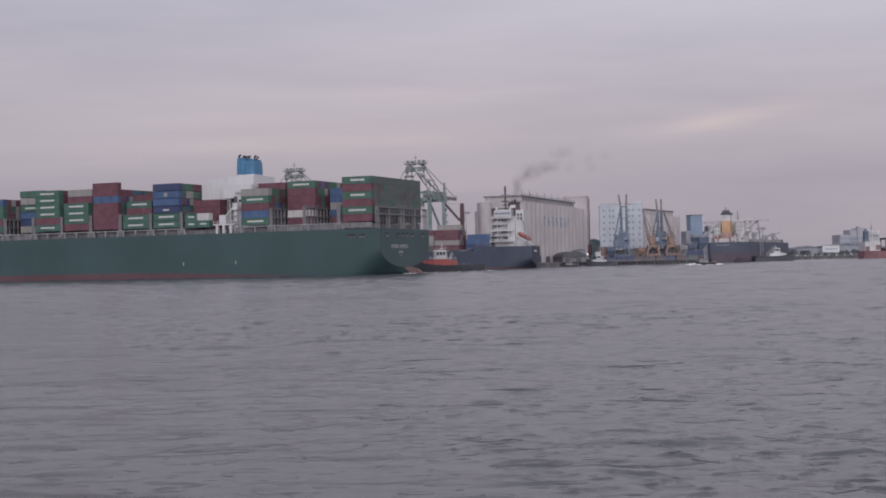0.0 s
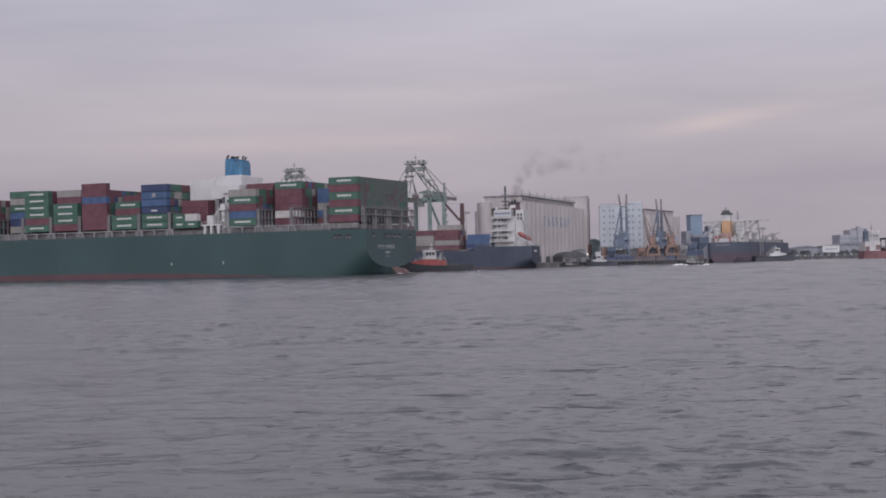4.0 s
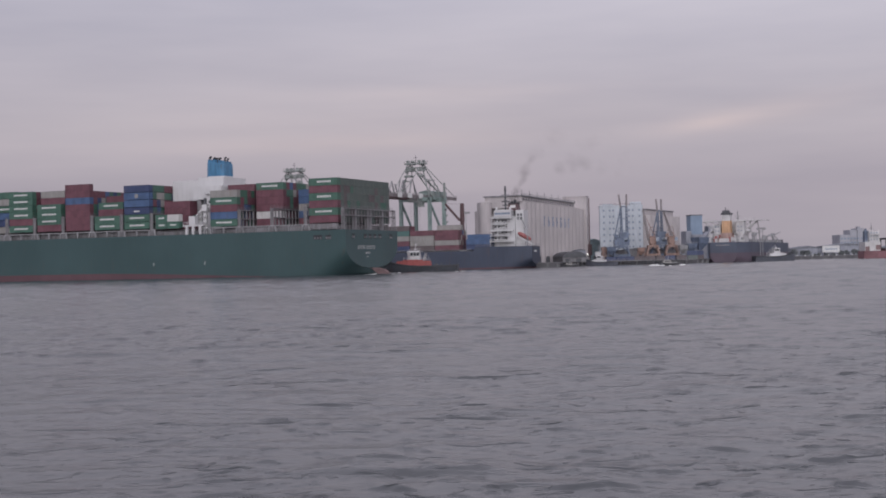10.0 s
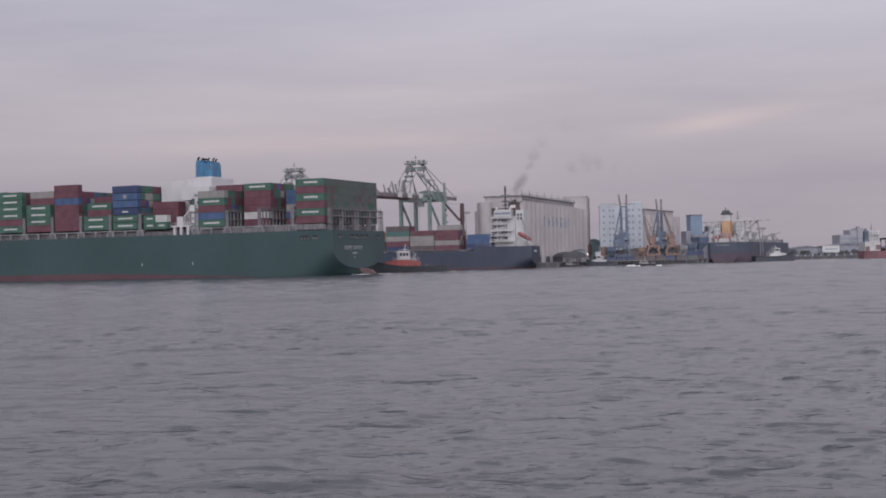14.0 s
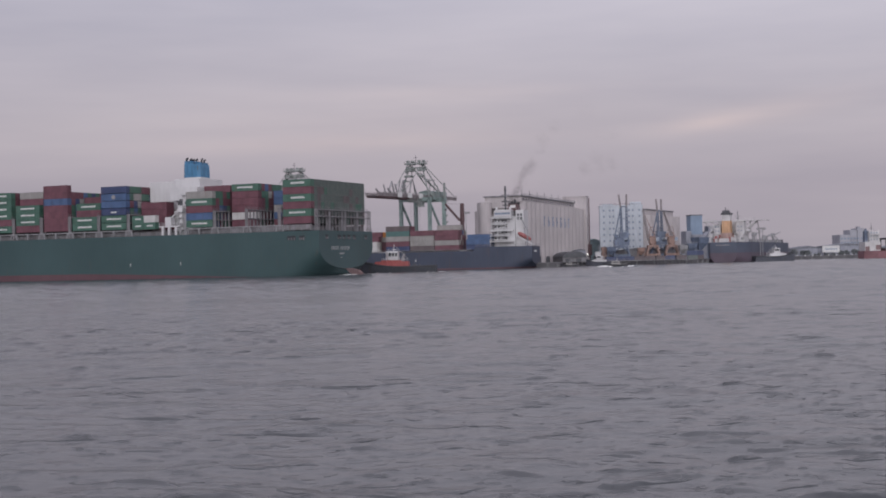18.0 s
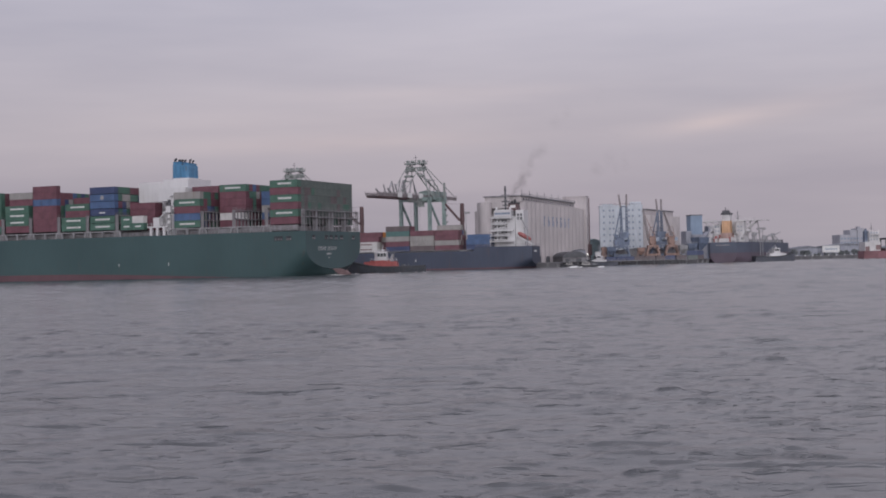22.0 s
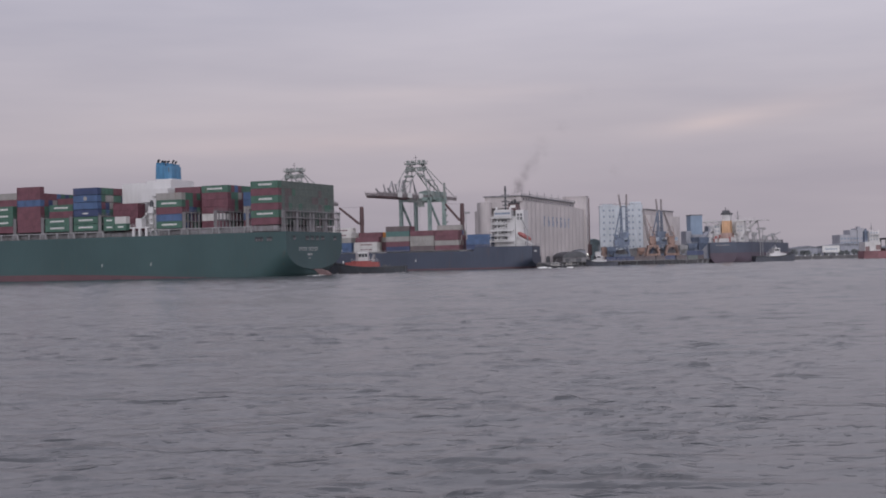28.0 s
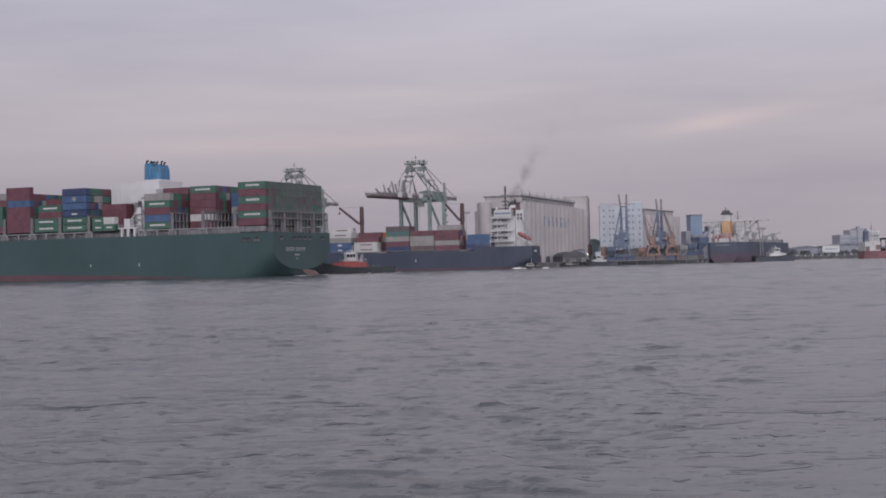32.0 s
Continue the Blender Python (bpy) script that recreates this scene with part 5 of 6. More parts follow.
    for sx in (-2.4, 2.4):
        g.beam((sx, 2.0, 10.2), (sx * 0.5, 1.2, 20.0), 0.25)
    g.beam((-1.2, 1.2, 20.0), (1.2, 1.2, 20.0), 0.25)
    g.box(-3.4, -1.6, -1.0, 1.6, 14.0, 16.0)
    part("winch_frame", g, col, c)
    return c


for label, at, col, frame_at in (
        ("dark blue dock crane with a steep lattice double jib", pose(108.3, 838.0, 2.4), CRANE_BLUE, (-4.3, 4.0, 0.3, 3.7, 33.0, -0.9, 4.0, 40.5)),
        ("dark blue dock crane with a steep lattice double jib", pose(131.8, 842.0, 2.4), CRANE_BLUE, (-4.3, 4.6, -0.3, 2.0, 30.0, -1.0, 2.1, 37.2)),
        ("rusty orange dock crane with its jib raised", pose(127.2, 836.0, 2.4), CRANE_ORANGE, (-2.2, 1.8, -5.4, None, 31.0, 0, 0, 0)),
        ("rusty orange dock crane with its jib raised", pose(138.6, 836.0, 2.4), CRANE_ORANGE, (1.4, 2.6, -4.2, None, 29.0, 0, 0, 0))):
    portal_crane(label, at, col, *frame_at)

# low sheds along the right-hand quay
def shed(label, at, w, d, h, mat, roof=ROOF_DARK, arch=False, doors=True):
    s = thing("shed", label, "shed", at, "dock sheds")
    g = Geo()
    g.box(0, w, 0, d, 0, h)
    part("wall", g, mat, s)
    g = Geo()
    if arch:
        prof = [(w / 2 - w / 2 * math.cos(a) * 1.02, h * 0.98 + h * 1.35 * math.sin(a)) for a in [i * math.pi / 12 for i in range(13)]]
    else:
        prof = [(-0.4, h), (w + 0.4, h), (w / 2, h + min(2.0, w * 0.12))]
    g.prism(prof, -0.4, d + 0.4, "y")
    part("roof", g, roof, s)
    for i in range(max(1, int(w / 6)) if doors else 0):
        g = Geo()
        g.box(1.5 + i * 6, 4.5 + i * 6, -0.08, 0.1, 0, min(3.5, h * 0.8))
        part("door", g, DARK, s)
    return s


shed("dark round-roofed warehouse by the water", pose(66.3, 765.0, 2.4, 0, 0, 6), 13.6, 30, 2.6, CONCRETE_D, DARK, True)
shed("small grey brick dock office", pose(79.6, 830.0, 2.4, 0, 0, 4), 6.4, 10, 7.0, PALE_WALL)
shed("pale green sheet-roofed dock shed", pose(93.0, 900.0, 2.4, 0, 0, 40), 16, 30, 13.0, ROOF_GREEN, ROOF_GREEN)
shed("low grey dock shed", pose(146.0, 868.0, 2.4, 0, 0, 0), 11, 14, 8.0, PALE_WALL)
shed("low grey dock shed", pose(100.0, 850.0, 2.4, 0, 0, 0), 46, 18, 6.0, CONCRETE_D)
shed("low grey dock shed", pose(143.0, 880.0, 2.4, 0, 0, 10), 14, 18, 7.0, CONCRETE_D)
g = Geo()
g.beam((79.0, 812.0, 2.55), (150.0, 815.5, 2.55), 4.0, 0.5)
rail(g, [(79.0, 810.2, 2.8), (150.0, 813.7, 2.8)], 1.0, 3.0, 0.09)
jetty = solid("jetty", g, CONCRETE_D, "low concrete jetty deck on dark piles", "jetty")
PILE_G = Geo()
PILE_G.tube((0, 0, -2.0), (0, 0, 2.4), 0.32, seg=7)
PILE_M = PILE_G.mesh("pile", DARK)
for i in range(34):
    part("pile", PILE_M, None, jetty, at=pose(79.6 + i * 2.1, 810.4 + i * 0.103, 0.0))
g = Geo()
g.beam((81.2, 775.0, 2.4), (81.2, 775.0, 6.4), 0.25)
lp = solid("dock_lamp", g, STEEL, "lit white lamp on a short pole by the warehouse", "lamp")
g = Geo()
g.tube((81.2, 774.6, 6.4), (81.2, 774.6, 6.9), 0.24, seg=10)
part("lamp_head", g, GLOW, lp, "small bright white lamp")
# tall light mast behind the feeder
g = Geo()
g.tube((12.5, 728.0, 2.4), (12.5, 728.0, 30.0), 0.3, 0.18)
g.box(10.6, 14.6, 727.6, 728.4, 29.4, 30.4)
solid("light_mast", g, STEEL, "tall grey quay light mast", "lamp post")


def hopper(label, at, col, k=1.0):
    """Cargo hopper: funnel-shaped bin on four legs."""
    h = thing("hopper", label, "hopper", at, "dock hoppers")
    for x in (-2.4, 2.4):
        for y in (-2.4, 2.4):
            g = Geo()
            g.beam((x * k, y * k, 0), (x * k, y * k, 7.0 * k), 0.35)
            part("leg", g, col, h)
    g = Geo()
    g.loft([[(sx * w * k, sy * w * k, z * k) for sx, sy in ((-1, -1), (1, -1), (1, 1), (-1, 1))] for z, w in ((4.0, 0.6), (7.0, 2.5), (9.6, 3.0))], closed=True)
    part("bin", g, col, h)
    g = Geo()
    rail(g, [(-3.0 * k, -3.0 * k, 9.6 * k), (3.0 * k, -3.0 * k, 9.6 * k)], 1.0, 1.2, 0.08)
    part("guard_rail", g, STEEL, h)


# crates and small containers stored round the dock cranes
rc = random.Random(17)
for x, y, tiers in ((97.5, 826.5, "n"), (103.8, 827.0, "n"), (109.6, 827.0, "n"), (114.6, 826.5, "r"), (121.5, 827.5, "r"), (127.6, 827.0, "r"), (133.0, 827.0, "n"), (139.4, 827.5, "r"), (147.0, 828.5, "sn"), (152.4, 840.0, "rn")):
    for t, k in enumerate(tiers):
        ob = new("quay_container", BOX20[k])
        ob.matrix_basis = pose(x + rc.uniform(-0.4, 0.4), y, 2.4 + t * 2.6, 0, 0, rc.uniform(-4, 4) + 8 * (x % 3 - 1))
        tagged(ob, "weathered " + PAL_NAME[k] + " short container stored on the quay", "container", "quay containers")
hopper("dull blue cargo hopper on the quay", pose(101.5, 832.0, 2.4), CRANE_BLUE, 0.9)
hopper("rusty orange cargo hopper on the quay", pose(119.5, 832.0, 2.4), CRANE_ORANGE, 0.8)
hopper("grey cargo hopper on the quay", pose(145.0, 832.0, 2.4), STEEL, 0.9)
hopper("tall dull blue cargo hopper at the end of the quay", pose(158.6, 850.0, 2.4, 0, 0, 30.0), CRANE_BLUE, 1.4)
hopper("dull blue cargo hopper on the quay", pose(150.6, 836.0, 2.4, 0, 0, 12.0), CRANE_BLUE, 1.0)
shed("narrow rust-brown pump house beside the dock crane", pose(96.6, 838.0, 2.4), 3.4, 5.0, 8.6, CRANE_ORANGE, ROOF_DARK, doors=False)
# sloping conveyor from the works block down to the quay
cv = thing("conveyor", "long grey sloping conveyor gallery on trestles", "conveyor", pose(0, 0, 2.4))
g = Geo()
g.beam((187.0, 975.0, 17.5), (167.0, 905.0, 9.5), 2.6, 2.8)
part("gallery", g, PALE_WALL, cv)
for q in (0.15, 0.5, 0.85):
    x, y, z = 187.0 - 20.0 * q, 975.0 - 70.0 * q, 16.2 - 8.0 * q
    for sx in (-1.4, 1.4):
        g = Geo()
        g.beam((x + sx * 1.6, y, 0.0), (x + sx * 0.6, y, z), 0.35)
        part("trestle_leg", g, STEEL, cv)


# ---------------------------------------------------------------- bulk carrier and far right bank
BULKER = thing("bulk_carrier", "black-hulled bulk carrier with an orange funnel moored stern on", "ship", pose(175.4, 862.0, 0, 0, 0, 66.0))
BB = 14.0


def bulker_half(x, z):
    q = min(1.0, max(0.0, x / 30.0))
    zf, zk = 5.0 - 7.0 * q, -1.4 - 6.0 * min(1.0, x / 12.0)
    t = min(1.0, max(0.0, (z - zk) / max(1.5, zf - zk)))
    b = BB * (0.60 + 0.40 * math.sin(min(1.0, x / 20.0) * math.pi / 2)) * max(0.0, 1 - (1 - t) ** 2.2) ** 0.5
    if x > 145:
        b *= max(0.0, 1 - ((x - 145) / 36.0) ** 2)
    return b


bst = [0.0, 1, 2, 3.5, 5, 7, 9, 12, 15, 18, 21, 26, 34, 60, 100, 145, 155, 165, 172, 178, 180]
g = Geo()
for side in (1, -1):
    g.loft([[(x, side * bulker_half(x, z), z) for z in np.linspace(6.0, 12.6, 6)] for x in bst])
tr = [(0.0, -bulker_half(0, z), z) for z in np.linspace(12.6, 6.0, 6)] + [(0.0, bulker_half(0, z), z) for z in np.linspace(6.0, 12.6, 6)]
g.raw(tr, [tuple(range(len(tr)))])
# Black hull and maroon bottom are paled and blued in colour to imitate haze.
part("hull", g, paint("hazed_black_hull", (0.080, 0.094, 0.132), 0.7, 0.12, 0.06, streak=0.06, rust=0.2), BULKER, "black upper hull", smooth=True)
g = Geo()
for side in (1, -1):
    g.loft([[(x, side * bulker_half(x, z), z) for z in np.linspace(-2.0, 6.0, 8)] for x in bst])
tr = [(0.0, -bulker_half(0, z), z) for z in np.linspace(6.0, -1.3, 8)] + [(0.0, bulker_half(0, z), z) for z in np.linspace(-1.3, 6.0, 8)]
g.raw(tr, [tuple(range(len(tr)))])
part("boot_top", g, paint("hazed_maroon_bottom", (0.105, 0.082, 0.108), 0.7, 0.12, 0.08, streak=0.05, rust=0.2), BULKER, "dark maroon bottom paint, paled for haze", smooth=True)
g = Geo()
g.loft([[(x, -bulker_half(x, 12) + 0.02, 12.3), (x, bulker_half(x, 12) - 0.02, 12.3)] for x in bst])
for i in range(5):
    g.box(42 + i * 24, 58 + i * 24, -8, 8, 12.3, 14.6)
part("deck", g, STEEL, BULKER, "grey deck with hatches")
g = Geo()
for k in range(8):
    g.box(-0.06, 0.02, 3.9 - k * 1.1, 4.6 - k * 1.1, 10.4, 11.2)
part("stern_lettering", g, STEEL, BULKER, "pale name bars on the stern")
g = Geo()
g.box(16, 30, -10.0, 10.0, 12.3, 18.0)
g.box(17, 29, -8.5, 8.5, 18.0, 22.4)
g.box(18, 28, -7.0, 7.0, 22.4, 26.0)
g.box(20, 26, -17.5, 17.5, 25.9, 26.5)
g.box(20, 26, -24.0, -17.5, 26.0, 26.4)
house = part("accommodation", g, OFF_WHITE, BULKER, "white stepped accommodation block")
for z in (15.2, 18.0, 20.2, 22.4):
    f = Geo()
    f.box(14.5, 16.0 if z < 18 else 17.0, -10.0, 10.0, z - 0.15, z + 0.1)
    rail(f, [(14.6, -10, z), (14.6, 10, z)], 1.0, 2.0, 0.09)
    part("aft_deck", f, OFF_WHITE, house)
for s in (-1, 1):
    f = Geo()
    f.beam((22, s * 16.8, 26.0), (22, s * 9.0, 20.5), 0.4)
    f.beam((24, s * 13.0, 26.0), (24, s * 9.0, 23.0), 0.4)
    rail(f, [(20, s * 8, 26.8), (20, s * 17.4, 26.8)], 1.1, 1.6, 0.09)
    f.beam((21, s * 17.2, 26.0), (21, s * 8.5, 18.4), 0.3)
    f.beam((21, s * 14.0, 26.0), (21, s * 11.4, 21.0), 0.25)
    f.beam((16.0, s * 9.6, 12.6), (16.0, s * 7.6, 22.4), 0.35)
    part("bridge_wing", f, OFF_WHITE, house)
for z in (19.2, 23.6):
    for y in (-7.0, -4.6, 4.6, 7.0):
        f = Geo()
        f.box(16.94 if z < 22 else 17.94, 17.06 if z < 22 else 18.06, y - 0.5, y + 0.5, z, z + 1.0)
        part("window", f, GLASS, house)
for x0, x1, y0, y1, z1 in ((11.0, 17.5, 4.0, 8.2, 23.8), (13.0, 19.5, -10.4, -5.2, 25.6)):
    f = Geo()
    f.box(x0, x1, y0, y1, 12.3, z1)
    f.box(x0 - 0.9, x1, y0 - 0.6, y1 + 0.6, z1, z1 + 0.25)
    f.box(x0 - 0.9, x1, y0 - 0.6, y1 + 0.6, 17.8, 18.0)
    rail(f, [(x0 - 0.8, y0 - 0.5, z1 + 0.25), (x0 - 0.8, y1 + 0.5, z1 + 0.25)], 1.0, 1.4, 0.1)
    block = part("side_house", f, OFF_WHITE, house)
    for z in (14.2, 19.4, 22.0):
        for k in range(2):
            w = Geo()
            yy = y0 + (y1 - y0) * (0.22 + 0.4 * k)
            w.box(x0 - 0.08, x0 + 0.05, yy, yy + 0.9, z, z + 0.9)
            part("window", w, PALE_GLASS, block)
f = Geo()
f.beam((23, -4.5, 26.4), (23, -4.5, 32.6), 0.5)
f.beam((23, -6.3, 29.4), (23, -2.7, 29.4), 0.3)
f.box(22.2, 23.8, -5.2, -3.8, 27.6, 28.4)
f.beam((24, 4.0, 26.4), (24, 4.0, 30.0), 0.25)
part("mast", f, STEEL, house, "grey radar mast")
g = Geo()
g.loft([[(8.6, -2.7, 18.6), (14.6, -2.7, 18.6), (14.6, 2.7, 18.6), (8.6, 2.7, 18.6)], [(8.8, -2.6, 26.2), (14.4, -2.6, 26.2), (14.4, 2.6, 26.2), (8.8, 2.6, 26.2)]], closed=True, cap=True)
fn = part("funnel", g, FUNNEL_ORANGE, BULKER, "tall orange funnel")
f = Geo()
f.box(8.8, 14.4, -2.6, 2.6, 26.2, 30.2)
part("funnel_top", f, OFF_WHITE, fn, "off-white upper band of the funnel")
f = Geo()
f.box(8.6, 14.6, -3.1, 3.1, 30.0, 31.2)
f.box(9.4, 13.8, -1.6, 2.4, 31.2, 32.6)
for y, h in ((-0.9, 33.4), (0.6, 34.6), (1.8, 33.2)):
    f.tube((11.4, y, 32.4), (11.4, y, h), 0.28)
part("funnel_cap", f, DARK, fn, "dark funnel top with exhaust pipes")
f = Geo()
f.box(8.2, 15.0, -3.4, 3.4, 14.8, 18.6)
f.box(7.6, 15.4, -5.2, 5.2, 12.3, 14.8)
for y in (-4.6, 4.2):
    f.tube((8.4, y, 14.8), (8.4, y, 17.4), 0.5)
part("funnel_base", f, paint("funnel_casing_rust", (0.36, 0.25, 0.23), 0.6, 0.2, 0.3, rust=0.5), BULKER, "rust-stained pale red funnel casing")
g = Geo()
for y in (-9.5, 9.5):
    g.tube((5, y, 12.3), (5, y, 19.5), 0.5, 0.35)
    g.beam((5, y, 19.0), (10, y * 0.8, 24.0), 0.35)
    g.box(6.5, 11.5, y - 1.4, y + 1.4, 15.5, 17.8)
rail(g, [(0.2, -11.5, 12.6), (0.2, 11.5, 12.6)], 1.1, 2.0, 0.09)
g.box(2.0, 7.0, -3.0, 3.0, 12.3, 15.0)
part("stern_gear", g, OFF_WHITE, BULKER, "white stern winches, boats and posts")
for x, y, h in ((66, -6, 19.5), (112, -4, 18.0), (140, 2, 17.5), (166, 0, 20.0)):
    g = Geo()
    g.tube((x, y, 12.3), (x, y, h), 0.8, 0.6)
    g.beam((x, y, h - 1.5), (x + 9.0, y - 4.0, h + 1.0), 0.5)
    g.box(x - 1.2, x + 1.2, y - 1.2, y + 1.2, h - 3.0, h)
    part("deck_crane", g, STEEL, BULKER, "small grey deck crane")
# crowded after deck: lockers, winches, vents and boats
rb = random.Random(41)
for i in range(26):
    x, y = rb.uniform(1.5, 14.0), rb.choice((-1, 1)) * rb.uniform(2.5, 9.0)
    w, h = rb.uniform(0.8, 2.2), rb.uniform(1.0, 3.6)
    g = Geo()
    if i % 3 == 0:
        g.tube((x, y, 12.3), (x, y, 12.3 + h * 1.2), w * 0.35, w * 0.3)
        g.tube((x, y, 12.3 + h * 1.2), (x - 0.5, y, 12.6 + h * 1.2), w * 0.45, w * 0.5)
        part("deck_vent", g, rb.choice((OFF_WHITE, LIFE_RED, OFF_WHITE)), BULKER, smooth=True)
    else:
        g.box(x, x + w * 1.3, y, y + w, 12.3, 12.3 + h)
        g.box(x - 0.1, x + w * 1.3 + 0.1, y - 0.1, y + w + 0.1, 12.3 + h, 12.45 + h)
        part("deck_locker", g, rb.choice((OFF_WHITE, OFF_WHITE, STEEL, CRANE_ORANGE)), BULKER)
for y in (-11.4, 11.4):
    g = Geo()
    g.loft([[(x, y + 1.2 * w * math.cos(a), 19.6 + 1.1 * w * math.sin(a)) for a in [k * math.pi / 4 for k in range(8)]] for x, w in ((17.0, 0.3), (18.0, 0.9), (20.0, 1.1), (23.0, 1.1), (25.0, 0.9), (26.0, 0.3))], closed=True, cap=True)
    boat = part("lifeboat", g, OFF_WHITE, BULKER, "off-white lifeboat under its davits", smooth=True)
    f = Geo()
    for x in (18.0, 25.0):
        f.beam((x, y * 0.86, 15.0), (x, y, 22.2), 0.35)
        f.beam((x, y, 22.2), (x, y * 1.08, 21.4), 0.3)
    part("davit", f, OFF_WHITE, boat)
g = Geo()
for y in (-8.2, 8.2):
    g.beam((16.5, y, 12.3), (16.5, y, 25.6), 0.35)
for k in range(5):
    z = 14.2 + k * 2.5
    g.beam((15.6, -8.2 + 3.0 * (k % 2), z - 2.0), (15.6, -5.2 - 3.0 * (k % 2), z + 0.4), 0.3, 0.45)
    g.beam((15.6, 8.2 - 3.0 * (k % 2), z - 2.0), (15.6, 5.2 + 3.0 * (k % 2), z + 0.4), 0.3, 0.45)
part("outside_stair", g, OFF_WHITE, BULKER, "white zigzag stairs up the aft face")
g = Geo()
g.beam((22, -17.3, 26.2), (40, -15.0, 13.0), 0.55)
g.beam((22, -12.5, 26.0), (30, -11.5, 18.0), 0.4)
g.beam((24, -9.0, 19.0), (24, -17.0, 25.8), 0.5)
part("wing_stay", g, OFF_WHITE, BULKER, "slanting stays under the bridge wing")
for x, y, h in ((40, -10, 17.5), (47, -9, 16.2), (54, -10, 18.6), (84, -11, 17.0), (96, -9, 15.8), (126, -9, 17.2), (150, -6, 16.4)):
    g = Geo()
    g.tube((x, y, 12.3), (x, y, h), 0.28, 0.2, seg=7)
    g.box(x - 0.6, x + 0.6, y - 0.5, y + 0.5, h - 0.9, h)
    g.beam((x - 2.0, y, 12.6), (x, y, h - 0.5), 0.16)
    part("deck_post", g, STEEL, BULKER)
g = Geo()
g.box(160, 178, -5, 5, 12.3, 15.2)
part("forecastle", g, DARK, BULKER)


def work_tug(name, label, at, L, hull_mat, mid_mat, group=""):
    """Harbour tug; local +x is the bow, deck edge with a heavy fender, wheelhouse amidships."""
    T = thing(name, label, "tugboat", at, group)
    k = L / 33.0
    W = 5.2 * k

    def hb(x, z):
        u = x / (16.5 * k)
        b = W * (1 - max(0.0, (u - 0.35) / 0.65) ** 2.4) * (1 - 0.10 * max(0.0, (-u - 0.7) / 0.3))
        return max(0.0, b * (0.80 + 0.20 * min(1.0, max(0.0, (z + 1.5) / 3.5))))

    def sheer(x):
        u = x / (16.5 * k)
        return (2.7 + 0.25 * (u * u) + (2.6 * max(0.0, u + 0.05) ** 1.6)) * k

    xs = [-16.5 * k, -15 * k, -11 * k, -6 * k, -1 * k, 3 * k, 6 * k, 9 * k, 12 * k, 14 * k, 15.6 * k, 16.5 * k]
    g = Geo()
    rings = []
    for x in xs:
        top = sheer(x)
        left = [(x, hb(x, z), z) for z in np.linspace(-2.6, top, 6)]
        rings.append([(p[0], -p[1], p[2]) for p in left[::-1]] + left)
    g.loft(rings, cap=True)
    part("hull", g, hull_mat, T, "black hull", smooth=True)
    g = Geo()
    for side in (1, -1):
        for a, b in zip(xs, xs[1:]):
            g.beam((a, side * hb(a, 2), sheer(a) - 0.45 * k), (b, side * hb(b, 2), sheer(b) - 0.45 * k), 0.45 * k, 0.55 * k)
    part("fender", g, BLACK, T, "thick black rubber fender")
    g = Geo()
    g.loft([[(x, -hb(x, 2) + 0.1, min(sheer(x), sheer(3 * k)) - 0.7 * k), (x, hb(x, 2) - 0.1, min(sheer(x), sheer(3 * k)) - 0.7 * k)] for x in xs[:-2]])
    part("deck", g, DARK, T)
    g = Geo()
    d0 = 1.3 * k
    g.loft([[(10.2 * k, -2.6 * k, d0), (10.2 * k, 2.6 * k, d0), (-5.6 * k, 3.6 * k, d0), (-5.6 * k, -3.6 * k, d0)],
            [(8.6 * k, -2.4 * k, 4.7 * k), (8.6 * k, 2.4 * k, 4.7 * k), (-5.0 * k, 3.3 * k, 4.7 * k), (-5.0 * k, -3.3 * k, 4.7 * k)]], closed=True, cap=True)
    g.box(-2.2 * k, 6.2 * k, -2.8 * k, 2.8 * k, 4.7 * k, 5.2 * k)
    part("deckhouse", g, mid_mat, T, "bright lower deckhouse")
    g = Geo()
    pr = [(4.4 * k, -1.3 * k), (4.4 * k, 1.3 * k), (3.2 * k, 2.5 * k), (-1.0 * k, 2.5 * k), (-1.0 * k, -2.5 * k), (3.2 * k, -2.5 * k)]
    g.loft([[(x, y, 5.0 * k) for x, y in pr], [(x * 0.98, y * 0.98, 6.6 * k) for x, y in pr], [(x * 0.98 + 0.2 * k, y * 1.04, 8.4 * k) for x, y in pr], [(x * 0.98, y * 0.95, 8.9 * k) for x, y in pr]], closed=True, cap=True)
    wh = part("wheelhouse", g, WHITE, T, "white wheelhouse")
    for side in (1, -1):
        for i in range(3):
            g = Geo()
            x = (-0.6 + i * 1.28) * k
            g.box(x, x + 1.02 * k, side * 2.58 * k - 0.05, side * 2.58 * k + 0.05, 6.8 * k, 8.2 * k)
            part("window", g, GLASS, wh)
    for y in (-0.8 * k, 0.8 * k):
        g = Geo()
        g.box(4.36 * k, 4.56 * k, y - 0.5 * k, y + 0.5 * k, 6.8 * k, 8.2 * k)
        part("window", g, GLASS, wh)
    g = Geo()
    rail(g, [(6.0 * k, 2.4 * k, 5.0 * k), (-3.4 * k, 3.0 * k, 5.0 * k)], 1.0 * k, 1.4 * k, 0.07)
    rail(g, [(-0.8 * k, 2.2 * k, 8.9 * k), (3.4 * k, 2.2 * k, 8.9 * k)], 0.8 * k, 1.2 * k, 0.06)
    rail(g, [(-5.0 * k, 3.2 * k, 4.7 * k), (-1.2 * k, 3.0 * k, 4.7 * k)], 1.0 * k, 1.0 * k, 0.07)
    part("guard_rail", g, WHITE, T)
    g = Geo()
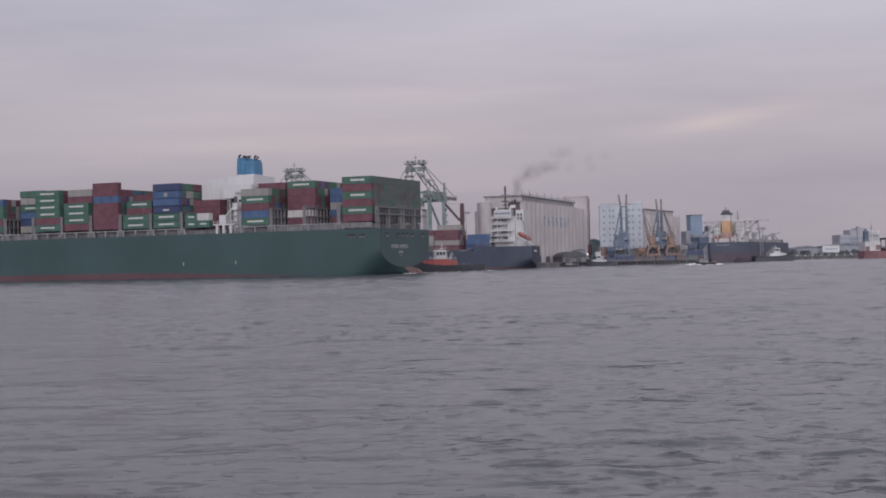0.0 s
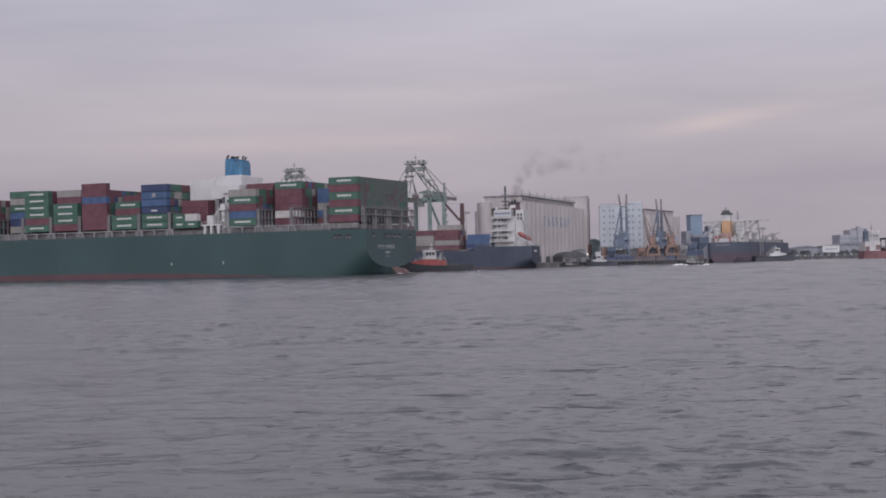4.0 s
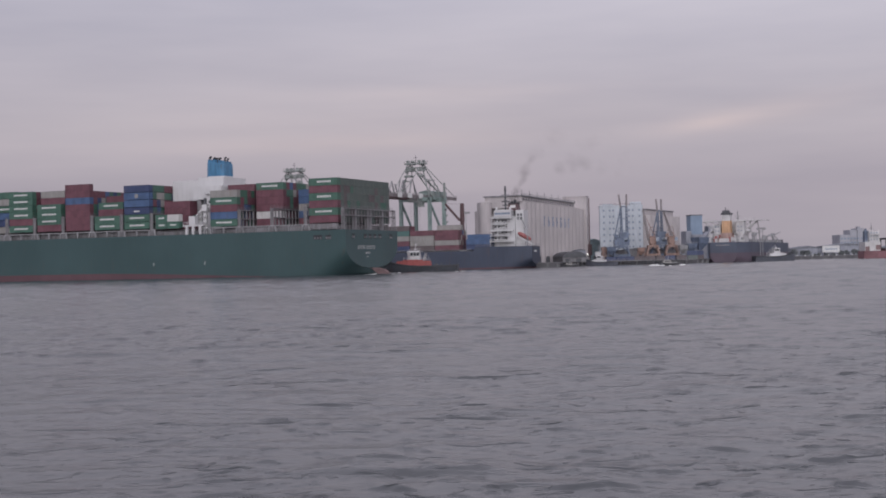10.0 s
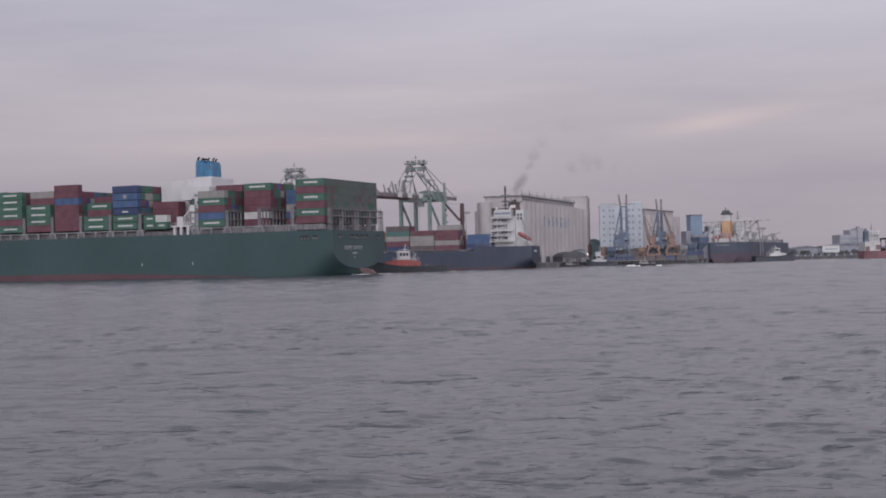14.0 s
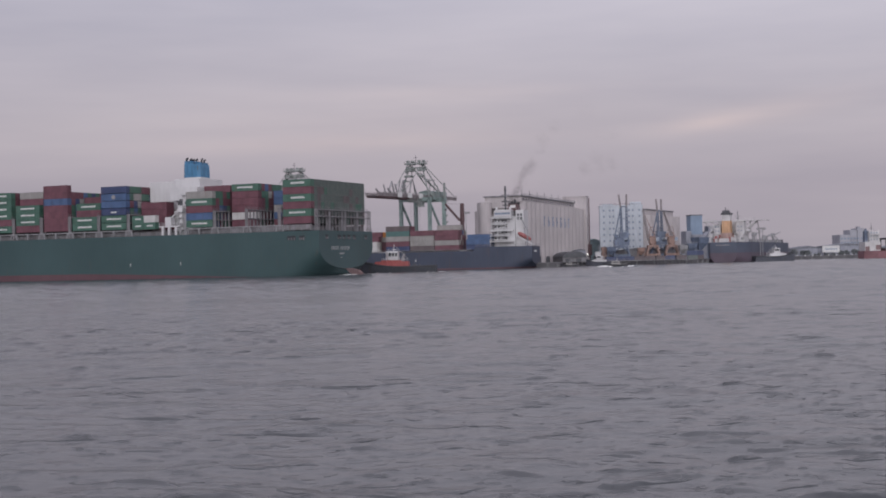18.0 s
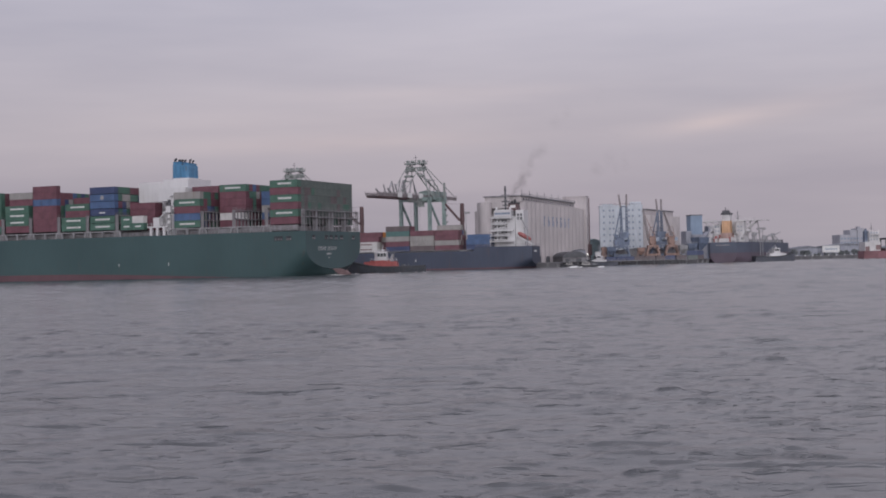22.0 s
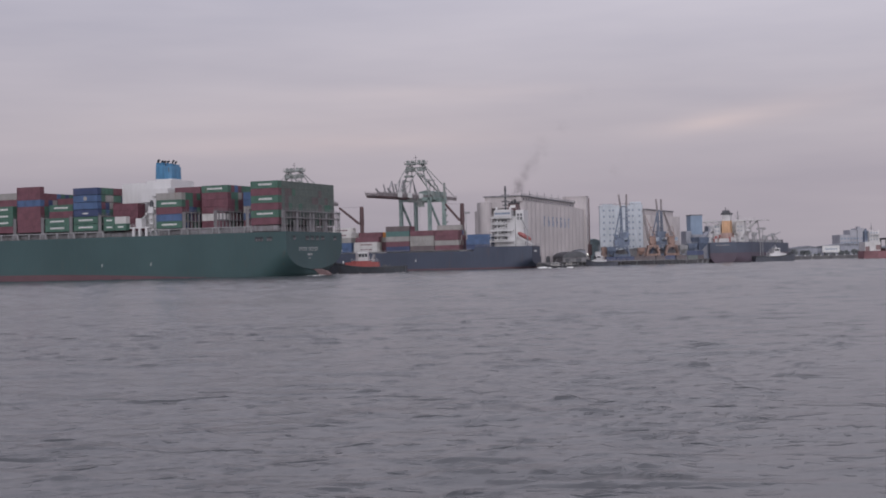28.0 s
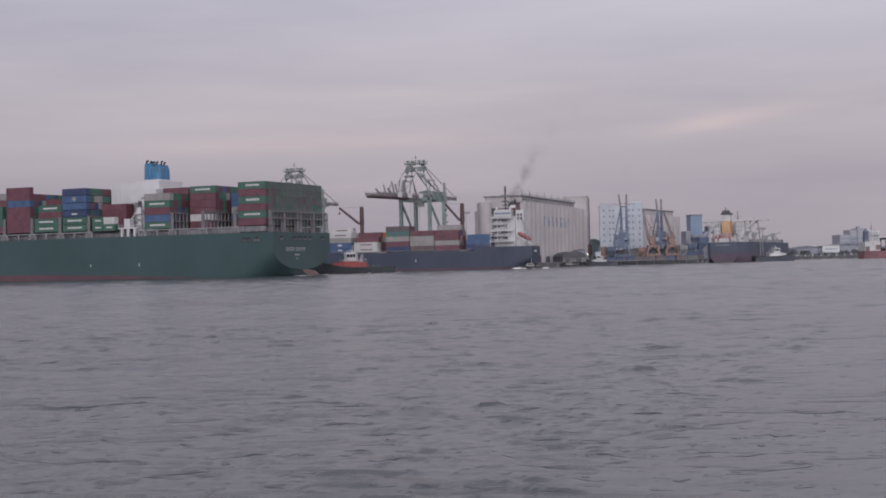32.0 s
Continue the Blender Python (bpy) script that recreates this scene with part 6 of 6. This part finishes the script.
    g.beam((1.2 * k, 0, 8.9 * k), (0.9 * k, 0, 11.8 * k), 0.22 * k)
    g.beam((1.1 * k, -1.2 * k, 10.3 * k), (1.1 * k, 1.2 * k, 10.3 * k), 0.16 * k)
    g.beam((0.2 * k, -0.7 * k, 9.6 * k), (2.0 * k, -0.7 * k, 9.6 * k), 0.3 * k)
    g.beam((0.9 * k, 0, 11.4 * k), (-5.0 * k, 0, 5.4 * k), 0.07 * k)
    part("mast", g, WHITE, T)
    for y in (-1.7 * k, 1.7 * k):
        g = Geo()
        g.tube((-2.6 * k, y, 4.7 * k), (-2.9 * k, y, 7.0 * k), 0.50 * k, 0.45 * k)
        g.tube((-2.9 * k, y, 7.0 * k), (-3.4 * k, y, 7.8 * k), 0.38 * k)
        part("funnel", g, STEEL, T, "grey exhaust stack")
    g = Geo()
    g.tube((-7.5 * k, -1.4 * k, 2.6 * k), (-7.5 * k, 1.4 * k, 2.6 * k), 0.9 * k)
    g.box(-8.4 * k, -6.6 * k, -1.7 * k, 1.7 * k, 1.3 * k, 2.4 * k)
    part("towing_winch", g, DARK, T)
    g = Geo()
    g.beam((-9.6 * k, 0, 1.2 * k), (-9.6 * k, 0, 3.6 * k), 0.5 * k)
    part("towing_post", g, DARK, T)
    g = Geo()
    g.beam((-12.8 * k, -1.2 * k, 1.5 * k), (-12.8 * k, 1.2 * k, 1.5 * k), 0.4 * k)
    part("towing_beam", g, DARK, T)
    g = Geo()
    g.beam((12.0 * k, -1.0 * k, 4.0 * k), (12.0 * k, 1.0 * k, 4.0 * k), 0.7 * k)
    part("bow_bitt", g, DARK, T)
    return T


BLACK_HULL = paint("tug_black", (0.055, 0.060, 0.074), 0.55, 0.2, 0.2, rust=0.3)
# Tug black lightened in the paint itself to stand in for haze.
HAZED_HULL = paint("tug_hazed_black", (0.096, 0.104, 0.130), 0.6, 0.2, 0.2, rust=0.3)
TUG_PX = ((0, -4.7), (3, -8.1), (6, -11.1), (9, -14.4), (12, -17.7), (14.5, -20.5), (17, -23.5), (19, -25.6), (21, -28.0), (23, -30.6), (25, -33.2), (28, -37.2), (30, -39.6), (32, -42.2))
TUG_ROWS = [(float(t), pose(x + 5.2, 566.0 + 0.35 * t, 0.0, 0, 0, 176.0)) for t, x in TUG_PX]
TUG = work_tug("tugboat", "black-hulled tug with orange-red deckhouse following the ship's stern", TUG_ROWS[0][1], 33.0, BLACK_HULL, TUG_RED)
g = Geo()
rw = random.Random(3)
for i in range(14):
    x, y = rw.uniform(-21, -13) if i % 2 else rw.uniform(-14, 15), rw.uniform(3.8, 5.8)
    g.tube((x, y, -0.15), (x + rw.uniform(0.5, 1.8), y + 0.2, 0.12), 0.22, 0.1, seg=6)
part("bow_wash", g, FOAM, TUG, "white wash along the hull", kind="stuff")

quay_tug = work_tug("tugboat", "small dark harbour tug with white wheelhouse lying at the quay", pose(84.4, 738.0, 0.9, 0, 0, 150.0), 17.5, HAZED_HULL, WHITE)
g = Geo()
g.box(0.4, 2.6, -1.3, 1.3, 4.6, 6.6)
g.box(0.2, 2.9, -1.5, 1.5, 6.6, 6.8)
for y in (-1.32, 1.32):
    g.beam((0.5, y, 2.7), (2.6, y, 4.6), 0.14)
part("upper_bridge", g, WHITE, quay_tug, "white upper steering position")
g = Geo()
g.beam((1.4, 0, 6.8), (1.3, 0, 10.4), 0.2)
g.beam((1.3, -0.9, 8.4), (1.3, 0.9, 8.4), 0.12)
g.beam((1.3, 0, 9.6), (-4.5, 0, 3.0), 0.06)
part("signal_mast", g, STEEL, quay_tug)
work_tug("tugboat", "dark tug with tall white wheelhouse beside the bulk carrier", pose(209.5, 872.0, 1.0, 0, 0, 8.0), 27.0, HAZED_HULL, WHITE)


def launch(label, at, k=1.0, wake=True):
    """Small pilot launch: raked hull, cabin with raked screens, mast and its own wash."""
    B = thing("pilot_launch", label, "boat", at)
    g = Geo()
    rings = []
    for x, w, zt in ((-5.5, 1.5, 1.0), (-3, 1.65, 1.0), (0, 1.7, 1.15), (2.5, 1.45, 1.4), (4.4, 0.8, 1.7), (5.6, 0.05, 1.95)):
        rings.append([(x * k, -w * k, zt * k), (x * k, -w * 0.8 * k, -0.4), (x * k, w * 0.8 * k, -0.4), (x * k, w * k, zt * k)])
    g.loft(rings, closed=True, cap=True)
    part("hull", g, BLACK, B, "low dark hull", smooth=True)
    g = Geo()
    g.loft([[(2.2 * k, -1.2 * k, 1.1 * k), (2.2 * k, 1.2 * k, 1.1 * k), (-2.2 * k, 1.3 * k, 1.1 * k), (-2.2 * k, -1.3 * k, 1.1 * k)],
            [(1.2 * k, -1.0 * k, 2.5 * k), (1.2 * k, 1.0 * k, 2.5 * k), (-1.8 * k, 1.1 * k, 2.5 * k), (-1.8 * k, -1.1 * k, 2.5 * k)]], closed=True, cap=True)
    cab = part("cabin", g, C_GREY, B, "pale grey cabin")
    for side in (1, -1):
        g = Geo()
        g.box(-1.5 * k, 1.1 * k, side * 1.16 * k - 0.06, side * 1.16 * k + 0.06, 1.75 * k, 2.25 * k)
        part("window", g, GLASS, cab)
    g = Geo()
    g.beam((-0.6 * k, 0, 2.5 * k), (-0.9 * k, 0, 4.4 * k), 0.12)
    g.beam((-0.8 * k, -0.8 * k, 3.6 * k), (-0.8 * k, 0.8 * k, 3.6 * k), 0.1)
    part("mast", g, WHITE, B)
    g = Geo()
    rail(g, [(-5.2 * k, 1.4 * k, 1.0 * k), (-2.4 * k, 1.5 * k, 1.0 * k)], 0.8 * k, 1.0, 0.05)
    part("guard_rail", g, WHITE, B)
    if wake:
        rr = random.Random(11)
        g = Geo()
        for i in range(60):
            x = -5.5 * k - 14.0 * rr.random() ** 1.3
            y = rr.uniform(-1, 1) * (0.9 - 0.05 * x)
            s = rr.uniform(0.16, 0.36) * (1.0 + 0.035 * x)
            ln = rr.uniform(0.8, 2.4)
            g.loft([[(x + ln * a, y + s * 1.6 * b, s * z) for b, z in ((-1, -0.6), (-0.5, 0.7), (0.5, 0.7), (1, -0.6))] for a in (-1, -0.4, 0.4, 1)])
        for i in range(18):
            x = rr.uniform(3.4, 7.6) * k
            y = (1 if i % 2 else -1) * (1.8 - max(0, x / k - 2) * 0.42 + rr.uniform(0, 0.4)) * k
            s = rr.uniform(0.14, 0.36) * (1.3 - 0.08 * abs(x / k - 5.4) * 4)
            g.loft([[(x + 0.7 * a, y + s * 1.2 * b, s * z + 0.1) for b, z in ((-1, -0.6), (-0.5, 0.8), (0.5, 0.8), (1, -0.6))] for a in (-1, -0.4, 0.4, 1)])
        for i in range(8):
            x, y = rr.uniform(-5.0, -1.0) * k, (1 if i % 3 else -1) * rr.uniform(1.7, 2.2) * k
            s = rr.uniform(0.10, 0.24)
            g.loft([[(x + 0.8 * a, y + s * 1.2 * b, s * z + 0.05) for b, z in ((-1, -0.6), (-0.5, 0.8), (0.5, 0.8), (1, -0.6))] for a in (-1, -0.4, 0.4, 1)])
        for i in range(14):
            x, y = rr.uniform(-9.5, -6.0) * k, rr.uniform(-1.4, 1.4) * k
            s = rr.uniform(0.22, 0.52)
            g.loft([[(x + s * 1.6 * a, y + s * b, s * z * 1.3 + 0.05) for b, z in ((-1, -0.6), (-0.5, 0.8), (0.4, 1.0), (1, -0.6))] for a in (-1, -0.5, 0.3, 1)])
        for i in range(46):
            x = (rr.uniform(1.5, 7.0)) * k
            side = 1 if i % 3 else -1
            y = side * (1.9 + 0.30 * (6.4 * k - x) + rr.uniform(0, 0.7))
            s, up = rr.uniform(0.12, 0.28), rr.uniform(0.1, 0.9) * (1.0 - abs(x / k - 4.6) / 4.0)
            g.loft([[(x + s * 1.3 * a, y + s * b, s * z + max(0.0, up) * (0.7 - 0.3 * a)) for b, z in ((-1, -0.7), (-0.5, 0.8), (0.5, 0.8), (1, -0.7))] for a in (-1, -0.3, 0.4, 1)])
        for i in range(70):
            x = -14.0 * k - 46.0 * rr.random() ** 1.2
            y = (1 if i % 2 else -1) * (1.2 - 0.06 * x) + rr.uniform(-0.6, 0.6)
            s, ln = rr.uniform(0.10, 0.24), rr.uniform(0.8, 2.6)
            g.loft([[(x + ln * a, y + s * 2.0 * b, s * z) for b, z in ((-1, -0.6), (-0.5, 0.7), (0.5, 0.7), (1, -0.6))] for a in (-1, -0.4, 0.4, 1)])
        part("wake", g, FOAM, B, "broken white wake", kind="stuff")
    return B


PILOT_X = ((0, 1245), (3, 1227), (6, 1211), (9, 1188), (12, 1161), (14.5, 1132), (17, 1101), (20, 1062), (23, 1024), (25, 1004), (28, 981), (30, 961), (32, 937))
PILOT_ROWS = [(float(t), pose((x - 784.0) * 0.262, 640.0, 0.0, 0, -1.5, 176.0)) for t, x in PILOT_X]
PILOT = launch("small white and grey pilot launch throwing up a wake", PILOT_ROWS[0][1], 1.02)
launch("small grey open launch lying by the quay", pose(68.0, 748.0, 0, 0, 0, 185.0), 0.9, False)

# twin-headed lamp post beside the bulk carrier's berth
g = Geo()
g.tube((199.9, 868.0, 2.0), (199.9, 868.0, 20.6), 0.22, 0.18, seg=8)
g.tube((201.5, 868.0, 2.0), (201.5, 868.0, 20.6), 0.22, 0.18, seg=8)
for z in (8.0, 14.0):
    g.beam((199.9, 868.0, z), (201.5, 868.0, z), 0.15)
g.box(197.8, 203.6, 867.6, 868.4, 20.4, 21.4)
g.box(198.0, 199.6, 867.4, 868.6, 19.9, 20.5)
g.box(201.6, 203.4, 867.4, 868.6, 19.9, 20.5)
solid("lamp_post", g, STEEL, "grey twin-headed quay lamp post", "lamp post")

# ship with a red hull at the far right berth
RS = thing("cargo_ship", "red-hulled coaster with a white deckhouse at the far berth", "ship", pose(304.6, 1005.0, 0, 0, 0, 4.0))
g = Geo()
rings = []
for x, w in ((0, 6.0), (3, 7.4), (10, 8.0), (80, 8.0), (95, 6.0), (104, 2.0), (107, 0.1)):
    rings.append([(x, -w, 5.4 if x < 14 or x > 88 else 4.6), (x, -w * 0.95, -2), (x, w * 0.95, -2), (x, w, 5.4 if x < 14 or x > 88 else 4.6)])
g.loft(rings, closed=True, cap=True)
part("hull", g, paint("coaster_red", (0.21, 0.095, 0.112), 0.6, 0.15, 0.1, rust=0.3), RS, "faded red hull", smooth=True)
g = Geo()
g.box(1.0, 12.5, -6.0, 6.0, 5.4, 12.0)
g.box(4.5, 12.0, -5.5, 5.5, 12.0, 19.5)
g.box(5.0, 11.5, -7.5, 7.5, 17.0, 17.4)
house = part("deckhouse", g, OFF_WHITE, RS, "white stepped deckhouse")
for z in (13.2, 15.6, 18.0):
    for x in (5.5, 7.6, 9.7):
        f = Geo()
        f.box(x, x + 0.9, -5.58, -5.46, z, z + 0.9)
        part("window", f, PALE_GLASS, house)
g = Geo()
g.box(2.4, 5.4, -2.0, 2.0, 12.0, 20.0)
g.tube((3.9, 0, 20.0), (3.9, 0, 21.6), 0.8)
part("funnel", g, CRANE_BLUE, RS, "dark blue-grey funnel")
g = Geo()
g.beam((8.2, 0, 19.5), (8.2, 0, 25.5), 0.4)
g.beam((8.2, -2, 22.5), (8.2, 2, 22.5), 0.3)
g.beam((6.6, 0, 21.5), (9.8, 0, 21.5), 0.3)
part("mast", g, STEEL, RS)
for z in (12.0, 14.4, 16.9, 19.5):
    g = Geo()
    rail(g, [(1.2 if z < 13 else 4.6, -5.9, z), (12.3, -5.9, z)], 1.0, 1.4, 0.09)
    part("deck_rail", g, OFF_WHITE, house)
g = Geo()
g.box(1.2, 4.2, -6.2, -3.0, 5.4, 8.6)
g.box(9.0, 12.4, -6.6, -6.0, 6.2, 9.6)
part("boat_deck", g, RUDDER_RED, house, "faded pink boat and lockers")
g = Geo()
for y in (-5.5, 5.5):
    g.beam((17.0, y, 5.4), (17.0, y, 14.0), 1.0)
    g.beam((26.0, y, 5.4), (26.0, y, 14.0), 1.0)
    g.beam((17.0, y, 14.0), (26.0, y, 14.0), 1.0, 1.4)
g.beam((17.0, -5.5, 14.0), (17.0, 5.5, 14.0), 1.0, 1.4)
g.beam((26.0, -5.5, 14.0), (26.0, 5.5, 14.0), 1.0, 1.4)
part("hatch_gantry", g, DARK, RS, "dark hatch gantry")
g = Geo()
g.box(16, 86, -6.2, 6.2, 5.4, 7.0)
part("hatch_cover", g, RUST_RED, RS)

# far right bank: blocks, sign, sheds and trees
b = thing("grey_block", "hazy grey stepped office block on the far bank", "building", pose(347.0, 1205.0, 2.4, 0, 0, 3.0))
g = Geo()
g.box(0, 9.6, 0, 20, 0, 18.0)
g.box(9.6, 16.0, 1, 18, 0, 22.0)
g.box(16.0, 22.0, 0, 16, 0, 23.4)
g.box(17.4, 19.6, 3, 8, 23.4, 25.0)
g.box(22.0, 28.0, 0.5, 20, 0, 19.6)
part("wall", g, HAZE_GREY, b)
for i in range(9):
    for j in range(4):
        w = Geo()
        w.box(1.0 + i * 2.95, 2.6 + i * 2.95, -0.1, 1.05, 3.0 + j * 3.6, 4.6 + j * 3.6)
        part("window", w, PALE_GLASS, b)
b = thing("billboard", "long white sign board with unreadable writing on posts", "sign", pose(308.3, 1120.0, 2.4, 0, 0, 2.0))
g = Geo()
g.box(0, 14.0, 0, 0.4, 2.8, 8.2)
part("board", g, WHITE_MARK, b)
for x in (1.0, 5.0, 9.0, 13.0):
    g = Geo()
    g.beam((x, 0.2, 0), (x, 0.2, 2.8), 0.35)
    part("post", g, STEEL, b)
g = Geo()
for i in range(6):
    g.box(2.2 + i * 1.7, 3.4 + i * 1.7, -0.05, 0.02, 5.0, 6.0)
part("board_writing", g, SLATE_BLUE, b, "faint blue writing bars")
shed("long low grey shed on the far bank", pose(286.0, 1128.0, 2.4, 0, 0, 2), 26, 24, 6.5, PALE_WALL, PALE_ROOF, doors=False)
shed("long low grey shed on the far bank", pose(314.0, 1132.0, 2.4, 0, 0, 2), 36, 24, 8.0, PALE_WALL, PALE_ROOF, doors=False)
shed("long low grey shed on the far bank", pose(352.0, 1136.0, 2.4, 0, 0, 2), 46, 24, 5.5, PALE_WALL, PALE_ROOF, doors=False)
for i in range(14):
    g = Geo()
    g.tube((268.0 + i * 6.5, 1092.0 + i * 0.95, 2.4), (268.0 + i * 6.5, 1092.0 + i * 0.95, 3.7), 0.45, 0.35, seg=8)
    solid("bollard", g, WHITE_MARK, "white painted bollard on the quay edge", "bollard", group="far quay bollards")


def tree(at, h, seed):
    rt = random.Random(seed)
    t = thing("tree", "broad green tree on the far bank, greyed for haze", "tree", at, "far bank trees")
    g = Geo()
    g.tube((0, 0, 0), (0.2, 0, h * 0.5), 0.35, 0.2, seg=7)
    for i in range(5):
        a = rt.uniform(0, 6.28)
        g.tube((0.1, 0, h * rt.uniform(0.3, 0.5)), (math.cos(a) * h * 0.28, math.sin(a) * h * 0.28, h * rt.uniform(0.6, 0.85)), 0.16, 0.05, seg=5)
    part("trunk", g, ROOF_DARK, t)
    g = Geo()
    for i in range(230):
        a, e = rt.uniform(0, 6.28), rt.uniform(-0.9, 1.4)
        r = h * 0.62 * rt.uniform(0.35, 1.0)
        c = Vector((math.cos(a) * math.cos(e) * r, math.sin(a) * math.cos(e) * r, h * 0.45 + math.sin(e) * r * 0.7))
        s = rt.uniform(0.35, 0.75)
        vs = [c + Vector((rt.uniform(-s, s), rt.uniform(-s, s), rt.uniform(-s, s))) for _ in range(4)]
        g.raw(vs, [(0, 1, 2), (0, 2, 3), (1, 3, 2), (0, 3, 1)])
    part("crown", g, FOLIAGE, t)


for i in range(20):
    rt = random.Random(50 + i)
    x = 256.0 + i * 5.6 + rt.uniform(-1.5, 1.5)
    h = rt.uniform(4.0, 7.0) if not 300 < x < 324 else rt.uniform(1.8, 2.6)
    tree(pose(x, 1106.0 + 0.14 * (x - 256.0) + rt.uniform(0, 8), 2.4), h, 70 + i)


# ---------------------------------------------------------------- funnel smoke
PUFFS = []
SMOKE_AT = Vector((35.3, 682.0, 33.4))
plume = thing("smoke_plume", "thin dark smoke drifting from the feeder's funnel", "smoke", pose(SMOKE_AT.x, SMOKE_AT.y, SMOKE_AT.z))
rp = random.Random(21)


def puff_geo(r, seed):
    """A frayed, dished flake of smoke."""
    rq = random.Random(seed)
    g = Geo()
    nu, rings = 14, []
    edge = [rq.uniform(0.8, 1.1) for _ in range(nu)]
    for q in (0.02, 0.35, 0.7, 1.0):
        ring = []
        for i in range(nu):
            a = 2 * math.pi * i / nu
            k = r * q * (1 + (edge[i] - 1) * q)
            ring.append((k * math.cos(a) * 1.2, 0.10 * r * (1 - q * q) + rq.uniform(-0.04, 0.04) * r, k * math.sin(a) * 1.25))
        rings.append(ring)
    g.loft(rings, closed=True)
    return g


def smoke_path(a, sway, old):
    """Place of a puff, a seconds after it left the funnel, in the plume's space."""
    if old:
        z = 19.0 * (1 - math.exp(-a / 9.0)) + 0.10 * a
        x = 0.4 * a + 1.15 * max(0.0, a - 8.0)
    else:
        z = 1.75 * a + 0.004 * a * a
        x = 0.55 * a + 0.030 * a * a + 0.8 * math.sin(0.7 * a + 3.0 * sway[1])
    wide = 0.10 * a + 0.004 * a * a
    return Vector((x + sway[0] * wide, sway[1] * 0.12 * a, z + sway[2] * wide))


def puff(born, r, mat, old, seed):
    sway = [rp.uniform(-1, 1) for _ in range(3)]
    p = part("smoke_puff", puff_geo(r, seed), mat, plume, smooth=True)
    turn = rp.uniform(-1.2, 1.2)
    hid = pose(0, -1, -14.0)
    rows = [(0.0, pose(*smoke_path(-born, sway, old)) if born <= 0 else hid)]
    start = max(0.0, born)
    if born > 0.05:
        if born > 0.7:
            rows.append((born - 0.5, hid))
        rows.append((born, pose(0, 0, -1.5)))
    for t in [start + 0.9, start + 2.2] + [4.0 * i for i in range(1, 9)]:
        if t > rows[-1][0] + 0.5 and t <= 32.0:
            rows.append((t, pose(*smoke_path(t - born, sway, old), 0, 0, turn * (t - start))))
    if rows[-1][0] < 32.0:
        rows.append((32.0, pose(*smoke_path(32.0 - born, sway, old), 0, 0, turn * (32.0 - start))))
    p.matrix_basis = rows[0][1]
    PUFFS.append((p, rows))


# the trail left over from earlier, lying flat under the warmer air
for i in range(22):
    puff(-34.0 + i * 1.1, rp.uniform(3.2, 5.2), M_SMOKE_FAINT, True, 300 + i)
# the fresh column, in uneven bursts
born, i = -9.0, 0
while born < 31.0:
    burst = 0.5 + 0.5 * math.sin(0.9 * born + 0.6 * math.sin(0.37 * born))
    puff(born, rp.uniform(1.9, 2.6) + 1.2 * burst, M_SMOKE, False, 400 + i)
    if i % 5 == 0:
        puff(born + 0.1, rp.uniform(5.0, 7.0), M_SMOKE_BROAD, False, 600 + i)
    born += 0.85 + 0.5 * (1 - burst)
    i += 1


def motions():
    walk(SHIP, SHIP_ROWS)
    walk(TUG, TUG_ROWS)
    walk(PILOT, PILOT_ROWS)
    walk(WATER, [(float(t), pose(8.0 - 0.5 * t, 5.0 - 0.3 * t, 0.0)) for t in range(0, 33, 4)])
    for p, rows in PUFFS:
        walk(p, rows)


motions()
